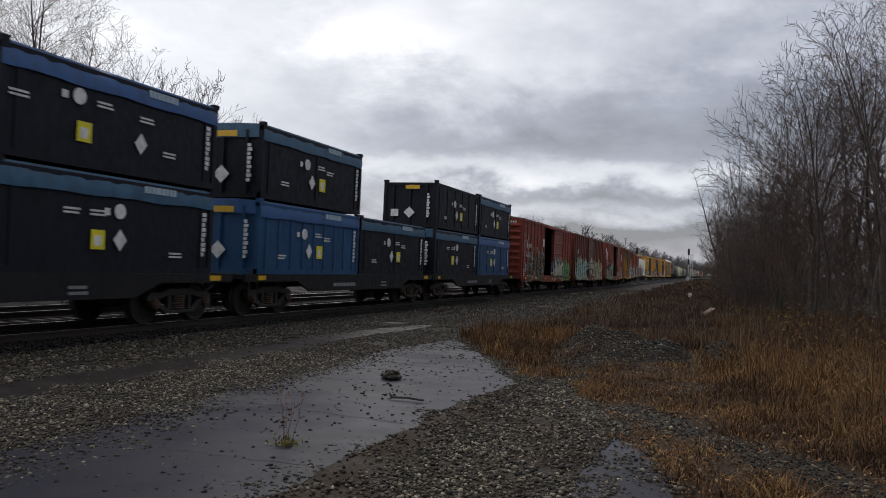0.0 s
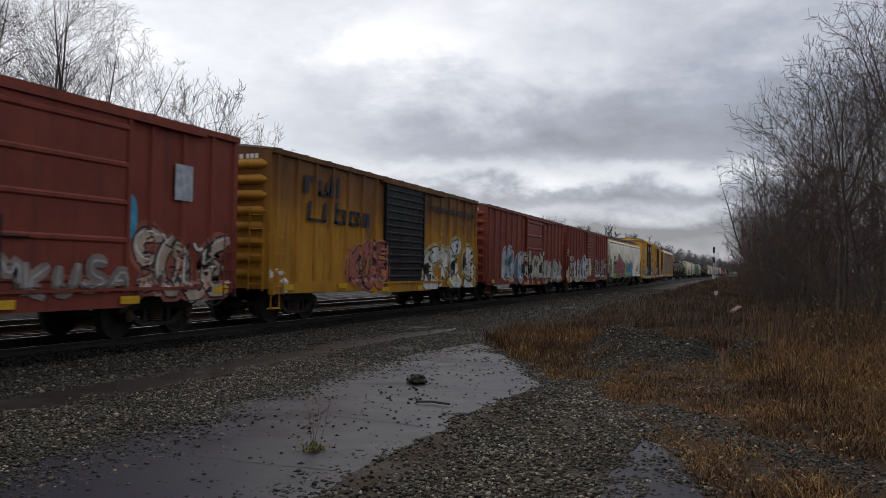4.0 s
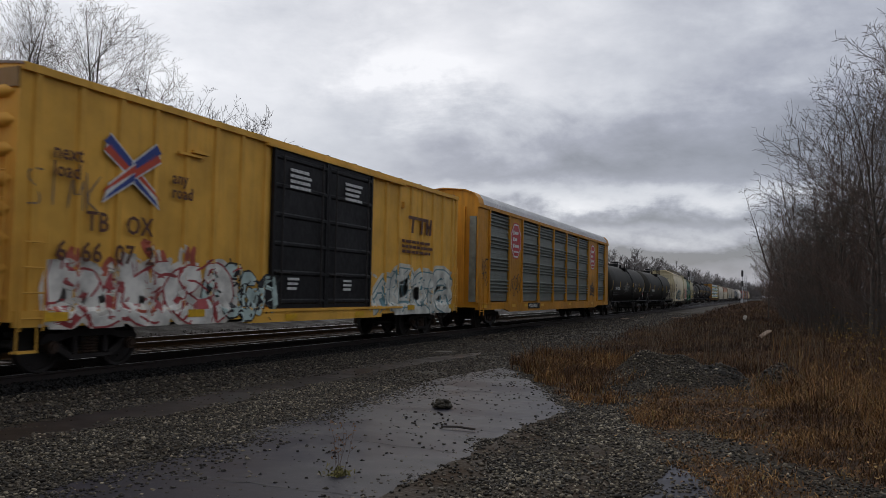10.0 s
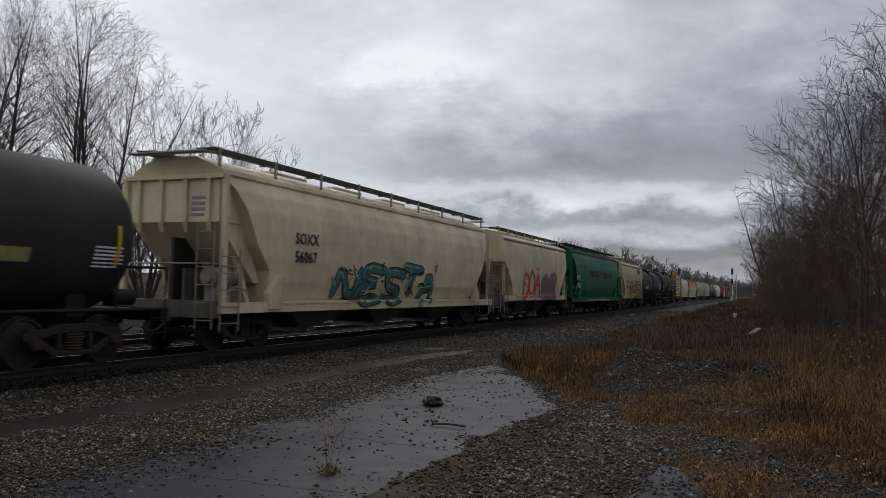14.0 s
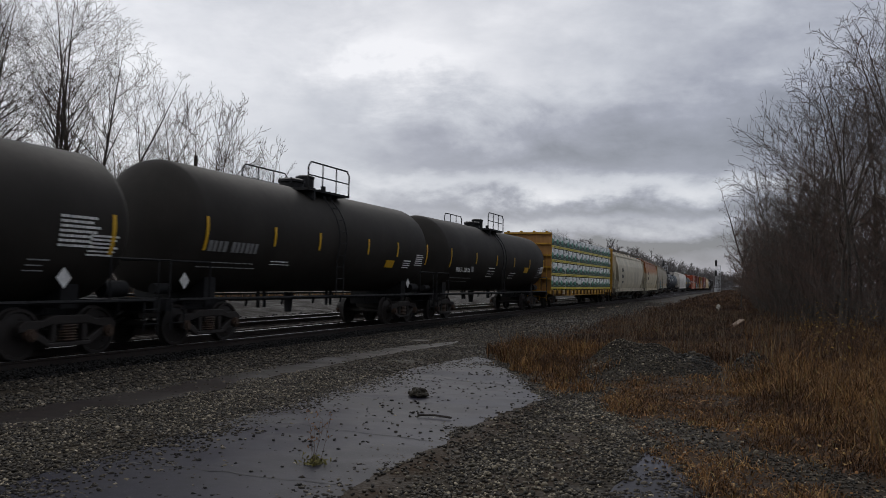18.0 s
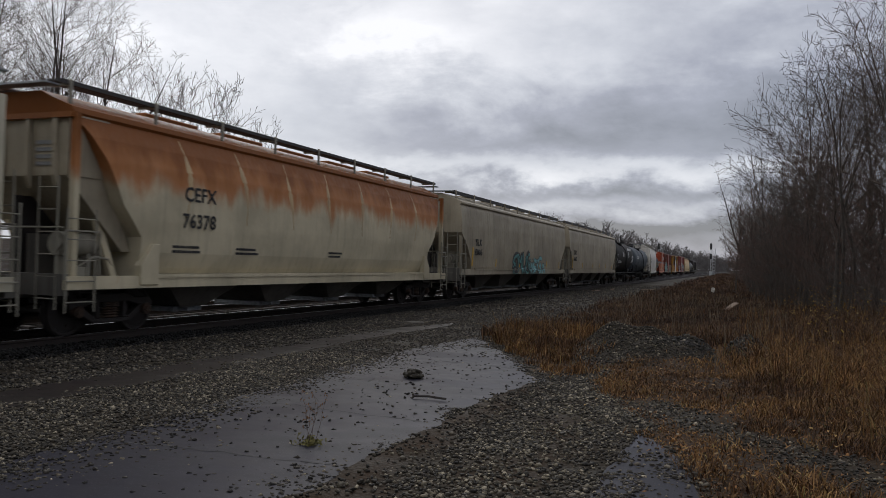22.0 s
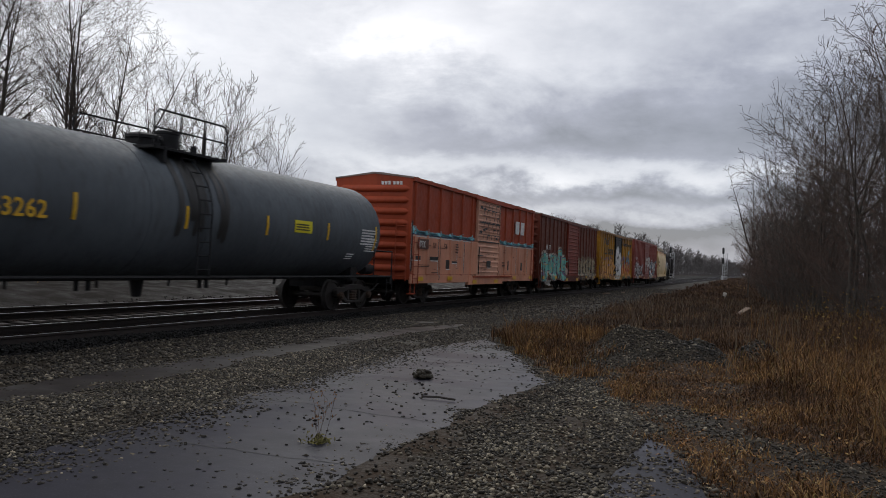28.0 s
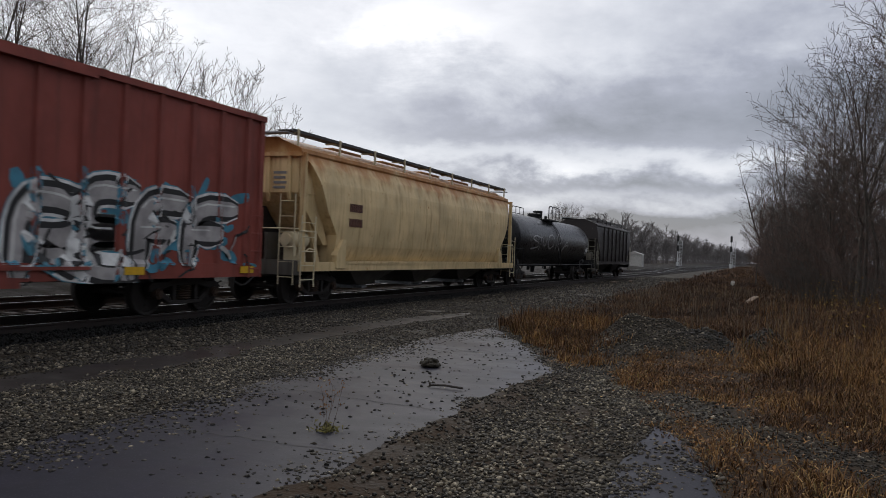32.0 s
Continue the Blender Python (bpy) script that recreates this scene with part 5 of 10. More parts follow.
def mural(parent, y, z, w, h, fit, limits, colours, seed, dense=1.0, size=0.5):
    """A band of overlapping sprayed shards, ragged along its top, one part a colour."""
    r = random.Random(seed)
    for k, colour in enumerate(colours):
        bm = bmesh.new()
        for i in range(max(4, int(w * h * 5.0 * dense))):
            a = (y + r.uniform(0.03, 0.97) * w, z + h * r.random() ** (1.0 if k else 0.8) * r.uniform(0.75, 1.0))
            t = r.choice((r.uniform(0.9, 2.2), r.uniform(-0.5, 0.5)))
            d = size * r.uniform(0.4, 1.0)
            b = (a[0] + math.cos(t) * d, a[1] + math.sin(t) * d * 0.8)
            m = ((a[0] + b[0]) / 2 + r.uniform(-0.12, 0.12), (a[1] + b[1]) / 2 + r.uniform(-0.12, 0.12))
            ribbon(bm, [a, m, b], r.uniform(0.10, 0.34) * size, 0.0045 + 0.0011 * k + 0.00012 * (i % 8), fit, limits, 3)
        tagged(part("graffiti", bm, spray(colour), parent), "ragged sprayed colours", kind="stuff")


GREEN_SPRAY, PALE_SPRAY = spray((0.30, 0.42, 0.20)), spray((0.46, 0.46, 0.36))


# ---- running gear shared by all cars ----
def running_gear():
    g = {}
    bm = bmesh.new()
    top = [(-1.12, 0.60), (-1.0, 0.70), (-0.6, 0.70), (-0.4, 0.78), (0.4, 0.78), (0.6, 0.70), (1.0, 0.70), (1.12, 0.60), (1.1, 0.5), (0.75, 0.54), (0.42, 0.62), (-0.42, 0.62), (-0.75, 0.54), (-1.1, 0.5)]
    slab(bm, top, "x", -0.07, 0.07)
    slab(bm, [(-0.48, 0.22), (0.48, 0.22), (0.48, 0.30), (-0.48, 0.30)], "x", -0.075, 0.075)
    for s in (-1, 1):
        slab(bm, [(s * 0.48, 0.22), (s * 0.92, 0.48), (s * 0.80, 0.56), (s * 0.40, 0.32)][::s], "x", -0.06, 0.06)
        slab(bm, [(s * 0.30, 0.30), (s * 0.40, 0.30), (s * 0.40, 0.64), (s * 0.30, 0.64)][::s], "x", -0.06, 0.06)
    g["side_frame"] = mesh_of(bm, "side_frame", IRON, bevel=0.015)
    bm = bmesh.new()
    for s in (-1, 1):
        prof = [(0.0, 0.08), (0.0, 0.20), (0.035, 0.38), (0.0, 0.40), (0.0, 0.457), (0.11, 0.452), (0.135, 0.48), (0.16, 0.48), (0.16, 0.40), (0.09, 0.38), (0.07, 0.18), (0.12, 0.10)]
        loft(bm, [[((0.82 - q) * s, rad * math.cos(2 * math.pi * i / 16), rad * math.sin(2 * math.pi * i / 16)) for q, rad in prof] for i in range(16)] + [[((0.82 - q) * s, rad, 0) for q, rad in prof]], True, False)
        bar(bm, (0.6 * s, 0, 0), (1.0 * s, 0, 0), 0.085, 10)
        for i in range(3):
            a = 2 * math.pi * i / 3
            bar(bm, (0.835 * s, 0.26 * math.cos(a), 0.26 * math.sin(a)), (0.79 * s, 0.26 * math.cos(a), 0.26 * math.sin(a)), 0.03, 6)
    bar(bm, (-0.7, 0, 0), (0.7, 0, 0), 0.075, 10)
    bmesh.ops.remove_doubles(bm, verts=bm.verts, dist=0.0005)
    g["wheelset"] = mesh_of(bm, "wheelset", IRON, 40)
    bm = bmesh.new()
    bar(bm, (0, 0, 0), (0.12, 0, 0), 0.115, 10)
    bar(bm, (0.12, 0, 0), (0.15, 0, 0), 0.075, 8)
    g["bearing_cap"] = mesh_of(bm, "bearing_cap", RUSTY_IRON, 40)
    bm = bmesh.new()
    prof = [(0.075 if i % 2 else 0.055, 0.31 + 0.0255 * i) for i in range(13)]
    loft(bm, [[(q * 1.5 * math.cos(2 * math.pi * j / 8), q * 3.0 * math.sin(2 * math.pi * j / 8), z) for j in range(8)] for q, z in prof])
    g["spring"] = mesh_of(bm, "spring", RUSTY_IRON)
    bm = bmesh.new()
    box(bm, -1.05, 1.05, -0.2, 0.2, 0.52, 0.76)
    bar(bm, (0, 0, 0.76), (0, 0, 0.9), 0.2, 12)
    for s in (-1, 1):
        box(bm, -0.75, 0.75, 0.38 * s - 0.05, 0.38 * s + 0.05, 0.36, 0.46)
    g["truck"] = mesh_of(bm, "truck", IRON)
    bm = bmesh.new()
    box(bm, -0.09, 0.09, -0.62, 0.0, 0.80, 0.96)
    slab(bm, [(-0.14, -0.62), (0.14, -0.62), (0.17, -0.80), (0.05, -0.86), (0.02, -0.78), (-0.10, -0.76), (-0.16, -0.84)], "z", 0.74, 1.02)
    g["coupler"] = mesh_of(bm, "coupler", RUSTY_IRON, bevel=0.012)
    bm = bmesh.new()
    pts = [(0.32, 0.1, 0.82), (0.34, -0.25, 0.66), (0.32, -0.48, 0.52), (0.25, -0.6, 0.50), (0.12, -0.68, 0.6)]
    path(bm, pts, 0.025)
    g["air_hose"] = mesh_of(bm, "air_hose", HOSE, 60)
    return g


GEAR = running_gear()
WHEELS = []


def on_wheels(car, ends, centres, length, couplers=True):
    for yc in centres:
        t = hang("truck", GEAR["truck"], car, pose(0, yc, 0))
        for s in (-1, 1):
            hang("side_frame", GEAR["side_frame"], t, pose(s * 1.0, 0, 0))
            hang("spring", GEAR["spring"], t, pose(s * 1.0, 0, 0))
        for a in (-0.89, 0.89):
            WHEELS.append((hang("wheelset", GEAR["wheelset"], t, pose(0, a, 0.457)), a))
            for s in (-1, 1):
                hang("bearing_cap", GEAR["bearing_cap"], t, pose(s * 1.02, a, 0.457, 0, 0, 0 if s > 0 else 180))
    if couplers:
        hang("coupler", GEAR["coupler"], car, pose(0, ends[0], 0))
        hang("coupler", GEAR["coupler"], car, pose(0, ends[1], 0, 0, 0, 180))
        hang("air_hose", GEAR["air_hose"], car, pose(0, ends[0], 0))
        hang("air_hose", GEAR["air_hose"], car, pose(0, ends[1], 0, 0, 0, 180))


def ladder(parent, x, y, z0, z1, width, material, rungs, along="y", stile=0.018, name="ladder"):
    """Two stiles and rungs, standing off the side (along y) or the end (along x)."""
    bm = bmesh.new()
    p = (lambda u, z: (x, y + u, z)) if along == "y" else (lambda u, z: (x + u, y, z))
    for u in (0, width):
        bar(bm, p(u, z0), p(u, z1), stile, 5)
    for i in range(rungs):
        z = z0 + (z1 - z0) * (i + 0.5) / rungs
        bar(bm, p(0, z), p(width, z), stile * 0.75, 5)
    return part(name, bm, material, parent)


# ---- box cars ----
def box_car(name, label, length, eave, paint, roof_paint=None, door=(6.5, 9.8), opened=None, door_paint=None, posts=(0.95,), end_paint=None, seed=0, plug=False, door_ribs=7, sill=0.72, wide_sill=False, post_w=0.11, mid_rails=(), sill_paint=None):
    """A box car of outside posts; door: where the door stands; opened: where the doorway gapes."""
    car = thing(name, label, "box car", "cars of the freight train")
    X, T = 1.47, 0.06                       # the side sheets' face, and the posts' depth
    floor, roof_paint, end_paint, door_paint = 1.08, roof_paint or paint, end_paint or paint, door_paint or paint
    bm = bmesh.new()
    box(bm, -X, X, 0.05, length - 0.05, floor - 0.12, floor)
    box(bm, -0.25, 0.25, 0.2, length - 0.2, 0.70, floor - 0.12)
    for i in range(9):
        y = 0.9 + (length - 1.8) * i / 8
        box(bm, -1.4, 1.4, y - 0.06, y + 0.06, 0.86, floor - 0.12)
    part("underframe", bm, IRON, car)
    # panels added behind the open doorway, coloured dark to stand for the shade inside
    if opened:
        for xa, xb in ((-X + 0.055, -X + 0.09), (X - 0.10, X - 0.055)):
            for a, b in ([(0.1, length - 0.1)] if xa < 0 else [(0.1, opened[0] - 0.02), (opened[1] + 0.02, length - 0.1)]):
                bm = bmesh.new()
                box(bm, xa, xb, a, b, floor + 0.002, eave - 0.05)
                part("lining", bm, INSIDE_SHADE, car, "added lining with the inside's shade in its colour")
    # side sheets, with the doorway cut where the door stands open
    for s in (1, -1):
        cuts = [(0.0, length)]
        if s > 0 and opened:
            cuts = [(0.0, opened[0]), (opened[1], length)]
        for a, b in cuts:
            bm = bmesh.new()
            box(bm, *sorted((s * (X - 0.05), s * X)), a, b, floor - 0.1, eave)
            part("side_sheet", bm, paint, car)
        if s > 0 and opened:
            bm = bmesh.new()
            box(bm, X - 0.05, X, opened[0], opened[1], eave - 0.16, eave)
            part("door_header", bm, paint, car)
        # posts
        pm = bmesh.new()
        slab(pm, [(X - 0.002, -post_w * 0.75), (X + T, -post_w / 2), (X + T, post_w / 2), (X - 0.002, post_w * 0.75)], "z", floor, eave - 0.02)
        pm = mesh_of(pm, "side_post", paint)
        spots, y = [], 0.32
        while y < length - 0.2:
            lo, hi = min(door[0], (opened or door)[0]), max(door[1], (opened or door)[1])
            if s < 0 or y < lo - 0.12 or y > hi + 0.12:
                spots.append(y)
            y += posts[len(spots) % len(posts)]
        spots.append(length - 0.12)
        for y in spots:
            hang("side_post", pm, car, pose(0, y, 0, 0, 0, 0 if s > 0 else 0) if s > 0 else Matrix.Translation((0, y, 0)) @ Matrix.Rotation(math.pi, 4, "Z"))
        if s > 0:
            near_posts = spots
        bm = bmesh.new()
        k = 0.12
        if wide_sill:
            slab(bm, [(0.1, floor), (0.1, sill + 0.16), (2.9, sill + 0.16), (3.5, sill - 0.05), (length - 3.5, sill - 0.05), (length - 2.9, sill + 0.16), (length - 0.1, sill + 0.16), (length - 0.1, floor)], "x", *sorted((s * (X - 0.02), s * (X + T - 0.01))))
        else:
            box(bm, *sorted((s * (X - 0.02), s * (X + T - 0.01))), 0.05, length - 0.05, sill + 0.08, floor + 0.03)
            box(bm, *sorted((s * (X - 0.06), s * (X + T + 0.02))), (opened or door)[0] - 0.8, door[1] + 0.8, sill - 0.02, floor)
        part("side_sill", bm, sill_paint or paint, car)
        bm = bmesh.new()
        box(bm, *sorted((s * (X - 0.02), s * (X + T + 0.02))), 0, length, eave - 0.10, eave + 0.03)
        part("top_rail", bm, roof_paint, car)
    for zz in mid_rails:
        for a, b in zip([0.2] + near_posts, near_posts):
            if b - a < 1.6 and b - a > 0.2:
                bm = bmesh.new()
                box(bm, X - 0.01, X + 0.035, a, b, zz - 0.03, zz + 0.03)
                part("side_rail", bm, paint, car)
    # ends, pressed with deep horizontal ribs
    rm = bmesh.new()
    n = 8
    prof = [(-0.012, -0.125), (-0.095, -0.085), (-0.105, 0.0), (-0.08, 0.07), (-0.012, 0.125)]
    loft(rm, [[(x, p * k, q * (0.25 if k < 0.5 else 1)) for p, q in prof] for x, k in ((-1.38, 0.2), (-1.22, 1), (1.22, 1), (1.38, 0.2))], False, False)
    rm = mesh_of(rm, "end_rib", end_paint, 50)
    for y, turn in ((0.0, 0), (length, 180)):
        bm = bmesh.new()
        slab(bm, [(-X - 0.02, floor - 0.15), (X + 0.02, floor - 0.15), (X + 0.02, eave), (0, eave + 0.20), (-X - 0.02, eave)], "y", y - 0.015, y + 0.035 if y == 0 else y + 0.015)
        e = part("end_wall", bm, end_paint, car)
        for i in range(n):
            z = floor + 0.22 + (eave - floor - 0.35) * i / (n - 1) * 0.92
            hang("end_rib", rm, e, Matrix.Translation((0, y, z)) @ Matrix.Rotation(radians(turn), 4, "Z"))
    bm = bmesh.new()
    for i in range(6):
        box(bm, 0.30 + 0.13 * i + (0.06 if i > 2 else 0), 0.39 + 0.13 * i + (0.06 if i > 2 else 0), -0.028, -0.016, eave - 0.24, eave - 0.12)
    part("end_stencil", bm, WHITE_LETTER, car)
    # roof of pressed sheets
    bm = bmesh.new()
    loft(bm, [[(X + 0.06, y, eave + 0.02), (0, y, eave + 0.21), (-X - 0.06, y, eave + 0.02), (-X - 0.06, y, eave - 0.02), (0, y, eave + 0.15), (X + 0.06, y, eave - 0.02)] for y in (-0.04, length + 0.04)])
    rf = part("roof", bm, ROOF_GREY if roof_paint is paint else roof_paint, car)
    sm = bmesh.new()
    loft(sm, [[(X + 0.05, q, eave + 0.025), (0, q, eave + 0.215), (-X - 0.05, q, eave + 0.025), (-X - 0.05, q, eave + 0.06), (0, q, eave + 0.25), (X + 0.05, q, eave + 0.06)] for q in (-0.05, 0.05)])
    sm = mesh_of(sm, "roof_seam", ROOF_GREY if roof_paint is paint else roof_paint)
    for i in range(13):
        hang("roof_seam", sm, rf, pose(0, 0.4 + (length - 0.8) * i / 12, 0))
    # doors
    xd = X + T + 0.01
    leaves = [door] if not plug else [(door[0], (door[0] + door[1]) / 2 - 0.01), ((door[0] + door[1]) / 2 + 0.01, door[1])]
    for a, b in leaves:
        bm = bmesh.new()
        box(bm, xd - 0.05, xd + 0.015, a, b, floor - 0.02, eave - 0.17)
        d = part("door", bm, door_paint, car, "sliding side door")
        for q in (a, b - 0.09):
            bm = bmesh.new()
            box(bm, xd + 0.013, xd + 0.05, q, q + 0.09, floor - 0.02, eave - 0.17)
            part("door_stile", bm, door_paint, d)
        km = bmesh.new()
        h = 0.05 if door_ribs > 9 else 0.07
        loft(km, [[(xd + 0.01, y, -h), (xd + 0.05, y, -h * 0.4), (xd + 0.05, y, h * 0.4), (xd + 0.01, y, h)] for y in (a + 0.07, b - 0.07)])
        km = mesh_of(km, "door_rib", door_paint)
        for i in range(door_ribs):
            hang("door_rib", km, d, pose(0, 0, floor + 0.15 + (eave - floor - 0.5) * i / max(door_ribs - 1, 1)))
        bm = bmesh.new()
        for q in ((a + 0.35, b - 0.35) if plug else (a + 0.2,)):
            bar(bm, (xd + 0.08, q, floor + 0.05), (xd + 0.08, q, eave - 0.25 if plug else floor + 1.2), 0.022, 6)
        bar(bm, (xd + 0.075, a + 0.1, floor + 0.85), (xd + 0.075, a + 0.75, floor + 0.85), 0.02, 6)
        part("locking_bar", bm, IRON, d)
    for out, za, zb in ((0.07, eave - 0.17, eave - 0.09), (0.05, floor - 0.09, floor - 0.03)):
        bm = bmesh.new()
        box(bm, X, xd + out, (opened or door)[0] - 0.3, min(door[1] + 2.2, length - 0.1), za, zb)
        part("door_track", bm, roof_paint, car)
    # ladders, grab irons, brake gear
    ladder(car, X + T + 0.05, 0.10, floor - 0.3, floor + 1.35, 0.44, paint, 4)
    ladder(car, X + T + 0.05, length - 0.54, floor - 0.3, floor + 1.35, 0.44, paint, 4)
    ladder(car, X - 0.5, -0.12, floor - 0.2, eave - 1.5, 0.42, end_paint, 6, "x")
    bm = bmesh.new()
    for i in range(12):
        a0, a1 = 2 * math.pi * i / 12, 2 * math.pi * (i + 1) / 12
        bar(bm, (-0.6 + 0.26 * math.cos(a0), -0.2, 2.1 + 0.26 * math.sin(a0)), (-0.6 + 0.26 * math.cos(a1), -0.2, 2.1 + 0.26 * math.sin(a1)), 0.016, 5)
    bar(bm, (-0.86, -0.2, 2.1), (-0.34, -0.2, 2.1), 0.014, 5)
    bar(bm, (-0.6, -0.2, 1.85), (-0.6, -0.2, 2.35), 0.014, 5)
    bar(bm, (-0.6, -0.2, 2.1), (-0.6, 0.0, 2.1), 0.03, 6)
    part("brake_wheel", bm, IRON, car)
    bm = bmesh.new()
    box(bm, X - 0.1, X + T, 0.12, 0.5, 0.42, 0.46)
    for q in (0.12, 0.5):
        bar(bm, (X + 0.02, q, 0.44), (X + 0.02, q, sill + 0.15), 0.018, 5)
    part("sill_step", bm, paint, car)
    # yellow edge marks
    for i in range(6):
        y = 0.55 + (length - 1.4) * i / 5
        sticker(car, X + T + 0.036, y, sill + (0.17 if not (door[0] - 1 < y < door[1] + 1) else 0.02), 0.5, 0.15, YELLOW_TAPE)
    on_wheels(car, (0, length), (2.05, length - 2.05), length)
    car["posts"] = near_posts

    def fit(y, z):
        for q in near_posts:
            d = abs(y - q)
            if d < post_w * 0.5:
                return X + T
            if d < post_w * 0.75:
                return X + T * (post_w * 0.75 - d) / (post_w * 0.25)
        if door[0] - 0.02 < y < door[1] + 0.02 and z > floor:
            return xd + 0.052
        if z < floor + 0.03:
            return X + T + 0.012
        return X
    return car, fit, (0.03, length - 0.03, sill + 0.02, eave - 0.12), X + T


# ---- covered hoppers ----
def hopper_car(name, label, length, paint, top=4.50, style="round", bays=4, lower_paint=None, ladder_paint=None, ribs=0, raised=None, seam_paint=None, end_paint=None):
    car = thing(name, label, "covered hopper car", "cars of the freight train")
    lower_paint, ladder_paint = lower_paint or paint, ladder_paint or HOP_DIRTY
    sill = 1.12 if style == "round" else 1.28
    if style == "round":
        widths = [(sill, 1.30), (1.3, 1.40), (1.6, 1.50), (2.2, 1.56), (2.8, 1.57), (3.3, 1.53), (3.7, 1.42), (top - 0.45, 1.26), (top - 0.40, 1.30), (top - 0.30, 1.28), (top - 0.08, 0.75), (top, 0.62)]
        insets = [(sill, 2.0), (1.9, 1.97), (2.5, 1.42), (2.8, 1.27), (3.1, 1.13), (3.35, 0.98), (3.75, 0.70), (top - 0.45, 0.44), (top, 0.30)]
    else:
        widths = [(sill, 1.50), (1.35, 1.54), (2.0, 1.57), (2.6, 1.57), (3.2, 1.565), (top - 0.62, 1.50), (top - 0.50, 1.44), (top - 0.44, 1.52), (top - 0.36, 1.50), (top - 0.06, 0.72), (top, 0.60)]
        insets = [(sill, 1.50), (1.75, 1.32), (2.3, 0.80), (2.65, 0.30), (2.85, 0.12), (top, 0.06)]
    W = lambda z: float(np.interp(z, [a for a, _ in widths], [b for _, b in widths]))
    I = lambda z: float(np.interp(z, [a for a, _ in insets], [b for _, b in insets]))
    zs = sorted({round(v, 3) for v in [a for a, _ in widths] + [a for a, _ in insets] + list(np.linspace(sill, top, 22))})
    bm = bmesh.new()
    rings = []
    for z in zs:
        w, a, b = W(z), I(z), length - I(z)
        ring = [(w, a + (b - a) * i / 12, z) for i in range(13)] + [(-w, b - (b - a) * i / 12, z) for i in range(13)]
        rings.append(ring)
    loft(bm, rings)
    part("body", bm, paint, car, smooth=38)
    if ribs:
        pm = bmesh.new()
        slab(pm, [(1.555, -0.05), (1.66, -0.05), (1.66, 0.05), (1.555, 0.05)], "z", sill, top - 0.5)
        pm = mesh_of(pm, "side_post", paint)
        for i in range(ribs):
            y = 0.6 + (length - 1.2) * i / (ribs - 1)
            if 1.0 < y < length - 1.0:
                hang("side_post", pm, car, pose(0, y, 0))
                hang("side_post", pm, car, Matrix.Translation((0, y, 0)) @ Matrix.Rotation(math.pi, 4, "Z"))
    if seam_paint:
        for i in range(1, 8):
            y, bm = 1.2 + (length - 2.4) * i / 8, bmesh.new()
            run = [(z, y + 0.10 * math.sin(2.2 * z + i), 0.02 + 0.11 * math.exp(-((z - 3.15 - 0.1 * (i % 3)) / 0.35) ** 2)) for z in np.linspace(2.3, top - 0.5, 16)]
            loft(bm, [[(W(z) - 0.002, q - e, z), (W(z) + 0.006, q, z), (W(z) - 0.002, q + e, z)] for z, q, e in run], caps=False)
            part("side_seam", bm, seam_paint, car, "pale weld seam")
    if style == "flat":
        for i in range(1, 7):                       # weld seams
            y, bm = I(2.0) + (length - 2 * I(2.0)) * i / 7, bmesh.new()
            loft(bm, [[(W(z) - 0.002, y - 0.015, z), (W(z) + 0.006, y, z), (W(z) - 0.002, y + 0.015, z)] for z in zs if sill < z < top - 0.55], caps=False)
            part("side_seam", bm, paint, car)
    # sills, end platforms, corner posts
    for s in (1, -1):
        bm = bmesh.new()
        box(bm, *sorted((s * 1.40, s * 1.56)), 0.10, length - 0.10, sill - 0.22, sill + 0.02)
        box(bm, *sorted((s * 1.36, s * 1.585)), 1.9, length - 1.9, sill - 0.02, sill + 0.05)
        part("side_sill", bm, paint, car)
    for y, d in ((0.0, 1), (length, -1)):
        bm = bmesh.new()
        y1 = y + d * 2.5
        box(bm, -1.5, 1.5, *sorted((y + d * 0.02, y + d * 0.22)), 0.80, sill + 0.06)
        box(bm, -1.4, 1.4, *sorted((y + d * 0.22, y1)), 0.98, 1.03)
        box(bm, -0.22, 0.22, *sorted((y, y + d * 3.2)), 0.70, 1.0)
        e = part("end_platform", bm, lower_paint, car)
        for s in (1, -1):
            bm = bmesh.new()
            if style == "round":
                box(bm, *sorted((s * 1.36, s * 1.48)), *sorted((y + d * 0.30, y + d * 0.42)), sill, top - 0.42)
                slab(bm, [(y + d * 0.55, top - 0.9), (y + d * 0.72, top - 1.0), (y + d * 1.75, sill), (y + d * 1.58, sill)][::d], "x", *sorted((s * 1.05, s * 1.15)))
            else:
                box(bm, *sorted((s * 1.40, s * 1.52)), *sorted((y + d * 0.24, y + d * 0.32)), sill, 2.8)
            part("corner_post", bm, paint, e)
        if style == "round":                        # the upright end sheet with its stiffeners, and a bracket on each sill
            bm = bmesh.new()
            box(bm, -1.27, 1.27, *sorted((y + d * 0.34, y + d * 1.3)), 2.95, top - 0.40)
            slab(bm, [(y + d * 0.34, 2.95), (y + d * 0.40, 2.90), (y + d * 1.75, 1.6), (y + d * 2.0, 1.6), (y + d * 1.3, 2.95)][::d], "x", -1.24, 1.24)
            w = part("end_sheet", bm, end_paint or paint, e)
            for x in (-1.0, -0.35, 0.35, 1.0):
                bm = bmesh.new()
                slab(bm, [(y + d * 0.345, 2.72), (y + d * 0.26, 2.95), (y + d * 0.26, top - 0.5), (y + d * 0.345, top - 0.5)][::d], "x", x - 0.05, x + 0.05)
                part("stiffener", bm, end_paint or paint, w)
            bm = bmesh.new()
            box(bm, -1.42, 1.42, *sorted((y + d * 0.24, y + d * 0.36)), top - 0.52, top - 0.42)
            part("end_beam", bm, paint, w)
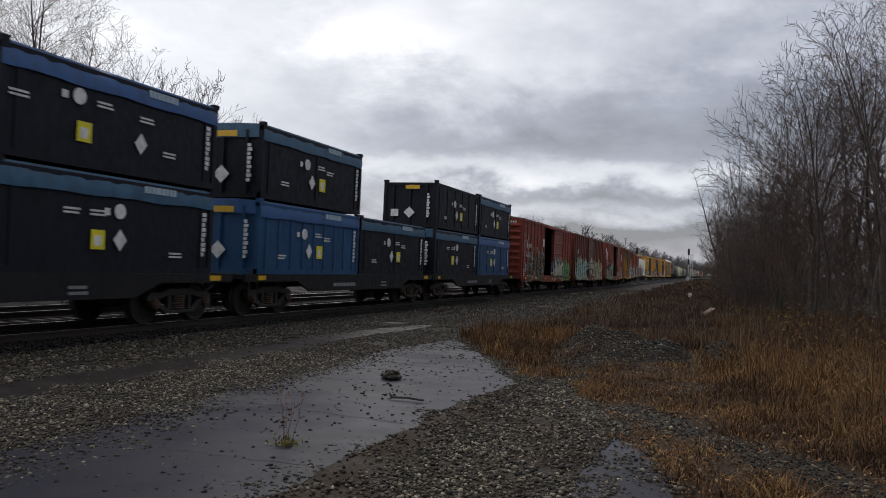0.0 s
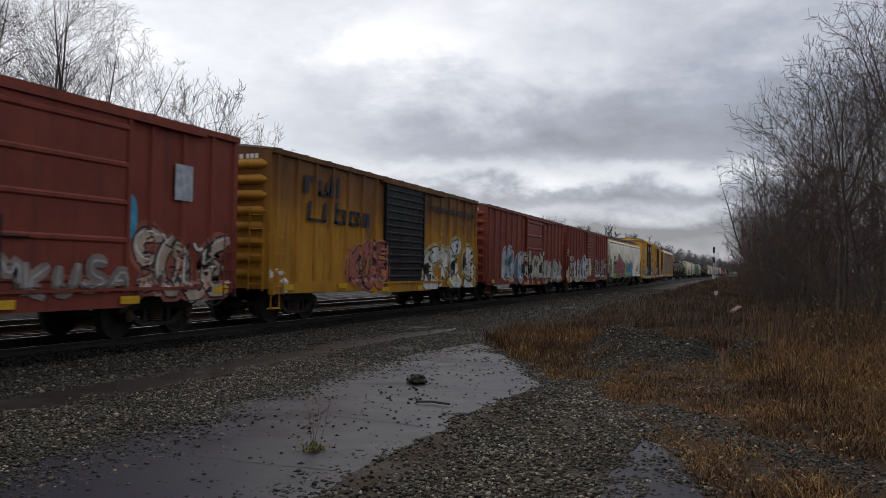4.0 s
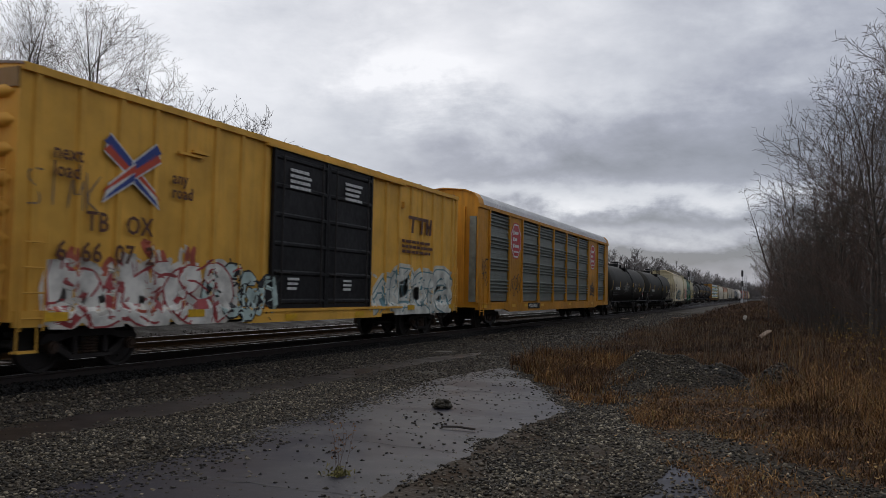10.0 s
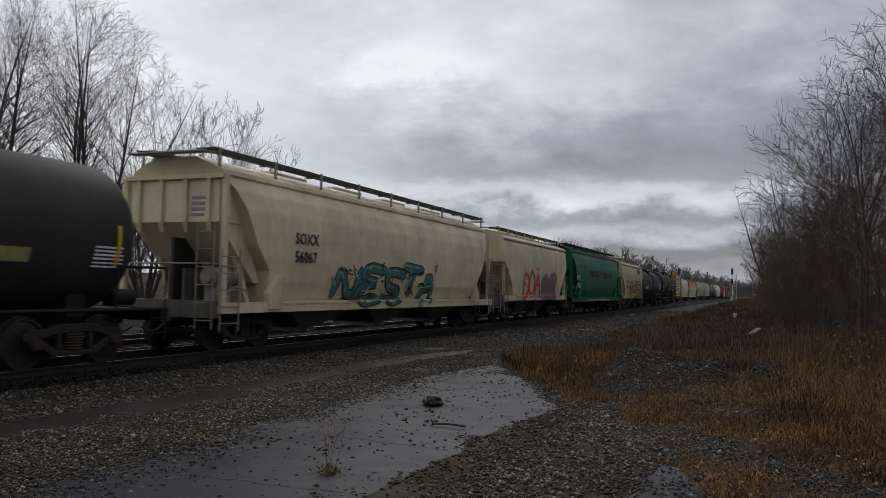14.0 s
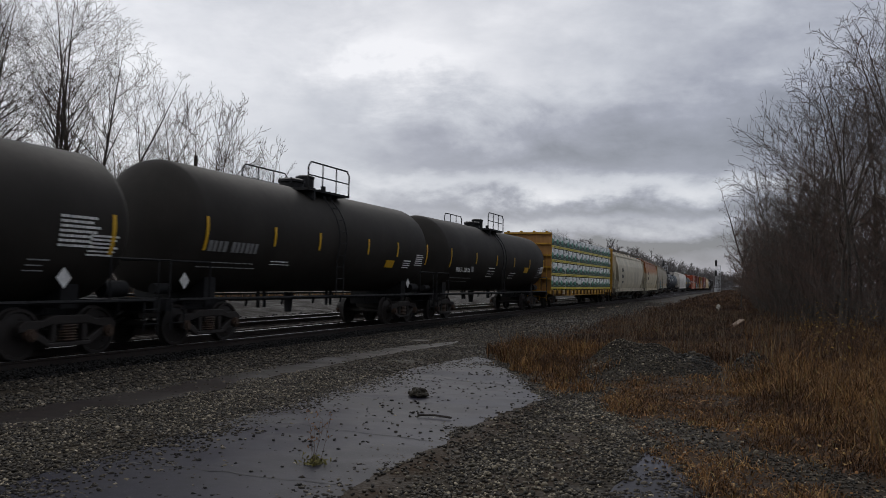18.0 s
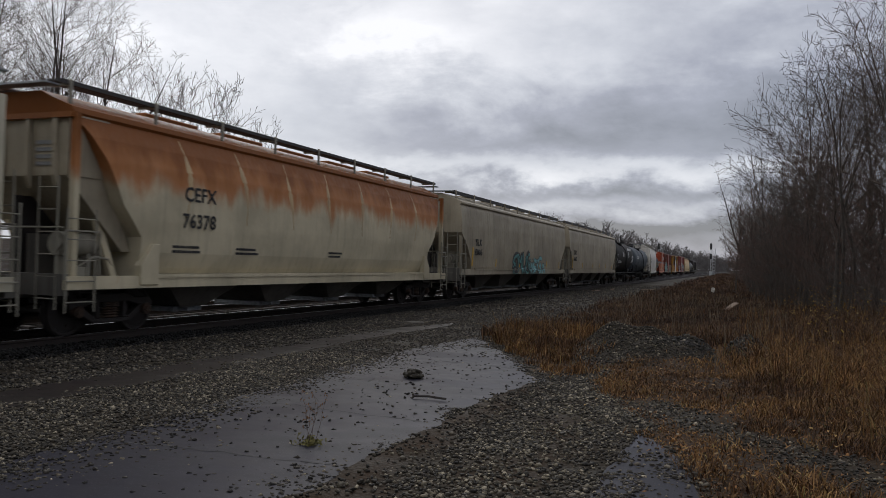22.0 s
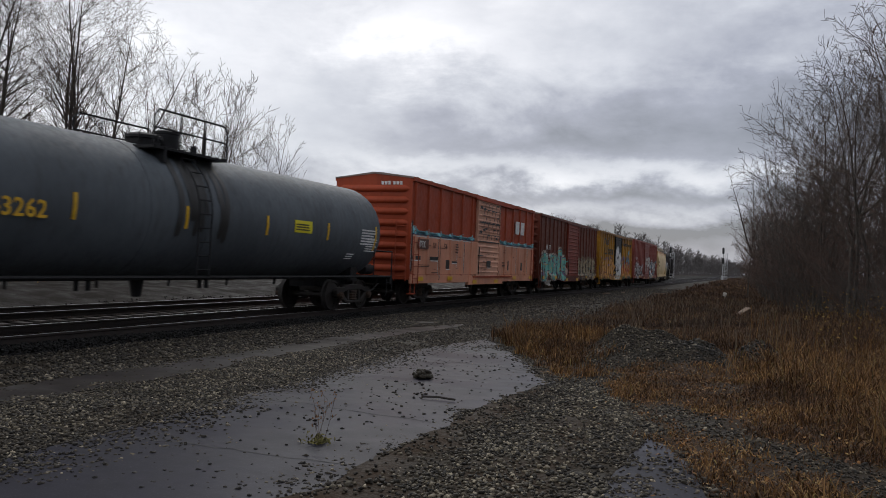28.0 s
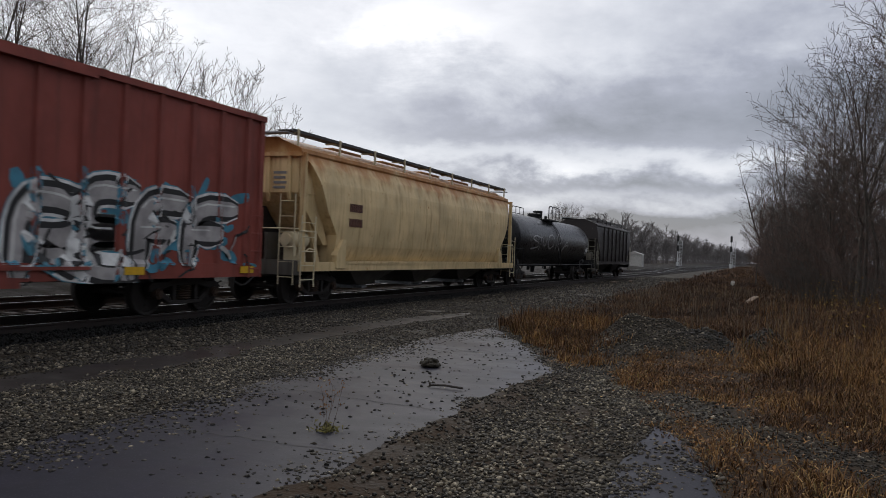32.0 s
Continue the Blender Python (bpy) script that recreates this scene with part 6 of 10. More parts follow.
            bm = bmesh.new()
            for k in range(4):
                box(bm, *sorted((d * 0.50, d * (0.92 - 0.05 * (k % 2)))), *sorted((y + d * 0.335, y + d * 0.332 - d * 0.006)), top - 0.98 - 0.13 * k, top - 0.91 - 0.13 * k)
            part("end_stencil", bm, GREY_PRINT, w)
            for s in (1, -1):
                bm = bmesh.new()
                slab(bm, [(y + d * 1.92, sill - 0.16), (y + d * 2.42, sill - 0.16), (y + d * 2.42, sill + 0.66), (y + d * 2.25, sill + 0.66), (y + d * 1.92, sill + 0.22)][::d], "x", *sorted((s * 1.40, s * 1.60)))
                part("sill_bracket", bm, paint, e, bevel=0.012)
        bm = bmesh.new()
        for s in (1, -1):
            slab(bm, [(s * 0.16, y + d * 0.5), (s * 0.24, y + d * 0.5), (s * 0.24, y + d * 2.6), (s * 0.16, y + d * 2.6)], "z", 1.0, 1.9)
        part("bolster_web", bm, lower_paint, e)
        bm = bmesh.new()
        slab(bm, [(y + d * 0.34, 1.0), (y + d * 2.3, 1.0), (y + d * 2.1, 1.5), (y + d * 0.9, 2.6), (y + d * 0.34, 2.6)][::d], "x", -0.04, 0.04)
        part("shear_plate", bm, IRON, e, "dark plate under the slope sheet")
        ladder(e, 1.60, y + d * 0.06 if d > 0 else y - (0.50 if style != "round" else 0.72), 0.5, 2.55 if style != "round" else 2.35, 0.44 if style != "round" else 0.66, ladder_paint, 5)
        ladder(e, 0.95, y + d * 0.03, 0.55, 2.9, 0.45, ladder_paint, 6, "x")
        bm = bmesh.new()
        path(bm, [(1.52, y + d * 0.1, 1.08), (1.52, y + d * 0.1, 1.95), (1.52, y + d * 0.9, 1.95), (1.52, y + d * 0.9, 1.08)], 0.02)
        path(bm, [(-1.5, y + d * 0.06, 2.0), (1.5, y + d * 0.06, 2.0)], 0.02)
        part("handrail", bm, ladder_paint, e)
    bm = bmesh.new()
    bar(bm, (0.85, 0.55, 1.72), (0.85, 1.30, 1.72), 0.23, 14)
    bar(bm, (0.85, 0.47, 1.72), (0.85, 0.55, 1.72), 0.15, 12)
    bar(bm, (0.85, 1.30, 1.72), (0.85, 1.38, 1.72), 0.15, 12)
    for q in (0.70, 1.15):
        box(bm, 0.68, 1.02, q - 0.04, q + 0.04, 1.03, 1.55)
    box(bm, 0.95, 1.25, 0.62, 0.85, 1.05, 1.30)
    path(bm, [(1.1, 0.7, 1.25), (1.2, 1.1, 1.5), (1.15, 1.5, 1.45), (1.1, 1.8, 1.1)], 0.022)
    part("brake_reservoir", bm, ladder_paint, car, smooth=40)
    # hopper bays with outlets
    a, b = (2.75, length - 2.75) if style == "round" else (2.6, length - 2.6)
    step = (b - a) / bays
    for i in range(bays):
        y0, y1 = a + step * i + 0.06, a + step * (i + 1) - 0.06
        m = (y0 + y1) / 2
        bm = bmesh.new()
        loft(bm, [[(1.38, y0, sill), (1.38, y1, sill), (-1.38, y1, sill), (-1.38, y0, sill)], [(0.85, m - 0.42, 0.42), (0.85, m + 0.42, 0.42), (-0.85, m + 0.42, 0.42), (-0.85, m - 0.42, 0.42)]])
        h = part("hopper_bay", bm, lower_paint, car)
        bm = bmesh.new()
        box(bm, -0.72, 0.72, m - 0.48, m + 0.48, 0.30, 0.41)
        bar(bm, (0.72, m - 0.3, 0.36), (0.98, m - 0.3, 0.36), 0.04, 6)
        part("outlet_gate", bm, GALV, h)
    # roof: walkways on brackets, and hatches
    for s in (1, -1):
        bm = bmesh.new()
        zr = top + (raised or (0.15 if style == "round" else 0.07))
        for u in (0.62, 0.74, 0.86, 0.98):
            box(bm, *sorted((s * u, s * (u + 0.085))), 0.25, length - 0.25, zr, zr + 0.03)
        box(bm, *sorted((s * 1.055, s * 1.09)), 0.25, length - 0.25, zr - (0.03 if style == "round" else 0.10), zr + 0.05)
        rb = part("running_board", bm, BOARD, car)
        bm = bmesh.new()
        box(bm, *sorted((s * 0.62, s * 1.10)), -0.025, 0.025, zr - 0.05, zr - 0.005)
        box(bm, *sorted((s * 1.085, s * 1.125)), -0.035, 0.035, top - 0.26, zr + 0.07)
        km = mesh_of(bm, "board_bracket", ladder_paint if style == "round" else paint)
        for i in range(9):
            hang("board_bracket", km, rb, pose(0, 0.5 + (length - 1.0) * i / 8, 0))
    for y in (0.10, length - 0.10):
        bm = bmesh.new()
        box(bm, -1.1, 1.1, y - 0.16, y + 0.16, top + 0.05, top + 0.08)
        part("end_running_board", bm, GALV, car)
    for i in range(bays + 1):
        y = a + (b - a) * (i + 0.5) / (bays + 1)
        bm = bmesh.new()
        box(bm, -0.42, 0.42, y - 0.9, y + 0.9, top - 0.02, top + 0.14)
        part("roof_hatch", bm, paint, car, bevel=0.02)
    on_wheels(car, (0, length), (1.75, length - 1.75), length)
    return car, (lambda y, z: W(z) + 0.004 if z > sill + 0.05 else 1.59), (I(sill) + 0.03, length - I(sill) - 0.03, sill - 0.2, top - 0.5), W


# ---- tank cars ----
def tank_car(name, label, length, paint, radius=1.45, middle=2.40, marks=YELLOW_TAPE, rail_paint=None, ladder_y=None, dome=True, jacket_bands=(), n_marks=6, spots=None):
    car = thing(name, label, "tank car", "cars of the freight train")
    rail_paint = rail_paint or BLACK_PAINT
    a, b, k = 0.55, length - 0.55, 36
    bm = bmesh.new()
    prof = [(a + 0.62 * (1 - math.cos(t)), radius * math.sin(t)) for t in [math.pi / 2 * i / 8 for i in range(9)]]
    prof = [(y, max(r, 0.02)) for y, r in prof]
    full = prof + [(a + 0.62 + (b - a - 1.24) * i / 8, radius) for i in range(1, 8)] + [(a + b - y, r) for y, r in prof[::-1]]
    loft(bm, [[(r * math.cos(2 * math.pi * i / k), y, middle + r * math.sin(2 * math.pi * i / k)) for i in range(k)] for y, r in full])
    part("tank", bm, paint, car, smooth=50)
    fit = lambda z: math.sqrt(max(radius ** 2 - (z - middle) ** 2, 0.05)) + 0.006
    for y in (0.0, length):
        d = 1 if y == 0 else -1
        bm = bmesh.new()
        box(bm, -0.24, 0.24, *sorted((y, y + d * 3.6)), 0.70, 1.02)
        box(bm, -1.42, 1.42, *sorted((y + d * 0.02, y + d * 0.20)), 0.80, 1.06)
        box(bm, -1.40, 1.40, *sorted((y + d * 0.2, y + d * 1.0)), 1.0, 1.04)
        e = part("end_sill", bm, rail_paint, car)
        bm = bmesh.new()
        loft(bm, [[(1.0 * q, y + d * u, z) for q, z in ((1, 0.9), (1, middle - radius * 0.75), (0, middle - radius + 0.05), (-1, middle - radius * 0.75), (-1, 0.9))] for u in (1.75, 2.15)])
        part("saddle", bm, rail_paint, e)
        bm = bmesh.new()
        path(bm, [(1.42, y + d * 0.1, 1.0), (1.42, y + d * 0.1, 1.85), (-1.42, y + d * 0.1, 1.85), (-1.42, y + d * 0.1, 1.0)], 0.022)
        path(bm, [(1.42, y + d * 0.1, 1.85), (1.42, y + d * 1.4, 1.85), (1.42, y + d * 1.4, 1.05)], 0.022)
        part("end_handrail", bm, rail_paint, e)
        ladder(e, 1.46, y + d * 0.12 if d > 0 else y - 0.52, 0.42, 1.0, 0.4, rail_paint, 2)
    bm = bmesh.new()
    bar(bm, (0.75, length - 0.95, 1.25), (0.75, length - 0.35, 1.25), 0.17, 10)
    part("brake_reservoir", bm, rail_paint, car, smooth=40)
    bm = bmesh.new()
    bar(bm, (0.75, 0.35, 1.25), (0.75, 0.8, 1.25), 0.12, 10)
    part("brake_cylinder", bm, rail_paint, car, smooth=40)
    for s in (1, -1):
        bm = bmesh.new()
        bar(bm, (s * 1.48, 0.3, 1.04), (s * 1.48, length - 0.3, 1.04), 0.035, 6)
        for i in range(9):
            y = 1.2 + (length - 2.4) * i / 8
            bar(bm, (s * 1.46, y, 1.02), (s * 1.40, y + 0.05, 0.86), 0.03, 5)
        part("side_rail", bm, rail_paint, car)
    bm = bmesh.new()
    mid = ladder_y or length * 0.52
    bar(bm, (0, mid - 0.3, middle - radius - 0.02), (0, mid - 0.3, 0.55), 0.16, 10, 0.10)
    for q in (-2.2, -1.9, 1.5, 1.75):
        bar(bm, (0.25, mid + q, 1.2), (0.25, mid + q, 0.72), 0.05, 6)
    bar(bm, (0.35, 3.6, 0.95), (0.35, length - 3.6, 0.95), 0.03, 6)
    part("outlet_valve", bm, rail_paint, car)
    # top works: a grated platform, bent-pipe hand rails, the manway and its valves
    topz = middle + radius
    deck_paint = GALV if rail_paint is not BLACK_PAINT else rail_paint
    for sx in (-1, 1):
        bm = bmesh.new()
        box(bm, *sorted((sx * 0.55, sx * 1.12)), mid - 1.2, mid + 1.2, topz - 0.17, topz - 0.13)
        pf = part("platform", bm, deck_paint, car)
        km = bmesh.new()
        box(km, *sorted((sx * 0.53, sx * 1.14)), -0.03, 0.03, topz - 0.13, topz - 0.10)
        km = mesh_of(km, "grating_bar", deck_paint)
        for q in np.linspace(-1.15, 1.15, 9):
            hang("grating_bar", km, pf, pose(0, mid + q, 0))
        bm = bmesh.new()
        box(bm, *sorted((sx * 0.5, sx * 1.12)), mid - 0.9, mid - 0.82, topz - 0.42, topz - 0.17)
        part("platform_bracket", bm, rail_paint, pf)
        bm = bmesh.new()
        path(bm, [(sx * 1.1, mid - 1.2, topz - 0.15), (sx * 1.1, mid - 1.2, topz + 0.50), (sx * 1.1, mid - 1.06, topz + 0.64), (sx * 1.1, mid + 1.06, topz + 0.64), (sx * 1.1, mid + 1.2, topz + 0.50), (sx * 1.1, mid + 1.2, topz - 0.15)], 0.024)
        hoop = part("platform_railing", bm, rail_paint, car, smooth=60)
        bm = bmesh.new()
        bar(bm, (sx * 1.1, mid - 1.2, topz + 0.26), (sx * 1.1, mid + 1.2, topz + 0.26), 0.02, 5)
        part("mid_rail", bm, rail_paint, hoop)
        for q in (-0.4, 0.4):
            bm = bmesh.new()
            bar(bm, (sx * 1.1, mid + q, topz - 0.15), (sx * 1.1, mid + q, topz + 0.64), 0.02, 5)
            part("railing_post", bm, rail_paint, hoop)
    bm = bmesh.new()
    loft(bm, [[(rr * math.cos(2 * math.pi * i / 16), mid - 0.3 + rr * math.sin(2 * math.pi * i / 16), topz + z) for i in range(16)] for rr, z in ((0.36, -0.3), (0.36, 0.14), (0.40, 0.16), (0.40, 0.22), (0.30, 0.27), (0.05, 0.29))])
    md = part("manway_dome", bm, rail_paint, car, smooth=40)
    bm = bmesh.new()
    loft(bm, [[(rr * math.cos(2 * math.pi * i / 14), mid + 0.45 + rr * math.sin(2 * math.pi * i / 14), topz + z) for i in range(14)] for rr, z in ((0.27, -0.3), (0.27, 0.36), (0.29, 0.37), (0.29, 0.42), (0.20, 0.46))])
    part("valve_housing", bm, rail_paint, car, smooth=40)
    for q in range(6):
        bm = bmesh.new()
        a = 2 * math.pi * q / 6
        bar(bm, (0.39 * math.cos(a), mid - 0.3 + 0.39 * math.sin(a), topz + 0.10), (0.39 * math.cos(a), mid - 0.3 + 0.39 * math.sin(a), topz + 0.27), 0.025, 6)
        part("eye_bolt", bm, rail_paint, md)
    bm = bmesh.new()
    bar(bm, (0.35, mid + 0.95, topz - 0.25), (0.35, mid + 0.95, topz + 0.18), 0.08, 10)
    part("relief_valve", bm, rail_paint, car)
    bm = bmesh.new()
    zs = [1.05 + (topz - 0.1 - 1.05) * i / 12 for i in range(13)]
    stand = lambda z: (max(fit(z), 0.9) if z > middle else max(fit(z), 1.44)) + 0.09
    for u in (-0.21, 0.21):
        path(bm, [(stand(z), mid + u, z) for z in zs], 0.02)
    for z in np.linspace(1.2, topz - 0.25, 9):
        bar(bm, (stand(z), mid - 0.21, z), (stand(z), mid + 0.21, z), 0.016, 5)
    part("ladder", bm, rail_paint, car)
    for q in jacket_bands:
        bm = bmesh.new()
        loft(bm, [[((radius + 0.008) * math.cos(2 * math.pi * i / k), y, middle + (radius + 0.008) * math.sin(2 * math.pi * i / k)) for i in range(k)] for y in (q - 0.05, q + 0.05)])
        part("jacket_band", bm, paint, car, smooth=50)
    if marks is not None:
        spots = spots or [1.45 + (length - 2.9) * i / (n_marks - 1) for i in range(n_marks)]
        n_marks = len(spots)
        for i, y in enumerate(spots):
            sticker(car, 0, y, middle - 0.34 if 0 < i < n_marks - 1 else middle - 0.55, 0.085, 0.48 if 0 < i < n_marks - 1 else 0.75, marks, fit=fit)
    bars(car, 0, length - 1.95, middle - 0.60, 0.7, 0.42, 6, seed=int(length * 7), fit=fit)
    on_wheels(car, (0, length), (1.95, length - 1.95), length)
    return car, (lambda y, z: fit(z)), (1.0, length - 1.0, middle - 1.2, middle + 1.2), fit


# ---- the tall enclosed car carrier ----
def auto_rack(length):
    car = thing("auto_rack", "yellow enclosed car carrier with grey louvred sides and white roof", "auto rack", "cars of the freight train")
    X, eave = 1.52, 5.10
    bm = bmesh.new()
    box(bm, -1.45, 1.45, 0.1, length - 0.1, 0.92, 1.06)
    for s in (-1, 1):
        slab(bm, [(0.1, 0.82), (3.5, 0.82), (4.3, 0.70), (length - 4.3, 0.70), (length - 3.5, 0.82), (length - 0.1, 0.82), (length - 0.1, 1.12), (0.1, 1.12)], "x", *sorted((s * 1.44, s * 1.56)))
    part("underframe", bm, RACK_YELLOW, car)
    for s in (1, -1):
        spans = [(0.0, 1.35), (4.03, 5.96), (20.06, 22.85), (25.25, length)]
        for a, b in spans:
            bm = bmesh.new()
            box(bm, *sorted((s * (X - 0.04), s * X)), a, b, 1.1, eave)
            part("side_sheet", bm, RACK_YELLOW, car)
        edges = [1.35, 4.03] + [5.96 + 2.82 * i for i in range(6)] + [22.85, 25.25]
        pm = bmesh.new()
        box(pm, X - 0.02, X + 0.07, -0.06, 0.06, 1.05, eave)
        slab(pm, [(-0.16, 1.05), (0.16, 1.05), (0.06, 1.6), (-0.06, 1.6)], "x", X - 0.02, X + 0.075)
        pm = mesh_of(pm, "side_post", RACK_YELLOW)
        for y in edges:
            hang("side_post", pm, car, Matrix.Translation((0, y, 0)) if s > 0 else Matrix.Translation((0, y, 0)) @ Matrix.Rotation(math.pi, 4, "Z"))
        for y0, y1 in [(1.41, 3.97)] + [(5.96 + 2.82 * i + 0.06, 5.96 + 2.82 * (i + 1) - 0.06) for i in range(5)] + [(22.91, 25.19)]:
            ring, z = [], 1.17
            for group in range(4):      # a flat sheet, then four ribs standing proud
                ring += [(X - 0.045, z), (X - 0.045, z + 0.165), (X - 0.035, z + 0.17), (X - 0.035, z + 0.19), (X - 0.045, z + 0.195), (X - 0.045, z + 0.34)]
                z += 0.34
                for rib in range(4):
                    ring += [(X - 0.06, z + 0.01), (X - 0.06, z + 0.05), (X + 0.03, z + 0.085), (X + 0.03, z + 0.12), (X - 0.045, z + 0.145)]
                    z += 0.148
            bm = bmesh.new()
            back = [(X - 0.09, ring[-1][1]), (X - 0.09, ring[0][1])]
            loft(bm, [[(s * x, y, zz) for x, zz in ring + back] for y in (y0, y1)])
            part("louvre_panel", bm, LOUVRE, car, "galvanised corrugated side panel")
        bm = bmesh.new()
        box(bm, *sorted((s * (X - 0.03), s * (X + 0.06))), 0.0, length, eave - 0.12, eave + 0.02)
        part("top_rail", bm, RACK_YELLOW, car)
        if s > 0:
            for y in (4.35, 20.75):
                o = sticker(car, X + 0.004, y + 0.70, 3.11, 1.52, 1.63, RED_SIGN, "emblem", "octagon")
                sticker(o, X + 0.009, y + 0.70, 3.16, 1.42, 1.53, WHITE_LETTER, "emblem", "octagon")
                sticker(o, X + 0.014, y + 0.70, 3.23, 1.29, 1.39, RED_SIGN, "emblem", "octagon")
                for z, w in ((4.18, 0.52), (3.88, 0.30), (3.58, 0.62)):
                    sticker(o, X + 0.020, y + 0.22, z, 0.19, 0.19, WHITE_LETTER, "emblem_block")
                    sticker(o, X + 0.020, y + 0.48, z + 0.03, w, 0.13, WHITE_LETTER, "emblem_bar")
                sticker(o, X + 0.020, y + 0.34, 3.38, 0.72, 0.07, WHITE_LETTER, "emblem_bar")
    bm = bmesh.new()
    arc = [(X + 0.02, eave), (X - 0.02, eave + 0.22), (X - 0.22, eave + 0.46), (X - 0.6, eave + 0.60), (0, eave + 0.68)]
    arc = arc + [(-x, z) for x, z in arc[-2::-1]]
    low = [(x * 0.97, z - 0.05) for x, z in arc[::-1]]
    loft(bm, [[(x, y, z) for x, z in arc + low] for y in (0.55, length - 0.55)])
    rf = part("roof", bm, WHITE_ROOF, car, "white corrugated rounded roof", smooth=35)
    sm = bmesh.new()
    loft(sm, [[(x * 1.006, q, z + (0.010 if q == 0 else 0.002)) for x, z in arc] for q in (-0.05, 0, 0.05)], False, False)
    sm = mesh_of(sm, "roof_seam", WHITE_ROOF)
    for i in range(120):
        hang("roof_seam", sm, rf, pose(0, 0.7 + (length - 1.4) * i / 119, 0))
    for y, d in ((0, 1), (length, -1)):
        bm = bmesh.new()
        outline = [(-X, 1.0), (X, 1.0), (X, eave)] + arc[1:-1] + [(-X, eave)]
        slab(bm, outline, "y", *sorted((y + d * 0.10, y + d * 0.16)))
        e = part("end_door", bm, RACK_YELLOW, car)
        bm = bmesh.new()
        loft(bm, [[(x * 1.012, y + d * u, z + 0.01) for x, z in arc + [(x * 0.97, z - 0.04) for x, z in arc[::-1]]] for u in (0.0, 0.58)])
        part("roof_cap", bm, RACK_YELLOW, e, smooth=35)
        bm = bmesh.new()
        for q in (-0.9, -0.3, 0.3, 0.9):
            box(bm, q - 0.05, q + 0.05, *sorted((y + d * 0.02, y + d * 0.10)), 1.1, eave - 0.1)
        part("door_rib", bm, RACK_YELLOW, e)
        if d > 0:
            bm = bmesh.new()
            box(bm, X - 0.34, X - 0.06, -0.02, 0.10, 1.15, 4.6)
            part("door_panel", bm, LOUVRE, e, "bare metal end door panel")
    ladder(car, X + 0.06, 0.25, 0.6, 2.3, 0.45, RACK_YELLOW, 5)
    bars(car, X + 0.005, 1.0, 2.85, 0.6, 0.12, 1, BLACK_LETTER, 3)
    sticker(car, 1.565, 7.0, 0.80, 2.0, 0.28, BLACK_PAINT, "number_board")
    word(car, "TTGX 696610", 1.576, 7.12, 0.86, 0.17)
    for y in (0.6, 4.5, 6.4, 9.3, 15, 21, 25):
        sticker(car, 1.563, y, 0.90, 0.5, 0.12, YELLOW_TAPE)
    on_wheels(car, (0, length), (3.0, length - 3.0), length)
    return car, (lambda y, z: X + 0.002), (0.0, length, 1.1, eave - 0.2), X


# ---- the centre-beam flat with wrapped lumber ----
def centre_beam(length):
    car = thing("centerbeam_flatcar", "yellow centre-beam flat car with end bulkheads", "flat car", "cars of the freight train")
    bm = bmesh.new()
    box(bm, -1.42, 1.42, 0.1, length - 0.1, 0.95, 1.08)
    box(bm, -0.3, 0.3, 0.1, length - 0.1, 0.66, 0.95)
    for s in (1, -1):
        slab(bm, [(0.05, 1.10), (0.05, 0.88), (3.6, 0.88), (4.4, 0.74), (length - 4.4, 0.74), (length - 3.6, 0.88), (length - 0.05, 0.88), (length - 0.05, 1.10)], "x", *sorted((s * 1.40, s * 1.47)))
    part("deck", bm, BEAM_YELLOW, car)
    pm = bmesh.new()
    box(pm, 1.44, 1.56, -0.09, 0.09, 0.80, 1.10)
    pm = mesh_of(pm, "stake_pocket", BEAM_DARK, bevel=0.01)
    for i in range(19):
        y = 0.6 + (length - 1.2) * i / 18
        hang("stake_pocket", pm, car, pose(0, y, 0))
        hang("stake_pocket", pm, car, Matrix.Translation((0, y, 0)) @ Matrix.Rotation(math.pi, 4, "Z"))
        if i % 2:
            sticker(car, 1.475, y + 0.35, 0.90, 0.55, 0.13, YELLOW_TAPE)
    for y, d in ((0.0, 1), (length, -1)):
        bm = bmesh.new()
        box(bm, -1.45, 1.45, *sorted((y + d * 0.28, y + d * 0.36)), 1.0, 4.56)
        bh = part("bulkhead", bm, BULKHEAD_TAN, car, "tan-stained boarded face")
        bm = bmesh.new()
        for sx in (-1.47, -0.06, 1.25):
            box(bm, sx, sx + (0.22 if abs(sx) > 1 else 0.12), *sorted((y + d * 0.29, y + d * (0.40 if abs(sx) > 1 else 0.30))), 1.0, 4.58)
        for z in (1.75, 2.45, 3.15, 3.85, 4.48):
            box(bm, -1.45, 1.45, *sorted((y + d * 0.10, y + d * 0.30)), z, z + 0.10)
        for q in (-1.2, -0.4, 0.4, 1.2):
            box(bm, q - 0.05, q + 0.05, *sorted((y + d * 0.06, y + d * 0.34)), 4.58, 4.66)
        part("bulkhead_frame", bm, BEAM_YELLOW, bh)
        ladder(bh, 0.85, y - d * 0.02, 0.5, 3.4, 0.42, BEAM_YELLOW, 8, "x")
    bm = bmesh.new()
    box(bm, -0.12, 0.12, 0.4, length - 0.4, 4.44, 4.58)
    n = 12
    for i in range(n + 1):
        y = 0.5 + (length - 1.0) * i / n
        box(bm, -0.07, 0.07, y - 0.07, y + 0.07, 1.0, 4.45)
    part("center_beam", bm, BEAM_YELLOW, car)
    bars(car, 1.478, 6.3, 0.88, 0.9, 0.18, 1, WHITE_LETTER, 3)
    word(car, "35154", 1.478, 3.46, 0.88, 0.23)
    sticker(car, 1.478, length - 4.4, 0.78, 0.40, 0.30, WHITE_LETTER, "placard")
    on_wheels(car, (0, length), (2.4, length - 2.4), length)
    return car


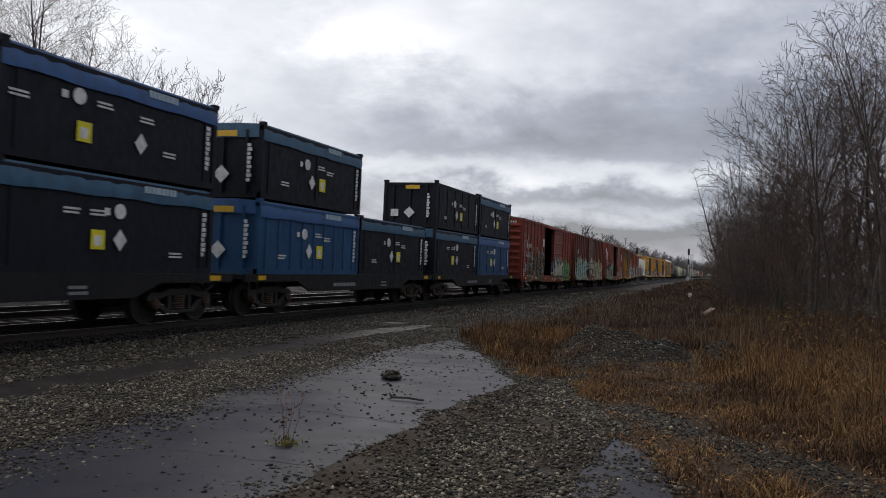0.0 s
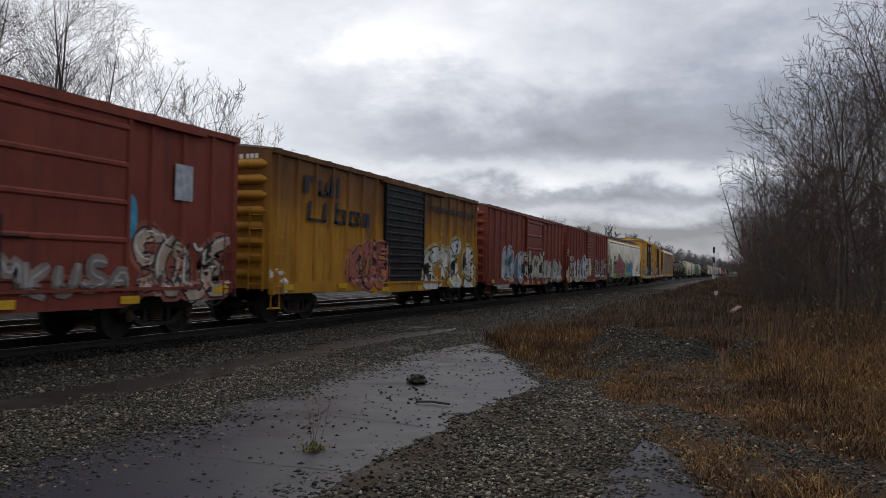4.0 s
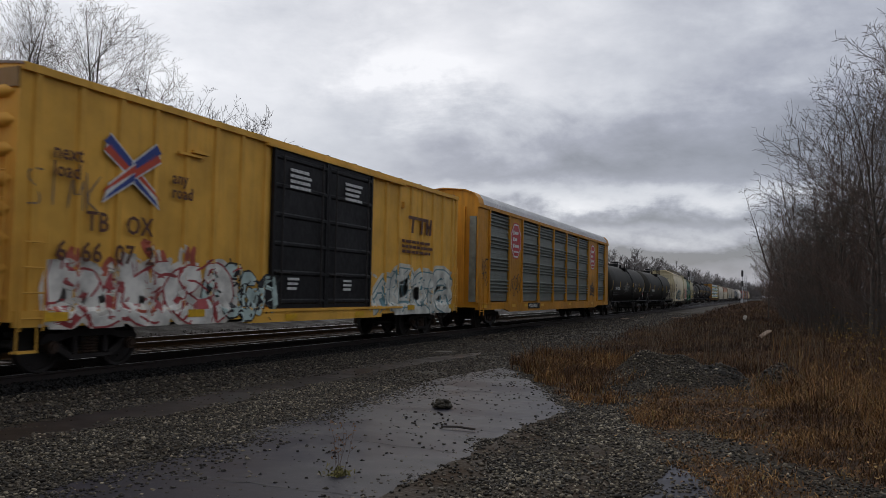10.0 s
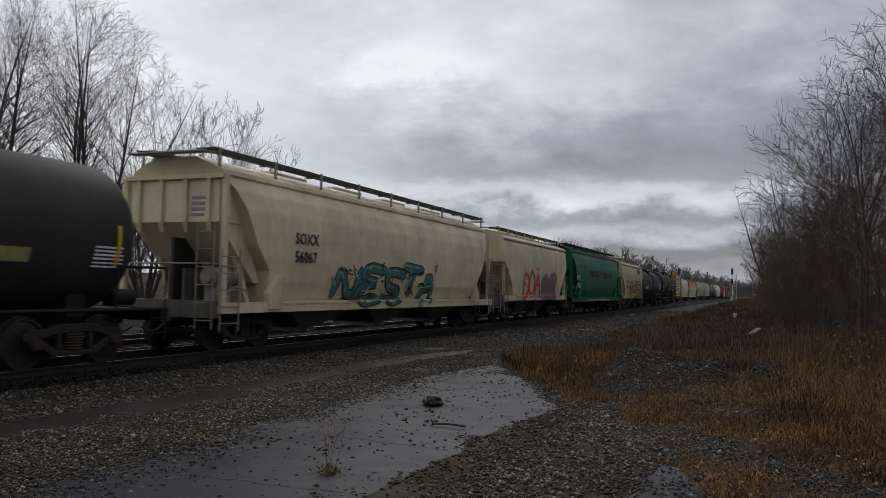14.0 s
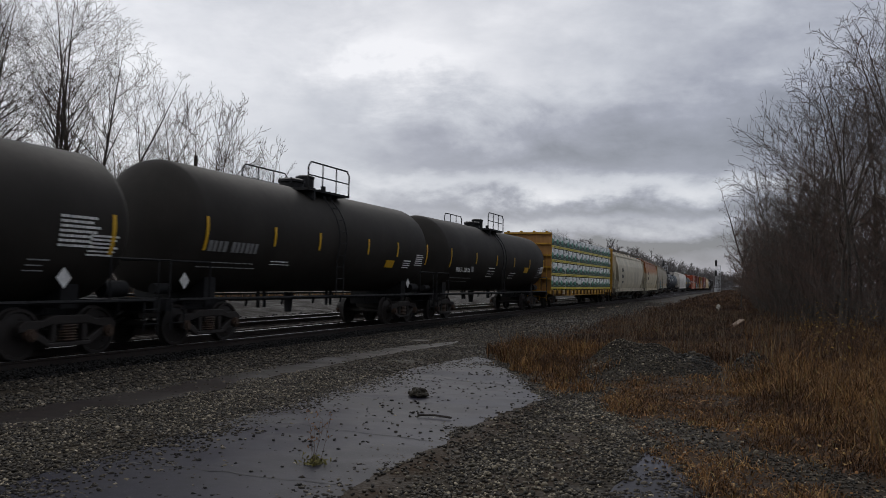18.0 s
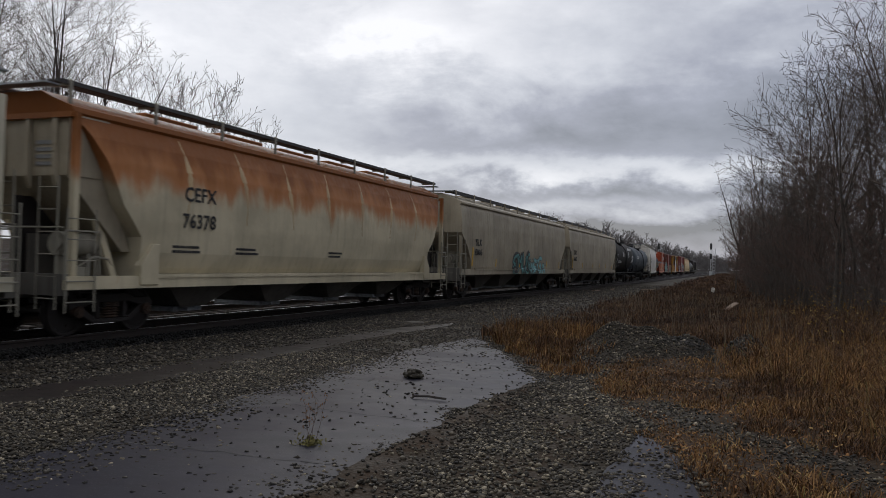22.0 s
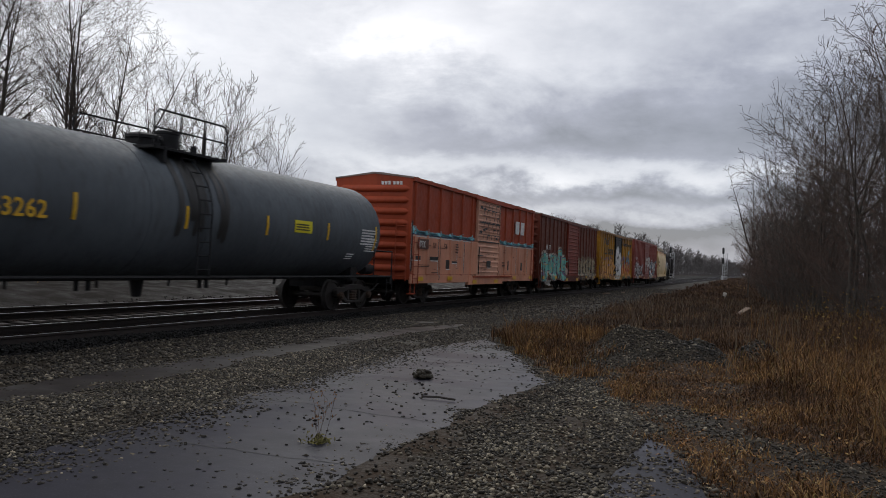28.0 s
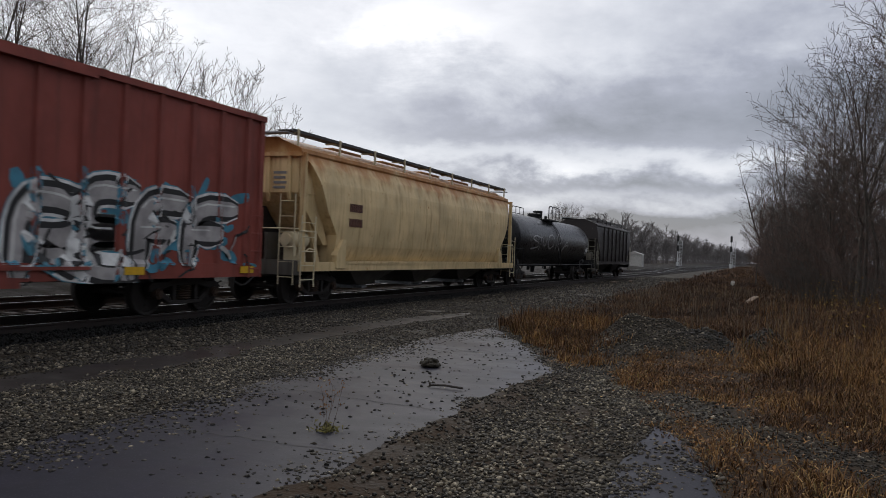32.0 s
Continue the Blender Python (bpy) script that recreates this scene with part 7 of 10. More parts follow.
def lumber_pack(length, seed):
    """One wrapped pack: white sheet, a dark green printed wood along its foot, a yellow hem."""
    r = random.Random(seed)
    t = thing("lumber_pack", "lumber pack in white wrap printed green and yellow", "lumber pack", "lumber packs on the flat car")
    w, h = 1.18, 0.83
    bm = bmesh.new()
    k = 14
    rings = []
    for i in range(k + 1):
        y = length * i / k
        j = lambda: r.uniform(-0.015, 0.015)
        rings.append([(0, y, 0.03), (w - 0.01 + j(), y, 0.03), (w + j(), y, 0.3), (w + j(), y, 0.6), (w - 0.03 + j(), y, h + j()), (w / 2, y, h + 0.01 + j()), (0, y, h)])
    loft(bm, rings)
    part("wrap", bm, WRAP_WHITE, t, smooth=60)
    x = w + 0.016
    pitch, phase = 1.32, r.uniform(-0.3, 0.2)
    bm = bmesh.new()
    k, hem = 22, []
    for i in range(k + 1):              # the hem hangs in shallow waves
        y = length * i / k
        hem.append((y, 0.035 + r.uniform(-0.022, 0.006), 0.175 + 0.012 * math.sin(y * 2.1 + seed) + r.uniform(-0.006, 0.006)))
    lower = [bm.verts.new((x + 0.004 + r.uniform(0, 0.01), y, a)) for y, a, b in hem]
    upper = [bm.verts.new((x + 0.003, y, b)) for y, a, b in hem]
    for i in range(k):
        bm.faces.new((lower[i], lower[i + 1], upper[i + 1], upper[i]))
    part("hem", bm, WRAP_YELLOW, t)
    bm = bmesh.new()
    y, pts = 0.0, []
    while y < length:                   # firs, tall between the emblems
        u = ((y - phase) / pitch) % 1.0
        z = 0.40 + 0.075 * math.cos(2 * math.pi * (u - 0.02)) + 0.025 * math.sin(y * 7.0 + seed)
        pts.append((y, z + r.choice((0.02, 0.04, 0.06, 0.11))))
        pts.append((min(y + 0.035, length), z - 0.03))
        y += 0.07
    top = [bm.verts.new((x + 0.004, a, b)) for a, b in pts]
    foot = [bm.verts.new((x + 0.004, a, 0.172)) for a, b in pts]
    for i in range(len(pts) - 1):
        bm.faces.new((foot[i], foot[i + 1], top[i + 1], top[i]))
    part("print", bm, WRAP_GREEN, t, "printed row of dark green firs")
    for i in range(5):
        yc = phase + pitch * (i + 0.5)
        q = phase + pitch * (i + 0.93)
        if 0.4 < yc < length - 0.4:
            bm = bmesh.new()
            slab(bm, [(yc - 0.30, 0.41), (yc - 0.30, 0.47), (yc, 0.60), (yc + 0.30, 0.47), (yc + 0.30, 0.41), (yc, 0.27)], "x", x, x + 0.008)
            e = part("emblem", bm, WRAP_LOGO, t, "bright green pointed emblem")
            bm = bmesh.new()
            box(bm, x + 0.006, x + 0.011, yc - 0.22, yc + 0.22, 0.455, 0.472)
            box(bm, x + 0.006, x + 0.011, yc - 0.27, yc + 0.27, 0.395, 0.410)
            part("emblem_print", bm, WRAP_PALE, e)
        if 0.5 < q < length - 0.5:
            bars(t, x, q + 0.02, 0.62, 0.24, 0.12, 3, WRAP_GREY, seed + i, "print")
            bars(t, x + 0.006, q - 0.12, 0.235, 0.52, 0.05, 2, WRAP_PALE, seed + i + 9, "print")
        q = phase + pitch * (i + 0.82)
        if 0.1 < q < length - 0.1:
            bm = bmesh.new()
            box(bm, w - 0.02, x + 0.0055, q, q + 0.018, 0.18, 0.83)
            part("seam", bm, WRAP_GREY, t)
    bm = bmesh.new()
    box(bm, w - 0.02, x + 0.005, 0.08, 0.42, 0.70, 0.79)
    tag = part("end_label", bm, WRAP_GREEN, t, "dark printed label")
    bars(t, x + 0.006, 0.11, 0.72, 0.28, 0.05, 1, WRAP_PALE, seed + 31, "print")
    bars(t, x + 0.012, 0.1, 0.085, length - 0.3, 0.035, 1, WRAP_GREEN, seed + 40, "print")
    for i in range(4):
        bm = bmesh.new()
        yy = length * (i + 0.5) / 4
        box(bm, 0.05, w + 0.004, yy - 0.05, yy + 0.05, -0.02, 0.03)
        part("bearer", bm, TIE_WOOD, t)
    return t


# ---- waste containers on short flats ----
def container(height, body_paint, tarp_paint, ribs, seed, tarp=True, label="", layout="A"):
    t = thing("waste_container", label, "container", "containers on the train")
    L, X = 6.03, 1.22
    bm = bmesh.new()
    box(bm, -X + 0.03, X - 0.03, 0.05, L - 0.05, 0.02, height - 0.05)
    part("shell", bm, body_paint, t)
    bm = bmesh.new()
    for x in (-X, X - 0.13):
        for y in (0.0, L - 0.13):
            box(bm, x, x + 0.13, y, y + 0.13, 0, height)
            box(bm, x - 0.01, x + 0.17 if x < 0 else x + 0.14, y - 0.01, y + 0.17, height - 0.02, height + 0.08)
    for x in (-X, X - 0.10):
        box(bm, x, x + 0.10, 0.1, L - 0.1, 0, 0.15)
        box(bm, x, x + 0.10, 0.1, L - 0.1, height - 0.14, height - 0.03)
    for y in (0.0, L - 0.1):
        box(bm, -X, X, y, y + 0.1, 0, 0.15)
        box(bm, -X, X, y, y + 0.1, height - 0.14, height - 0.03)
    part("corner_frame", bm, body_paint, t)
    pm = bmesh.new()
    box(pm, X - 0.04, X - 0.005, -0.05, 0.05, 0.14, height - 0.12)
    pm = mesh_of(pm, "side_post", body_paint)
    for i in range(ribs):
        y = 0.4 + (L - 0.8) * i / (ribs - 1)
        hang("side_post", pm, t, pose(0, y, 0))
        hang("side_post", pm, t, Matrix.Translation((0, y, 0)) @ Matrix.Rotation(math.pi, 4, "Z"))
    em = bmesh.new()
    for q in (-0.75, 0.0, 0.75):
        box(em, q - 0.04, q + 0.04, -0.03, 0.06, 0.1, height - 0.12)
    part("end_post", em, body_paint, t)
    if tarp:
        r = random.Random(seed)
        bm = bmesh.new()
        rings = []
        for i in range(25):
            y = 0.02 + (L - 0.04) * i / 24
            j = lambda k: r.uniform(-k, k)
            drop = height - 0.40 + 0.012 * math.sin(i * 0.8 + seed) + j(0.008)
            top = height + 0.05 + 0.04 * math.sin(i * 0.9 + seed)
            rings.append([(X + 0.012 + j(0.006), y, drop), (X + 0.02 + j(0.01), y, height - 0.2), (X - 0.03, y, height + 0.02), (0.5, y, top + j(0.02)), (-0.5, y, top + j(0.02)), (-X + 0.03, y, height + 0.02), (-X - 0.02, y, height - 0.2), (-X - 0.012, y, drop)])
        loft(bm, rings, False, False)
        for end in (0, 24):
            y = -0.015 if end == 0 else L + 0.015
            v = [bm.verts.new((x, y, z)) for x, z in ((X - 0.12, height - 0.33), (X - 0.12, height + 0.02), (0.5, height + 0.06), (-0.5, height + 0.06), (-X + 0.12, height + 0.02), (-X + 0.12, height - 0.33))]
            bm.faces.new(v)
        tp = part("tarpaulin", bm, tarp_paint, t, "sagging blue tarpaulin", smooth=70)
        bars(tp, X + 0.03, 3.6, height - 0.26, 1.1, 0.26, 1, TARP_LETTER, seed, "tarp_print")
    x = X + 0.002
    # labels: where the round one, the yellow placard, the diamond and the small print sit
    ro, ye, di, texts = {"A": ((1.75, 1.16), 1.72, 3.45, ((2.2, 1.2), (3.4, 1.12), (4.15, 0.5), (0.2, 1.02))), "B": ((2.95, 1.10), 2.20, 2.98, ((1.5, 1.12), (2.15, 1.12), (4.5, 0.35))), "C": ((2.4, 1.02), 3.15, 2.7, ((3.05, 1.1), (3.6, 1.0), (1.0, 0.42)))}[layout]
    sticker(t, x, ro[0], ro[1], 0.31, 0.31, WHITE_LETTER, "round_label", "round")
    for i, (y, z) in enumerate(texts):
        bars(t, x, y, z, 0.42, 0.15, 2, None, seed + i)
    bars(t, x, ro[0] - 0.42, ro[1] + 0.02, 0.14, 0.26, 1, None, seed + 6)
    sticker(t, x, ye, 0.48, 0.36, 0.38, LABEL_YELLOW, "placard")
    sticker(t, x + 0.006, ye + 0.08, 0.55, 0.18, 0.20, WHITE_LETTER, "placard_face")
    sticker(t, x, di, 0.46, 0.36, 0.44, WHITE_LETTER, "hazard_diamond", "diamond")
    bm = bmesh.new()
    for i in range(9):
        k = 0.07 if i % 3 else 0.05
        box(bm, x - 0.003, x + 0.005, 5.62, 5.62 + 2 * k, 0.42 + 0.115 * i, 0.51 + 0.115 * i)
    tagged(part("number_stencil", bm, WHITE_LETTER, t), kind="stuff")
    bm = bmesh.new()
    for i in range(9):
        k = 0.07 if i % 2 else 0.05
        box(bm, 0.78, 0.78 + 2 * k, -0.036, -0.03, 0.42 + 0.115 * i, 0.51 + 0.115 * i)
    tagged(part("number_stencil", bm, WHITE_LETTER, t), kind="stuff")
    bm = bmesh.new()
    box(bm, -0.2, 0.45, -0.04, -0.03, height - 0.30, height - 0.14)
    part("warning_strip", bm, YELLOW_TAPE, t)
    bm = bmesh.new()
    slab(bm, [(-0.25, 0.62), (0.0, 0.38), (0.25, 0.62), (0.0, 0.86)], "y", -0.036, -0.03)
    box(bm, -0.85, -0.5, -0.036, -0.03, 0.45, 0.75)
    part("end_placard", bm, WHITE_LETTER, t)
    return t


def container_flat(length, label):
    car = thing("container_flatcar", label, "flat car", "cars of the freight train")
    bm = bmesh.new()
    box(bm, -1.25, 1.25, 0, length, 0.98, 1.10)
    box(bm, -0.3, 0.3, 0, length, 0.70, 0.98)
    for s in (1, -1):
        slab(bm, [(0.0, 1.12), (0.0, 0.92), (2.6, 0.92), (3.4, 0.62), (length - 3.4, 0.62), (length - 2.6, 0.92), (length, 0.92), (length, 1.12)], "x", *sorted((s * 1.22, s * 1.32)))
    part("deck", bm, BLACK_PAINT, car)
    for y in (0.5, length - 0.9):
        sticker(car, 1.325, y, 0.96, 0.42, 0.12, YELLOW_TAPE)
    ladder(car, 1.36, 0.08, 0.42, 1.1, 0.4, BLACK_PAINT, 2)
    bars(car, 1.325, 4.8, 0.72, 1.6, 0.2, 1, GREY_PRINT, 6)
    bars(car, 1.325, length * 0.62, 0.70, 0.5, 0.22, 2, GREY_PRINT, 8)
    on_wheels(car, (0, length), (1.6, length - 1.6), length)
    return car


# ---- paints of the train ----
OXIDE = steel_paint("oxide_red", (0.225, 0.045, 0.027), 0.40, 0.2, seed=1)
BROWN = steel_paint("boxcar_brown", (0.125, 0.033, 0.019), 0.40, 0.2, seed=2)
OXIDE_2 = steel_paint("oxide_red_faded", (0.225, 0.052, 0.032), 0.45, 0.35, seed=3)
RAIL_YELLOW = steel_paint("rusty_yellow", (0.46, 0.22, 0.022), 0.55, 0.9, seed=4, rust_top=(2.0, 4.6), rust_colour=(0.16, 0.065, 0.022))
RAIL_YELLOW_2 = steel_paint("stained_yellow", (0.42, 0.205, 0.020), 0.6, 0.9, seed=5, rust_top=(3.3, 4.9), rust_colour=(0.19, 0.085, 0.02))
BOX_YELLOW = steel_paint("boxcar_yellow", (0.74, 0.41, 0.072), 0.18, 0.15, seed=6)
BOX_YELLOW_2 = steel_paint("boxcar_yellow_worn", (0.66, 0.34, 0.062), 0.3, 0.3, seed=7)
BOX_BLACK = steel_paint("door_black", (0.014, 0.014, 0.015), 0.2, 0.05, seed=8)
MAROON = steel_paint("maroon", (0.25, 0.066, 0.050), 0.35, 0.25, seed=9)
ORANGE = steel_paint("faded_orange_red", (0.32, 0.054, 0.020), 0.30, 0.3, seed=10, soot=(0.10, 0.025, 0.014))
SALMON = steel_paint("salmon_overpaint", (0.60, 0.275, 0.175), 0.22, 0.25, seed=11)
DOOR_SALMON = steel_paint("pale_salmon_overpaint", (0.66, 0.36, 0.25), 0.2, 0.25, seed=48)
HOP_WHITE = steel_paint("hopper_white", (0.86, 0.80, 0.64), 0.10, 0.12, seed=12, rust_top=(4.12, 4.42), rust_colour=(0.42, 0.25, 0.09))
HOP_PALE = steel_paint("hopper_pale_grey", (0.66, 0.62, 0.56), 0.15, 0.12, seed=47)
HOP_CREAM = steel_paint("hopper_cream", (0.62, 0.54, 0.36), 0.2, 0.2, seed=13)
HOP_GREY = steel_paint("hopper_grey", (0.54, 0.49, 0.37), 0.22, 0.15, seed=14)
HOP_GREY_2 = steel_paint("hopper_grey_stained", (0.36, 0.31, 0.225), 0.4, 0.5, seed=15)
HOP_RUSTY = steel_paint("hopper_rust_topped", (0.56, 0.49, 0.34), 0.2, 0.25, seed=16, rust_top=(2.5, 3.6), rust_colour=(0.40, 0.125, 0.022), gloss=0.18)
HOP_GREEN = steel_paint("hopper_green", (0.012, 0.120, 0.060), 0.35, 0.15, seed=17, gloss=0.15, rust_top=(3.3, 4.6), rust_colour=(0.030, 0.045, 0.038))
ROOF_GREY = steel_paint("roof_weathered", (0.24, 0.19, 0.16), 0.4, 0.5, seed=46)
HOP_DIRTY = steel_paint("hopper_ladder_dirty", (0.27, 0.25, 0.20), 0.6, 0.4, seed=45)
HOP_BUFF = steel_paint("hopper_buff", (0.46, 0.41, 0.25), 0.3, 0.2, seed=43)
HOP_TAN = steel_paint("hopper_tan", (0.68, 0.52, 0.28), 0.65, 0.9, seed=18, rust_top=(3.3, 4.5), rust_colour=(0.36, 0.14, 0.035), gloss=0.2, soot=(0.24, 0.105, 0.03))
HOP_BROWN = steel_paint("hopper_brown", (0.035, 0.030, 0.029), 0.5, 0.9, seed=19, rust_colour=(0.15, 0.14, 0.13))
# grime on the chutes and platforms, with the shade below the body painted in
HOP_UNDER = steel_paint("hopper_grime_and_shade", (0.12, 0.11, 0.095), 0.6, 0.3, seed=20)
TANK_BLACK = steel_paint("tank_black", (0.030, 0.027, 0.0235), 0.18, 0.05, 0.66, seed=21, gloss=0.13, dents=0.03, patchy=0.03, soot=(0.040, 0.034, 0.028))
TANK_BLACK_2 = steel_paint("tank_dusty_black", (0.042, 0.041, 0.035), 0.4, 0.08, 0.65, seed=22, gloss=0.11, dents=0.03, patchy=0.03, soot=(0.056, 0.052, 0.044))
TANK_GREY = steel_paint("tank_slate_grey", (0.085, 0.097, 0.108), 0.4, 0.08, 0.6, seed=23, dents=0.05)
RACK_YELLOW = steel_paint("rack_yellow", (0.53, 0.240, 0.024), 0.42, 0.35, seed=24)
LOUVRE = plain("louvre_galvanised", (0.185, 0.205, 0.185), 0.5, 0.35, 0.25, 3.0)
WHITE_ROOF = steel_paint("white_roof", (0.78, 0.78, 0.78), 0.15, 0.03, seed=25)
RED_SIGN = plain("emblem_red", (0.42, 0.022, 0.03), 0.5, 0, 0.12)
BEAM_YELLOW = steel_paint("beam_yellow", (0.44, 0.24, 0.028), 0.75, 0.75, seed=26)
BULKHEAD_TAN = steel_paint("bulkhead_tan", (0.33, 0.17, 0.055), 0.45, 0.4, seed=44)
BEAM_DARK = steel_paint("beam_dark", (0.12, 0.07, 0.03), 0.5, 0.4, seed=27)
WRAP_WHITE = plain("white_wrap", (0.88, 0.89, 0.885), 0.42, 0, 0.10, 3.0, 0.4)
WRAP_GREEN = plain("printed_dark_green", (0.010, 0.048, 0.030), 0.5, 0, 0.3, 9.0, 0.0)
WRAP_LOGO = plain("printed_green", (0.015, 0.27, 0.165), 0.45, 0, 0.1, 9.0, 0.0)
WRAP_PALE = plain("printed_pale_green", (0.38, 0.52, 0.46), 0.45, 0, 0.1, 9.0, 0.0)
WRAP_GREY = plain("printed_grey", (0.36, 0.37, 0.37), 0.5, 0, 0.1, 9.0, 0.0)
WRAP_YELLOW = plain("printed_yellow", (0.66, 0.55, 0.04), 0.4, 0, 0.18, 5.0, 0.0)
CONT_BLACK = steel_paint("container_navy_black", (0.007, 0.008, 0.014), 0.25, 0.12, 0.6, seed=28, gloss=0.25, soot=(0.011, 0.011, 0.013))
CONT_BLUE = steel_paint("container_blue", (0.020, 0.070, 0.155), 0.4, 0.25, seed=29)
TARP_BLUE = plain("tarp_blue", (0.022, 0.080, 0.22), 0.5, 0, 0.25, 2.5, 0.4)
TARP_TEAL = plain("tarp_faded_blue", (0.030, 0.090, 0.155), 0.55, 0, 0.3, 2.5, 0.4)
TARP_LETTER = plain("tarp_print_pale", (0.35, 0.45, 0.52), 0.6, 0, 0.15, 8, 0)
LABEL_YELLOW = plain("label_yellow", (0.68, 0.60, 0.02), 0.5, 0, 0.1, 8, 0)
GREY_PRINT = plain("grey_print", (0.20, 0.20, 0.20), 0.6, 0, 0.15, 8, 0)
BROWN_LETTER = plain("brown_lettering", (0.095, 0.035, 0.02), 0.6, 0, 0.15, 8, 0)
RED_PAINT, BLUE_PAINT = plain("emblem_scarlet", (0.50, 0.06, 0.022), 0.5, 0, 0.1), plain("emblem_blue", (0.022, 0.048, 0.22), 0.5, 0, 0.1)
DIAMOND_RED = plain("placard_red", (0.50, 0.03, 0.03), 0.5, 0, 0.1, 8, 0)

SPEED = 20.2            # metres a second
ROLLING = []            # (thing, x, y at the start, z, turn, the car that carries it)


def couple(t, y, x=TRACK_1, z=0.0, turn=0.0, on=None):
    """Put a car, or a load (on: its car), at y along the line at the start."""
    ROLLING.append((t, x, y, z, turn, on or t))


WHITE, CREAM, BLACKP, GREEN_P = (0.62, 0.62, 0.60), (0.55, 0.50, 0.38), (0.015, 0.015, 0.015), (0.07, 0.30, 0.10)
SILVER = (0.36, 0.37, 0.37)

# ---- containers on the first flats ----
DARK_LABEL, BLUE_LABEL = "black steel waste container under a blue tarpaulin", "ribbed blue steel waste container under a blue tarpaulin"
flat = container_flat(13.6, "black container flat car with low side sills")
couple(flat, 3.1)
flat_2 = copy_thing(flat, Matrix.Identity(4))
flat_3 = copy_thing(flat, Matrix.Identity(4))
couple(flat_2, 17.3)
couple(flat_3, 31.0)
DECK = 1.10
LOW = 1.92
for y, z, paint, tarp, ribs, covered in ((9.93, 0, CONT_BLACK, TARP_TEAL, 2, True), (9.93, 1, CONT_BLACK, TARP_BLUE, 2, True), (17.95, 0, CONT_BLUE, TARP_BLUE, 9, True), (17.95, 1, CONT_BLACK, TARP_TEAL, 3, True), (24.1, 0, CONT_BLACK, TARP_TEAL, 3, True),
                                         (31.4, 0, CONT_BLACK, TARP_TEAL, 2, True), (31.4, 1, CONT_BLACK, TARP_BLUE, 6, False), (37.68, 0, CONT_BLUE, TARP_BLUE, 5, True), (37.68, 1, CONT_BLACK, TARP_TEAL, 3, True)):
    lab = BLUE_LABEL if paint is CONT_BLUE else DARK_LABEL if covered else "open black steel waste container with torn placards"
    couple(container(LOW, paint, tarp, ribs, int(y * 3 + z), covered, lab, "A" if (y, z) == (9.93, 1) else "B" if y < 12 or y > 30 and z == 0 else "C"), y, TRACK_1, DECK + z * (LOW + 0.09))

# ---- box cars behind them ----
c, f, lim, X = box_car("box_car", "red-brown box car with its door open and graffiti", 15.85, 4.45, OXIDE, door=(8.9, 12.1), opened=(6.35, 8.9), door_ribs=5, seed=1)
word(c, "C  N  W", X + 0.02, 0.95, 2.78, 0.30, squeeze=0.8)
word(c, "15  57  6", X + 0.02, 0.75, 2.25, 0.28, squeeze=0.8)
mural(c, 1.1, 0.74, 5.1, 1.95, f, lim, ((0.22, 0.36, 0.44), (0.085, 0.05, 0.022), (0.33, 0.24, 0.12), (0.018, 0.014, 0.012)), 15, 1.1, 0.8)
mural(c, 8.9, 0.74, 2.6, 1.6, f, lim, ((0.33, 0.24, 0.13), (0.20, 0.38, 0.45), (0.02, 0.018, 0.016), (0.50, 0.46, 0.38)), 16, 1.0, 0.6)
mural(c, 11.2, 0.74, 4.5, 1.45, f, lim, ((0.05, 0.16, 0.045), (0.28, 0.40, 0.07), (0.10, 0.30, 0.07), (0.016, 0.02, 0.014)), 17, 1.0, 0.6)
sticker(c, X + 0.05, 11.25, 1.95, 0.62, 0.5, spray((0.42, 0.15, 0.045)), "paint_patch")
graffiti(c, "SWKGE", 1.5, 0.92, 4.5, 1.35, f, lim, (0.085, 0.052, 0.024), (0.02, 0.016, 0.013), None, (0.42, 0.36, 0.24), 11, weight=0.16, jag=0.17)
graffiti(c, "RAMS", 9.0, 0.92, 3.1, 1.1, f, lim, CREAM, BLACKP, (0.06, 0.09, 0.10), (0.25, 0.45, 0.52), 12, jag=0.15)
graffiti(c, "BSGA", 12.2, 0.9, 3.3, 1.1, f, lim, GREEN_P, BLACKP, (0.20, 0.26, 0.06), (0.55, 0.62, 0.45), 13, jag=0.15)
graffiti(c, "ZIGS", 0.4, 2.2, 1.0, 1.5, f, lim, WHITE, None, None, None, 14, weight=0.02, tag=True)
sticker(c, X + 0.012, 5.4, 3.0, 0.5, 0.5, WHITE_LETTER, "route_card")
bars(c, X, 0.3, 1.05, 0.6, 0.5, 4, seed=15)
couple(c, 45.6)

c, f, lim, X = box_car("box_car", "dark brown box car with weathered pale graffiti", 15.8, 4.45, BROWN, door=(6.5, 9.6), door_ribs=13, seed=2)
bars(c, X + 0.008, 1.3, 2.95, 0.55, 0.32, 2, seed=3)
mural(c, 0.3, 0.74, 6.2, 1.55, f, lim, ((0.34, 0.26, 0.14), (0.11, 0.055, 0.038), (0.40, 0.38, 0.29), (0.20, 0.37, 0.34)), 25, 0.9, 0.75)
mural(c, 6.6, 0.74, 3.1, 1.35, f, lim, ((0.30, 0.30, 0.25), (0.03, 0.03, 0.028), (0.16, 0.05, 0.04), (0.46, 0.45, 0.38)), 26, 1.0, 0.4)
mural(c, 9.7, 0.74, 6.0, 1.50, f, lim, ((0.36, 0.32, 0.22), (0.42, 0.37, 0.25), (0.37, 0.27, 0.13)), 27, 1.7, 0.95)
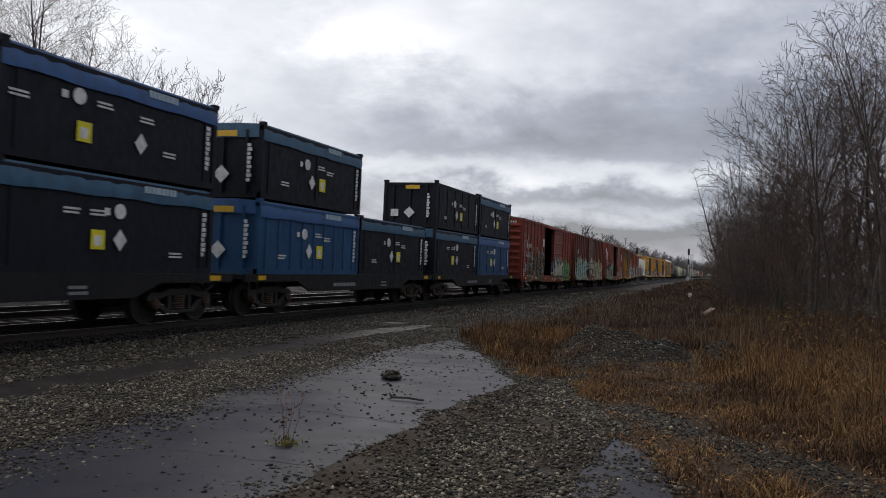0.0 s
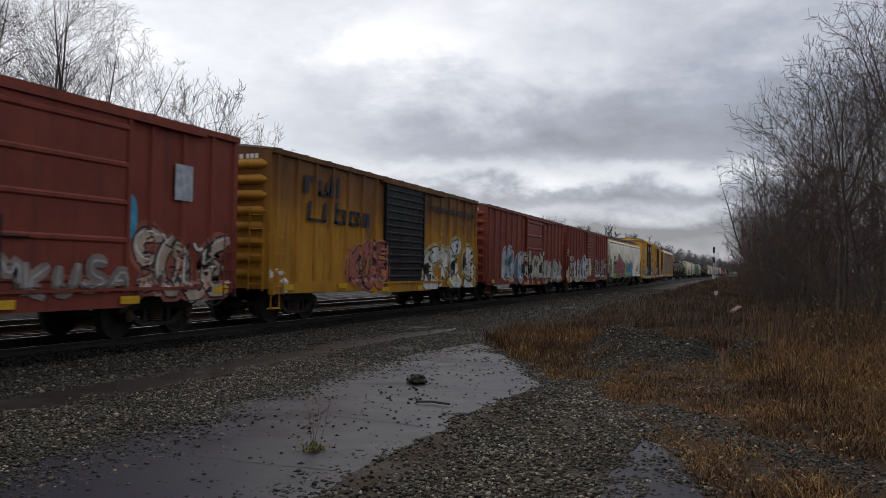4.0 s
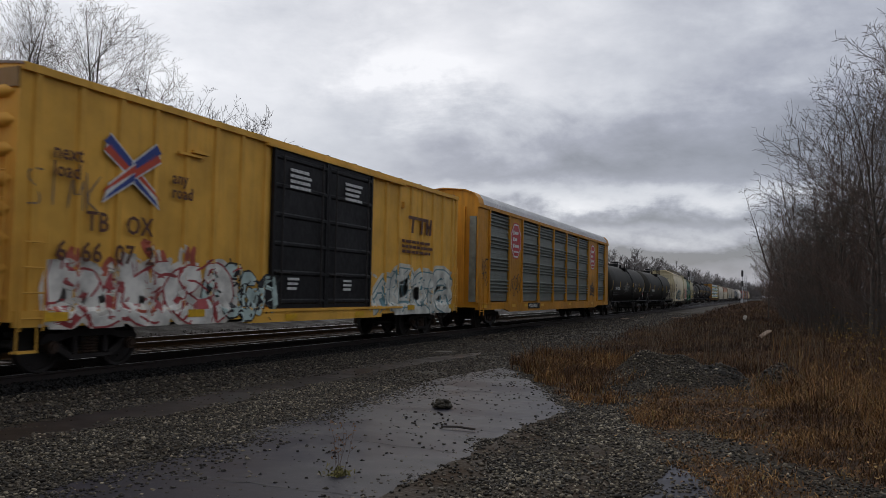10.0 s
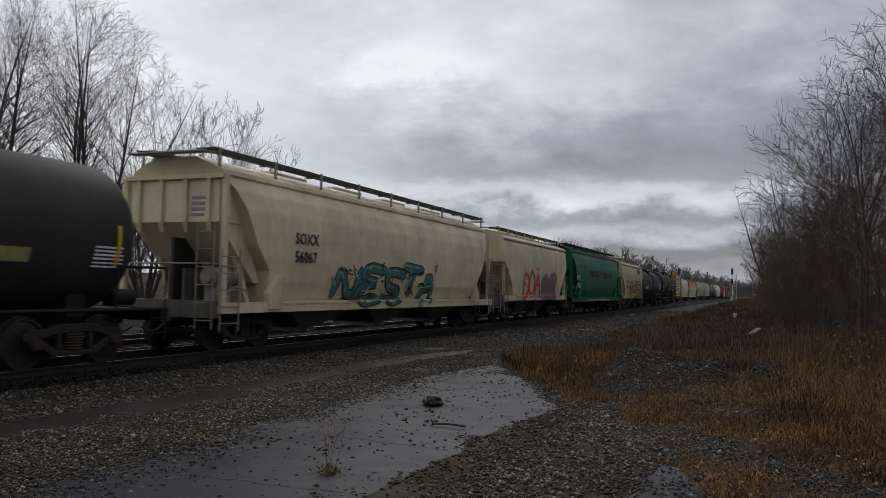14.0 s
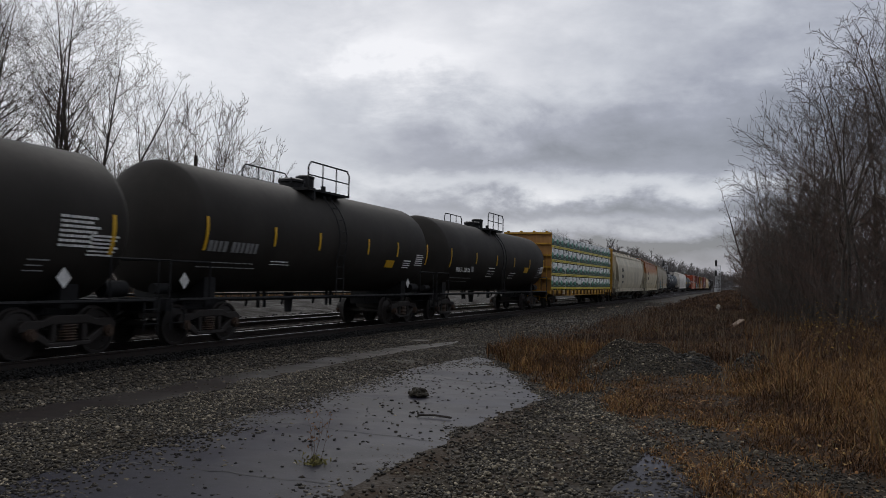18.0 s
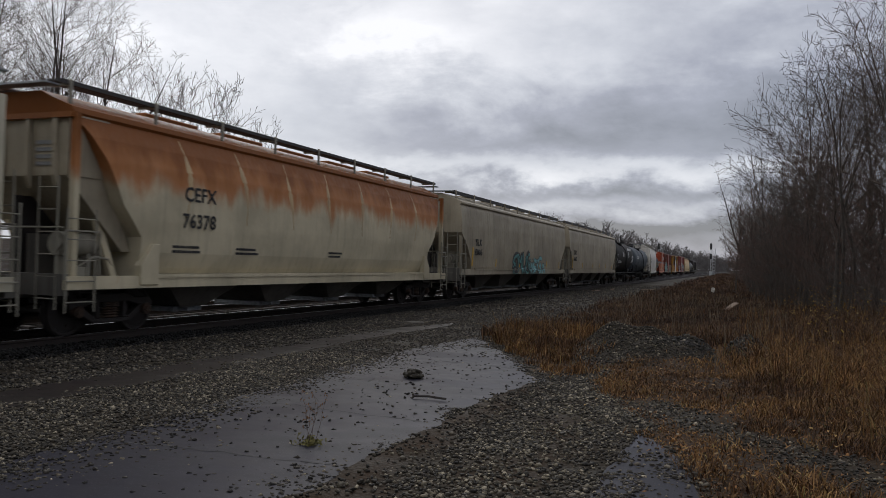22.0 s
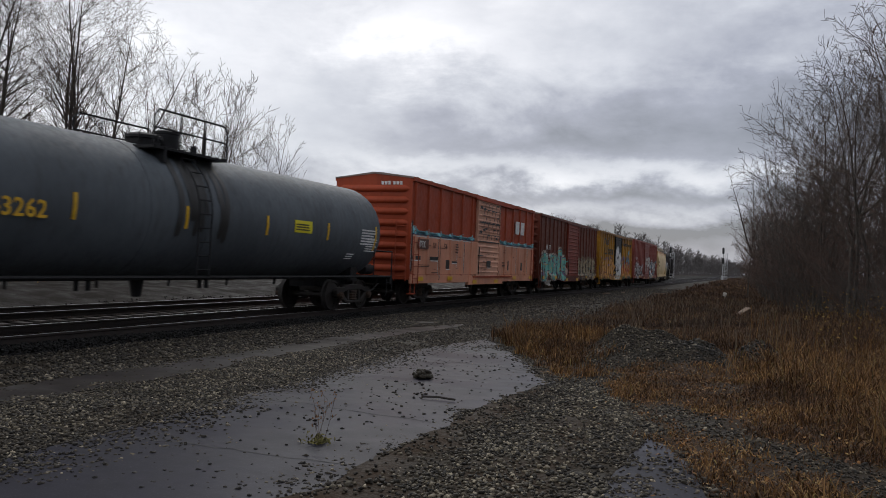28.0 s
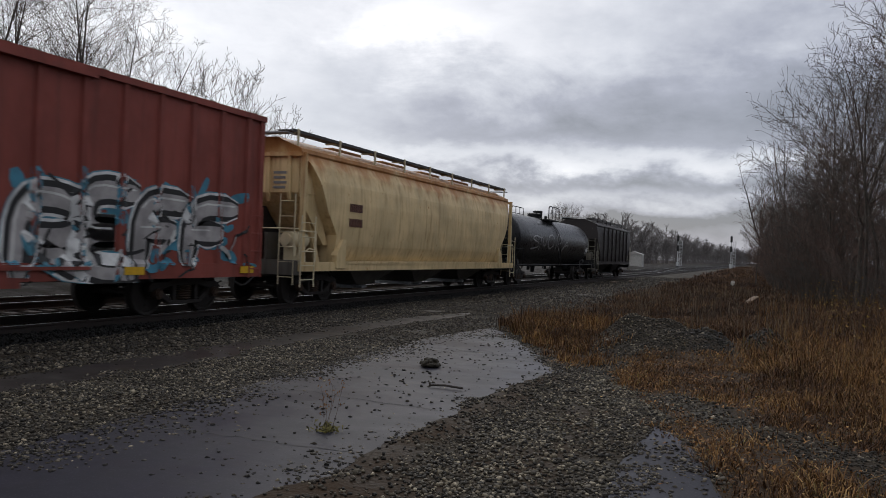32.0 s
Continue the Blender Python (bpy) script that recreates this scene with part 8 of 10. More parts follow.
mural(c, 9.7, 0.74, 6.0, 1.45, f, lim, ((0.10, 0.085, 0.05), (0.46, 0.43, 0.33)), 28, 1.3, 0.30)
graffiti(c, "MESKER", 0.9, 0.95, 5.3, 1.35, f, lim, (0.24, 0.40, 0.36), (0.07, 0.04, 0.03), (0.33, 0.27, 0.16), (0.46, 0.46, 0.38), 21, jag=0.14)
for k in range(7):                   # a row of pale green blocks across the door, a hat above and a cross below
    sticker(c, X + 0.085, 6.95 + 0.36 * k, 1.92, 0.25, 0.26, GREEN_SPRAY if k % 3 else PALE_SPRAY, "sprayed_block")
bm = bmesh.new()
for w, pts in ((0.20, [(7.5, 2.42), (8.1, 2.46), (8.7, 2.42)]), (0.12, [(7.8, 2.54), (8.1, 2.58), (8.4, 2.54)]), (0.07, [(7.85, 2.66), (8.1, 2.67), (8.35, 2.66)]), (0.34, [(8.1, 1.75), (8.1, 1.5), (8.1, 1.1)]), (0.30, [(7.7, 1.5), (8.1, 1.5), (8.5, 1.5)]), (0.05, [(6.8, 2.28), (8.2, 2.29), (9.6, 2.28)]), (0.05, [(6.8, 1.84), (8.2, 1.85), (9.6, 1.84)])):
    ribbon(bm, pts, w, 0.03, f, lim, 2)
tagged(part("graffiti", bm, spray((0.46, 0.45, 0.38)), c, "pale sprayed hat and cross on the door"), kind="stuff")
graffiti(c, "WILKAS", 9.8, 0.95, 5.6, 1.25, f, lim, (0.42, 0.37, 0.25), (0.12, 0.095, 0.055), (0.38, 0.31, 0.18), (0.48, 0.46, 0.36), 23, weight=0.27, jag=0.08)
drips(c, 0.2, 0.9, 1.2, 1.0, f, lim, (0.50, 0.48, 0.44), 24, 10)
couple(c, 63.0)

c, f, lim, X = box_car("box_car", "red-brown box car with gaping door and bubble graffiti", 15.5, 4.45, OXIDE_2, door=(8.95, 12.0), opened=(6.4, 8.95), door_ribs=5, seed=3, wide_sill=True)
word(c, "C  N  W", X + 0.02, 1.9, 2.30, 0.22, GREY_PRINT, 0.9)
for i, wd in enumerate(("15", "58", "70")):
    y = 1.45 + 0.80 * i
    bm = bmesh.new()
    box(bm, X - 0.03, X + 0.016, y - 0.06, y + 0.62, 1.78, 2.20)
    part("number_patch", bm, BLACK_PAINT, c)
    word(c, wd, X + 0.02, y + 0.08, 1.87, 0.23, squeeze=0.95)
for i, ch in enumerate("GUTS"):
    graffiti(c, ch, 0.32 + 0.30 * i, 3.35 - 0.36 * i, 0.55, 0.60, f, lim, WHITE, BLACKP, None, None, 31 + i, weight=0.34, jag=0.02, edge=WHITE)
graffiti(c, "MAUSER", 0.3, 0.85, 5.7, 1.15, f, lim, (0.07, 0.33, 0.16), (0.28, 0.05, 0.10), (0.36, 0.09, 0.13), None, 33, weight=0.28)
drips(c, 0.3, 1.9, 2.6, 0.5, f, lim, (0.035, 0.03, 0.11), 34, 12)
graffiti(c, "MKUSA", 9.0, 1.0, 3.1, 0.55, f, lim, SILVER, None, (0.25, 0.20, 0.17), None, 35, weight=0.08, tag=True)
graffiti(c, "SOLE", 12.2, 0.95, 2.9, 1.0, f, lim, (0.42, 0.32, 0.24), BLACKP, (0.30, 0.09, 0.06), WHITE, 36)
sticker(c, X + 0.01, 13.3, 2.85, 0.55, 0.75, plain("shield_pale", (0.42, 0.44, 0.47), 0.5), "emblem")
sticker(c, X + 0.012, 12.05, 2.0, 0.36, 0.85, plain("blue_spot", (0.05, 0.30, 0.48), 0.5), "paint_spot", "round")
sticker(c, X + 0.01, 5.55, 2.2, 0.35, 0.38, WHITE_LETTER, "route_card")
couple(c, 80.85)

def big_mark(c, x, y, z, w, h, material, rows):
    """A worn company wordmark, kept to plain blocks."""
    bm = bmesh.new()
    for i, (a, b, u, v) in enumerate(rows):
        slab(bm, [(y + a * w, z + u * h), (y + b * w, z + u * h), (y + b * w + 0.06, z + v * h), (y + a * w + 0.06, z + v * h)], "x", x - 0.003, x + 0.006)
    return tagged(part("wordmark", bm, material, c), kind="stuff")


POOL_MARK = [(0.0, 0.06, 0.55, 0.9), (0.08, 0.14, 0.82, 0.9), (0.18, 0.32, 0.55, 0.63), (0.18, 0.22, 0.55, 0.85), (0.29, 0.33, 0.55, 0.85), (0.36, 0.40, 0.55, 0.85), (0.36, 0.40, 0.9, 0.98), (0.44, 0.48, 0.55, 1.0),
            (0.42, 0.46, 0.0, 0.45), (0.42, 0.58, 0.0, 0.07), (0.55, 0.59, 0.0, 0.3), (0.44, 0.58, 0.25, 0.32), (0.64, 0.68, 0.0, 0.3), (0.76, 0.80, 0.0, 0.3), (0.64, 0.80, 0.0, 0.07), (0.64, 0.80, 0.25, 0.32), (0.85, 0.90, 0.0, 0.32), (0.92, 0.98, 0.0, 0.32), (0.05, 0.09, 0.0, 0.4), (0.05, 0.3, 0.0, 0.06), (0.26, 0.3, 0.0, 0.4)]
c, f, lim, X = box_car("box_car", "rust-streaked yellow box car with a black ribbed door", 16.1, 4.45, RAIL_YELLOW, door=(6.6, 9.9), door_paint=BOX_BLACK, door_ribs=13, seed=4)
big_mark(c, X + 0.01, 1.5, 2.75, 4.0, 1.35, BLACK_LETTER, POOL_MARK)
word(c, "The nationwide boxcar pool", X + 0.012, 10.15, 3.66, 0.37, BLACK_LETTER, 0.90, "worn black slogan")
graffiti(c, "KOS", 4.2, 0.95, 2.4, 1.2, f, lim, (0.36, 0.10, 0.08), BLACKP, (0.40, 0.16, 0.07), None, 41)
graffiti(c, "EYES", 10.2, 0.95, 5.3, 1.35, f, lim, WHITE, BLACKP, (0.45, 0.40, 0.22), None, 42, weight=0.3)
drips(c, 0.2, 0.95, 0.8, 0.5, f, lim, WHITE, 43, 5)
couple(c, 97.75)

c, f, lim, X = box_car("box_car", "red box car with peeling graffiti across the door", 15.85, 4.45, OXIDE_2, door=(6.75, 10.2), door_ribs=5, seed=5)
drips(c, 6.8, 1.1, 3.3, 1.1, f, lim, (0.46, 0.45, 0.33), 51, 34, 0.6)
drips(c, 6.8, 1.1, 3.3, 0.9, f, lim, (0.20, 0.34, 0.42), 54, 14, 0.4)
graffiti(c, "GIATWA", 10.5, 0.95, 4.9, 1.05, f, lim, (0.42, 0.42, 0.39), (0.20, 0.18, 0.16), (0.38, 0.38, 0.35), None, 52, weight=0.34)
graffiti(c, "MIK", 2.6, 0.95, 3.8, 1.4, f, lim, (0.42, 0.44, 0.44), (0.05, 0.16, 0.28), (0.40, 0.42, 0.42), None, 53, weight=0.3)
for y in (5.9, 7.2, 9.35):
    sticker(c, X + 0.075 if y > 6.5 else X + 0.02, y, 1.35, 0.55, 0.45, BLACK_PAINT, "board")
couple(c, 115.3)

c, f, lim, X = box_car("box_car", "red box car with ribbed door and silver graffiti", 15.88, 4.45, OXIDE, door=(6.65, 9.8), door_ribs=14, seed=6)
word(c, "BK  TY", X + 0.02, 0.75, 2.15, 0.34, squeeze=0.9)
word(c, "156  278", X + 0.02, 0.70, 1.74, 0.34, squeeze=0.85)
graffiti(c, "C", 0.1, 0.85, 1.3, 0.72, f, lim, (0.55, 0.55, 0.42), None, (0.50, 0.50, 0.37), None, 61, weight=0.5)
mural(c, 1.5, 0.8, 5.0, 1.2, f, lim, ((0.46, 0.43, 0.34), (0.22, 0.38, 0.50), (0.30, 0.07, 0.05)), 66, 0.6, 0.6)
mural(c, 6.6, 0.95, 1.6, 1.0, f, lim, ((0.46, 0.42, 0.31), (0.40, 0.36, 0.27)), 67, 1.2, 0.6)
graffiti(c, "LDNIR", 2.7, 0.85, 3.7, 1.45, f, lim, (0.50, 0.50, 0.45), (0.08, 0.10, 0.13), None, (0.20, 0.42, 0.58), 62, weight=0.26, jag=0.08)
graffiti(c, "A", 6.75, 1.15, 1.3, 1.3, f, lim, CREAM, None, (0.48, 0.43, 0.33), None, 63, weight=0.5)
graffiti(c, "BOUBS", 9.9, 1.0, 5.4, 1.2, f, lim, (0.03, 0.03, 0.035), (0.50, 0.50, 0.48), None, WHITE, 64, weight=0.16, jag=0.14)
graffiti(c, "ZEUS", 0.15, 2.55, 0.7, 0.35, f, lim, WHITE, None, None, None, 65, weight=0.03, tag=True)
couple(c, 132.35)

# ---- white hopper with bright graffiti ----
c, f, lim, W = hopper_car("covered_hopper", "white covered hopper with bright red and blue graffiti", 20.45, HOP_WHITE, 4.50, "flat", 4, HOP_UNDER)
word(c, "CITX", W(2.7) + 0.02, 2.0, 2.60, 0.28, BLACK_LETTER)
word(c, "703344", W(2.3) + 0.02, 1.95, 2.10, 0.28, BLACK_LETTER)
mural(c, 0.9, 0.93, 9.6, 1.15, f, (0.3, 20.0, 0.92, 3.9), ((0.13, 0.42, 0.10), (0.20, 0.50, 0.08), (0.09, 0.30, 0.10)), 76, 1.3, 0.7)
drips(c, 1.6, 0.95, 8.6, 1.5, f, lim, (0.16, 0.42, 0.08), 70, 36, 0.7)
drips(c, 2.0, 0.95, 7.4, 1.2, f, lim, (0.30, 0.50, 0.10), 71, 16, 0.5)
graffiti(c, "WARSAK", 2.5, 0.92, 5.9, 1.6, f, lim, (0.30, 0.012, 0.055), (0.03, 0.012, 0.012), None, (0.60, 0.42, 0.40), 72, weight=0.30, jag=0.13)
graffiti(c, "I", 6.0, 1.3, 1.2, 1.35, f, lim, (0.52, 0.06, 0.03), None, None, None, 75, weight=0.25, slant=0.4)
graffiti(c, "SUEZ", 10.2, 1.0, 3.5, 1.3, f, lim, (0.045, 0.30, 0.58), (0.012, 0.03, 0.10), (0.48, 0.30, 0.05), (0.45, 0.62, 0.70), 73, weight=0.26)
bars(c, 0, 17.0, 1.6, 1.2, 0.6, 5, BLACK_LETTER, 74, fit=lambda z: W(z) + 0.006)
for i in range(6):
    sticker(c, 1.595, 2.2 + 3.1 * i, 0.92, 0.5, 0.13, YELLOW_TAPE)
couple(c, 149.35)


# ---- the yellow sixty-foot box cars ----
def crossed_arrows(c, x, y, z, s, h):
    """The crossed red and blue arrows, as plain strokes with pale edges."""
    def arm(cx, cz, o, half, lift, colour):
        lean = 0.10 if cx > 0.5 else -0.10
        q = [(0.5 - 0.3 * lean, 0.5 + o - half), (0.5 - 0.3 * lean, 0.5 + o + half), (cx - lean * 0.4, cz + o + half), (cx + lean * 0.7, cz + o - half)]
        bm = bmesh.new()
        slab(bm, [(y + a * s, z + b * h) for a, b in q], "x", x - 0.002, x + lift)
        part("crossed_arrow", bm, colour, c)
    for n, (cx, cz, first, second) in enumerate(((0.0, 1.0, BLUE_PAINT, RED_PAINT), (1.0, 0.0, RED_PAINT, BLUE_PAINT), (1.0, 1.0, BLUE_PAINT, RED_PAINT), (0.0, 0.0, RED_PAINT, BLUE_PAINT))):
        arm(cx, cz, 0.0, 0.20, 0.005 + 0.004 * n, WHITE_LETTER)
        for k, colour in enumerate((first, second)):
            arm(cx, cz, 0.085 - 0.17 * k, 0.078, 0.007 + 0.004 * n, colour)


def yellow_sixty(seed, numbers, patch, paint, rails):
    c, f, lim, X = box_car("box_car", "tall yellow box car with black double doors and graffiti", 18.8, 5.08, paint, door=(6.85, 11.85), door_paint=BOX_BLACK, plug=True, door_ribs=6, posts=(0.9,), seed=seed, sill=0.76, post_w=0.10, mid_rails=(2.55, 3.25, 4.05) if rails else ())
    x = X + 0.01
    crossed_arrows(c, x, 1.78, 3.20, 1.25, 0.92)
    word(c, "next", x + 0.01, 0.62, 3.66, 0.27, BROWN_LETTER, 0.9, "plain worn slogan word")
    word(c, "load", x + 0.01, 0.62, 3.36, 0.27, BROWN_LETTER, 0.9, "plain worn slogan word")
    word(c, "any", x + 0.01, 3.45, 3.60, 0.26, BROWN_LETTER, 0.9, "plain worn slogan word")
    word(c, "road", x + 0.01, 3.45, 3.31, 0.26, BROWN_LETTER, 0.9, "plain worn slogan word")
    word(c, "TB   OX", x + 0.01, 0.75 if patch else 1.35, 2.50, 0.36, BROWN_LETTER, 0.9)
    if patch:
        bm = bmesh.new()
        box(bm, X - 0.02, X + 0.014, 0.28, 3.3, 1.74, 2.30)
        part("number_patch", bm, BLACK_PAINT, c)
        word(c, numbers, X + 0.02, 0.55, 1.86, 0.33, WHITE_LETTER, 0.78)
    else:
        word(c, numbers, x + 0.01, 0.75, 1.95, 0.36, BROWN_LETTER, 0.95)
    big_mark(c, x, 14.4, 3.45, 1.9, 0.55, BROWN_LETTER, [(0, 0.36, 0.82, 1), (0.14, 0.22, 0, 0.85), (0.38, 0.74, 0.82, 1), (0.52, 0.60, 0, 0.85), (0.74, 0.82, 0, 1), (0.9, 0.98, 0, 1), (0.78, 0.94, 0.42, 0.6)])
    bars(c, x, 14.0, 2.75, 2.7, 0.5, 2 if rails else 3, BROWN_LETTER, seed)
    for a in (7.5, 10.2):
        bars(c, X + 0.075, a, 4.0, 0.95, 0.55, 4, WHITE_LETTER, seed + int(a))
        bars(c, X + 0.075, a, 1.5, 0.5, 0.35, 3, WHITE_LETTER, seed + 3 + int(a))
    bm = bmesh.new()
    box(bm, x - 0.05, x + 0.05, 4.0, 4.5, 4.30, 4.36)
    box(bm, x - 0.03, x + 0.02, 3.6, 4.35, 4.22, 4.27)
    box(bm, x - 0.05, x + 0.05, 14.0, 14.12, 4.2, 4.4)
    part("door_stop", bm, paint, c)
    bm = bmesh.new()
    box(bm, -1.48, 1.48, -0.06, -0.02, 4.70, 5.02)
    part("end_header", bm, HOP_WHITE, c, "white-painted band across the end")
    return c, f, lim, X


c, f, lim, X = yellow_sixty(81, "6 66 51 0", False, BOX_YELLOW, False)
mural(c, 1.5, 0.78, 5.3, 1.35, f, lim, ((0.30, 0.28, 0.21), (0.25, 0.235, 0.18)), 84, 1.1, 0.8)
graffiti(c, "SINTEH", 1.6, 0.80, 5.2, 1.15, f, lim, (0.36, 0.34, 0.26), (0.05, 0.045, 0.04), (0.38, 0.32, 0.18), (0.50, 0.49, 0.42), 82, weight=0.28, jag=0.06)
graffiti(c, "NAHEX", 12.0, 0.85, 6.0, 1.15, f, lim, (0.42, 0.42, 0.38), BLACKP, None, None, 83, weight=0.27, jag=0.05)
couple(c, 170.75)
c, f, lim, X = yellow_sixty(91, "66   41   44", True, BOX_YELLOW_2, True)
graffiti(c, "CDAKS", 0.2, 0.80, 3.4, 0.95, f, lim, (0.12, 0.022, 0.03), (0.55, 0.54, 0.52), (0.10, 0.02, 0.025), (0.50, 0.48, 0.45), 92, weight=0.2, jag=0.16)
mural(c, 0.2, 0.78, 8.4, 1.35, f, lim, ((0.12, 0.022, 0.03), (0.09, 0.02, 0.026), (0.50, 0.48, 0.45)), 96, 0.7, 0.7)
graffiti(c, "NKXWMRS", 3.2, 0.80, 5.4, 1.3, f, lim, (0.14, 0.024, 0.032), (0.58, 0.57, 0.54), (0.10, 0.02, 0.025), (0.06, 0.10, 0.06), 93, weight=0.2, jag=0.16)
graffiti(c, "EBANG", 12.0, 0.85, 6.2, 1.15, f, lim, (0.34, 0.06, 0.06), (0.04, 0.02, 0.03), (0.30, 0.12, 0.07), (0.20, 0.40, 0.48), 94, weight=0.26, jag=0.1)
graffiti(c, "KNG", 7.0, 2.35, 2.3, 0.85, f, lim, (0.30, 0.42, 0.36), None, None, None, 95, weight=0.07, tag=True)
couple(c, 190.5)
c, f, lim, X = yellow_sixty(101, "6  66  07  2", False, BOX_YELLOW, False)
mural(c, 0.5, 0.78, 4.4, 1.35, f, lim, ((0.56, 0.52, 0.43), (0.50, 0.46, 0.38), (0.40, 0.09, 0.05)), 106, 0.8, 0.8)
graffiti(c, "WKO", 0.7, 0.78, 4.3, 1.2, f, lim, (0.62, 0.60, 0.54), (0.32, 0.05, 0.05), (0.55, 0.52, 0.45), None, 102, weight=0.32)
graffiti(c, "MEGA", 4.6, 0.95, 2.3, 1.05, f, lim, (0.40, 0.50, 0.46), BLACKP, None, None, 103, weight=0.2)
graffiti(c, "ABER", 12.0, 0.85, 6.0, 1.2, f, lim, (0.55, 0.56, 0.50), (0.10, 0.20, 0.22), (0.52, 0.50, 0.42), None, 104, weight=0.3)
graffiti(c, "SIMK", 0.15, 2.75, 1.6, 0.75, f, lim, (0.20, 0.15, 0.10), None, None, None, 105, weight=0.03, tag=True)
couple(c, 210.95)

c, f, lim, X = auto_rack(26.5)
graffiti(c, "UVTSEZ", 4.15, 1.62, 1.65, 0.62, f, lim, BLACKP, None, None, None, 111, weight=0.085, tag=True, jag=0.2, slant=0.2)
graffiti(c, "O", 4.75, 1.38, 0.26, 0.28, f, lim, BLACKP, None, None, None, 114, weight=0.1, tag=True)
for i, ch in enumerate(("VD", "SO", "XD", "ZV")):
    graffiti(c, ch, 0.50 + 0.06 * i, 2.55 - 0.27 * i, 0.55, 0.36, f, lim, BLACKP, None, None, None, 112 + 5 * i, weight=0.09, tag=True, jag=0.22)
TAG = [(0.26, [(.53, .95), (.50, .93), (.48, .90)]), (0.10, [(.42, .86), (.44, .76), (.54, .72), (.64, .77), (.64, .86), (.55, .90), (.45, .87)]), (0.26, [(.08, .62), (.14, .62), (.20, .58)]), (0.30, [(.34, .66), (.42, .64), (.50, .66)]),
       (0.26, [(.66, .62), (.74, .62), (.80, .58)]), (0.20, [(.86, .60), (.92, .56), (.95, .46), (.86, .34)]), (0.10, [(.12, .58), (.06, .44), (.10, .28), (.20, .14), (.28, .26)]), (0.09, [(.10, .40), (.18, .42), (.24, .38)]),
       (0.14, [(.32, .62), (.30, .40), (.36, .22), (.36, .06)]), (0.10, [(.32, .50), (.42, .56), (.46, .44), (.36, .34)]), (0.10, [(.52, .60), (.50, .34), (.56, .24), (.62, .36), (.64, .60)]),
       (0.10, [(.84, .50), (.72, .44), (.70, .34), (.84, .28), (.86, .16), (.74, .10)]), (0.09, [(.0, .06), (.16, .10), (.30, .06), (.46, .16), (.60, .08), (.80, .04), (.96, .03)]), (0.16, [(.03, .07), (.06, .065), (.09, .07)]), (0.16, [(.90, .03), (.93, .025), (.97, .03)])]
bm = bmesh.new()
for k, (w, pts) in enumerate(TAG):
    ribbon(bm, rounded([(20.68 + 1.3 * u, 1.42 + 0.95 * v) for u, v in pts]), w * 0.75, 0.008 + 0.0004 * k, f, lim, 2)
tagged(part("graffiti", bm, spray(BLACKP), c, "black crown-shaped spray tag"), kind="stuff")
couple(c, 231.9)


# ---- black tank cars ----
def tank_dressing(c, fit, text, y, size=0.30, lines=True, material=None, dz=0.0):
    z = 1.97 + dz
    word(c, text, fit(z + size / 2) + 0.008, y, z, size, material or WHITE_LETTER, 0.85)
    if lines:
        bars(c, 0, y - 0.1, z - 0.42, 2.6, 0.28, 2, GREY_PRINT, int(y * 10), fit=fit)


TANK = "black tank car with yellow marks and a top platform"
c, f, lim, fit = tank_car("tank_car", TANK, 17.6, TANK_BLACK_2, ladder_y=9.4)
tank_dressing(c, fit, "NATX 250582", 2.7, 0.25, dz=-0.05)
graffiti(c, "ROEK", 6.55, 1.82, 1.6, 0.52, f, lim, (0.30, 0.30, 0.29), None, None, None, 121, weight=0.15, tag=True, jag=0.2)
bm = bmesh.new()
for y, z, dy, dz in ((5.9, 2.22, 0.3, -0.06), (5.85, 1.95, 0.34, 0.06), (8.3, 1.98, 0.3, -0.08), (8.28, 2.12, 0.34, 0.12), (7.0, 2.42, 0.05, 0.12), (7.3, 2.44, 0.0, 0.12), (6.85, 1.62, 0.2, 0.14)):
    ribbon(bm, [(y, z), (y + dy / 2, z + dz / 2), (y + dy, z + dz)], 0.05, 0.007, f, lim, 1)
tagged(part("graffiti", bm, spray((0.30, 0.30, 0.29)), c, "grey strokes about the tag"), kind="stuff")
graffiti(c, "RIZ", 11.3, 1.75, 0.85, 0.62, f, lim, (0.26, 0.26, 0.25), None, None, None, 122, weight=0.13, tag=True, jag=0.2)
sticker(c, 0, 13.9, 1.85, 0.7, 0.28, YELLOW_TAPE, "warning_panel", fit=fit)
d = sticker(c, fit(1.65) + 0.03, 16.3, 1.33, 0.38, 0.42, WHITE_LETTER, "hazard_diamond", "diamond")
sticker(d, fit(1.65) + 0.038, 16.3, 1.50, 0.20, 0.22, DIAMOND_RED, "hazard_diamond", "diamond")
couple(c, 259.3)
c, f, lim, fit = tank_car("tank_car", TANK, 18.0, TANK_BLACK_2, ladder_y=9.3)
tank_dressing(c, fit, "NATX 250544", 2.9, 0.25, dz=-0.05)
sticker(c, 0, 14.0, 1.85, 0.7, 0.24, plain("label_dull", (0.30, 0.29, 0.10), 0.5), "warning_panel", fit=fit)
d = sticker(c, fit(1.65) + 0.03, 1.2, 1.33, 0.38, 0.42, WHITE_LETTER, "hazard_diamond", "diamond")
sticker(d, fit(1.65) + 0.038, 1.2, 1.50, 0.20, 0.22, DIAMOND_RED, "hazard_diamond", "diamond")
couple(c, 277.65)

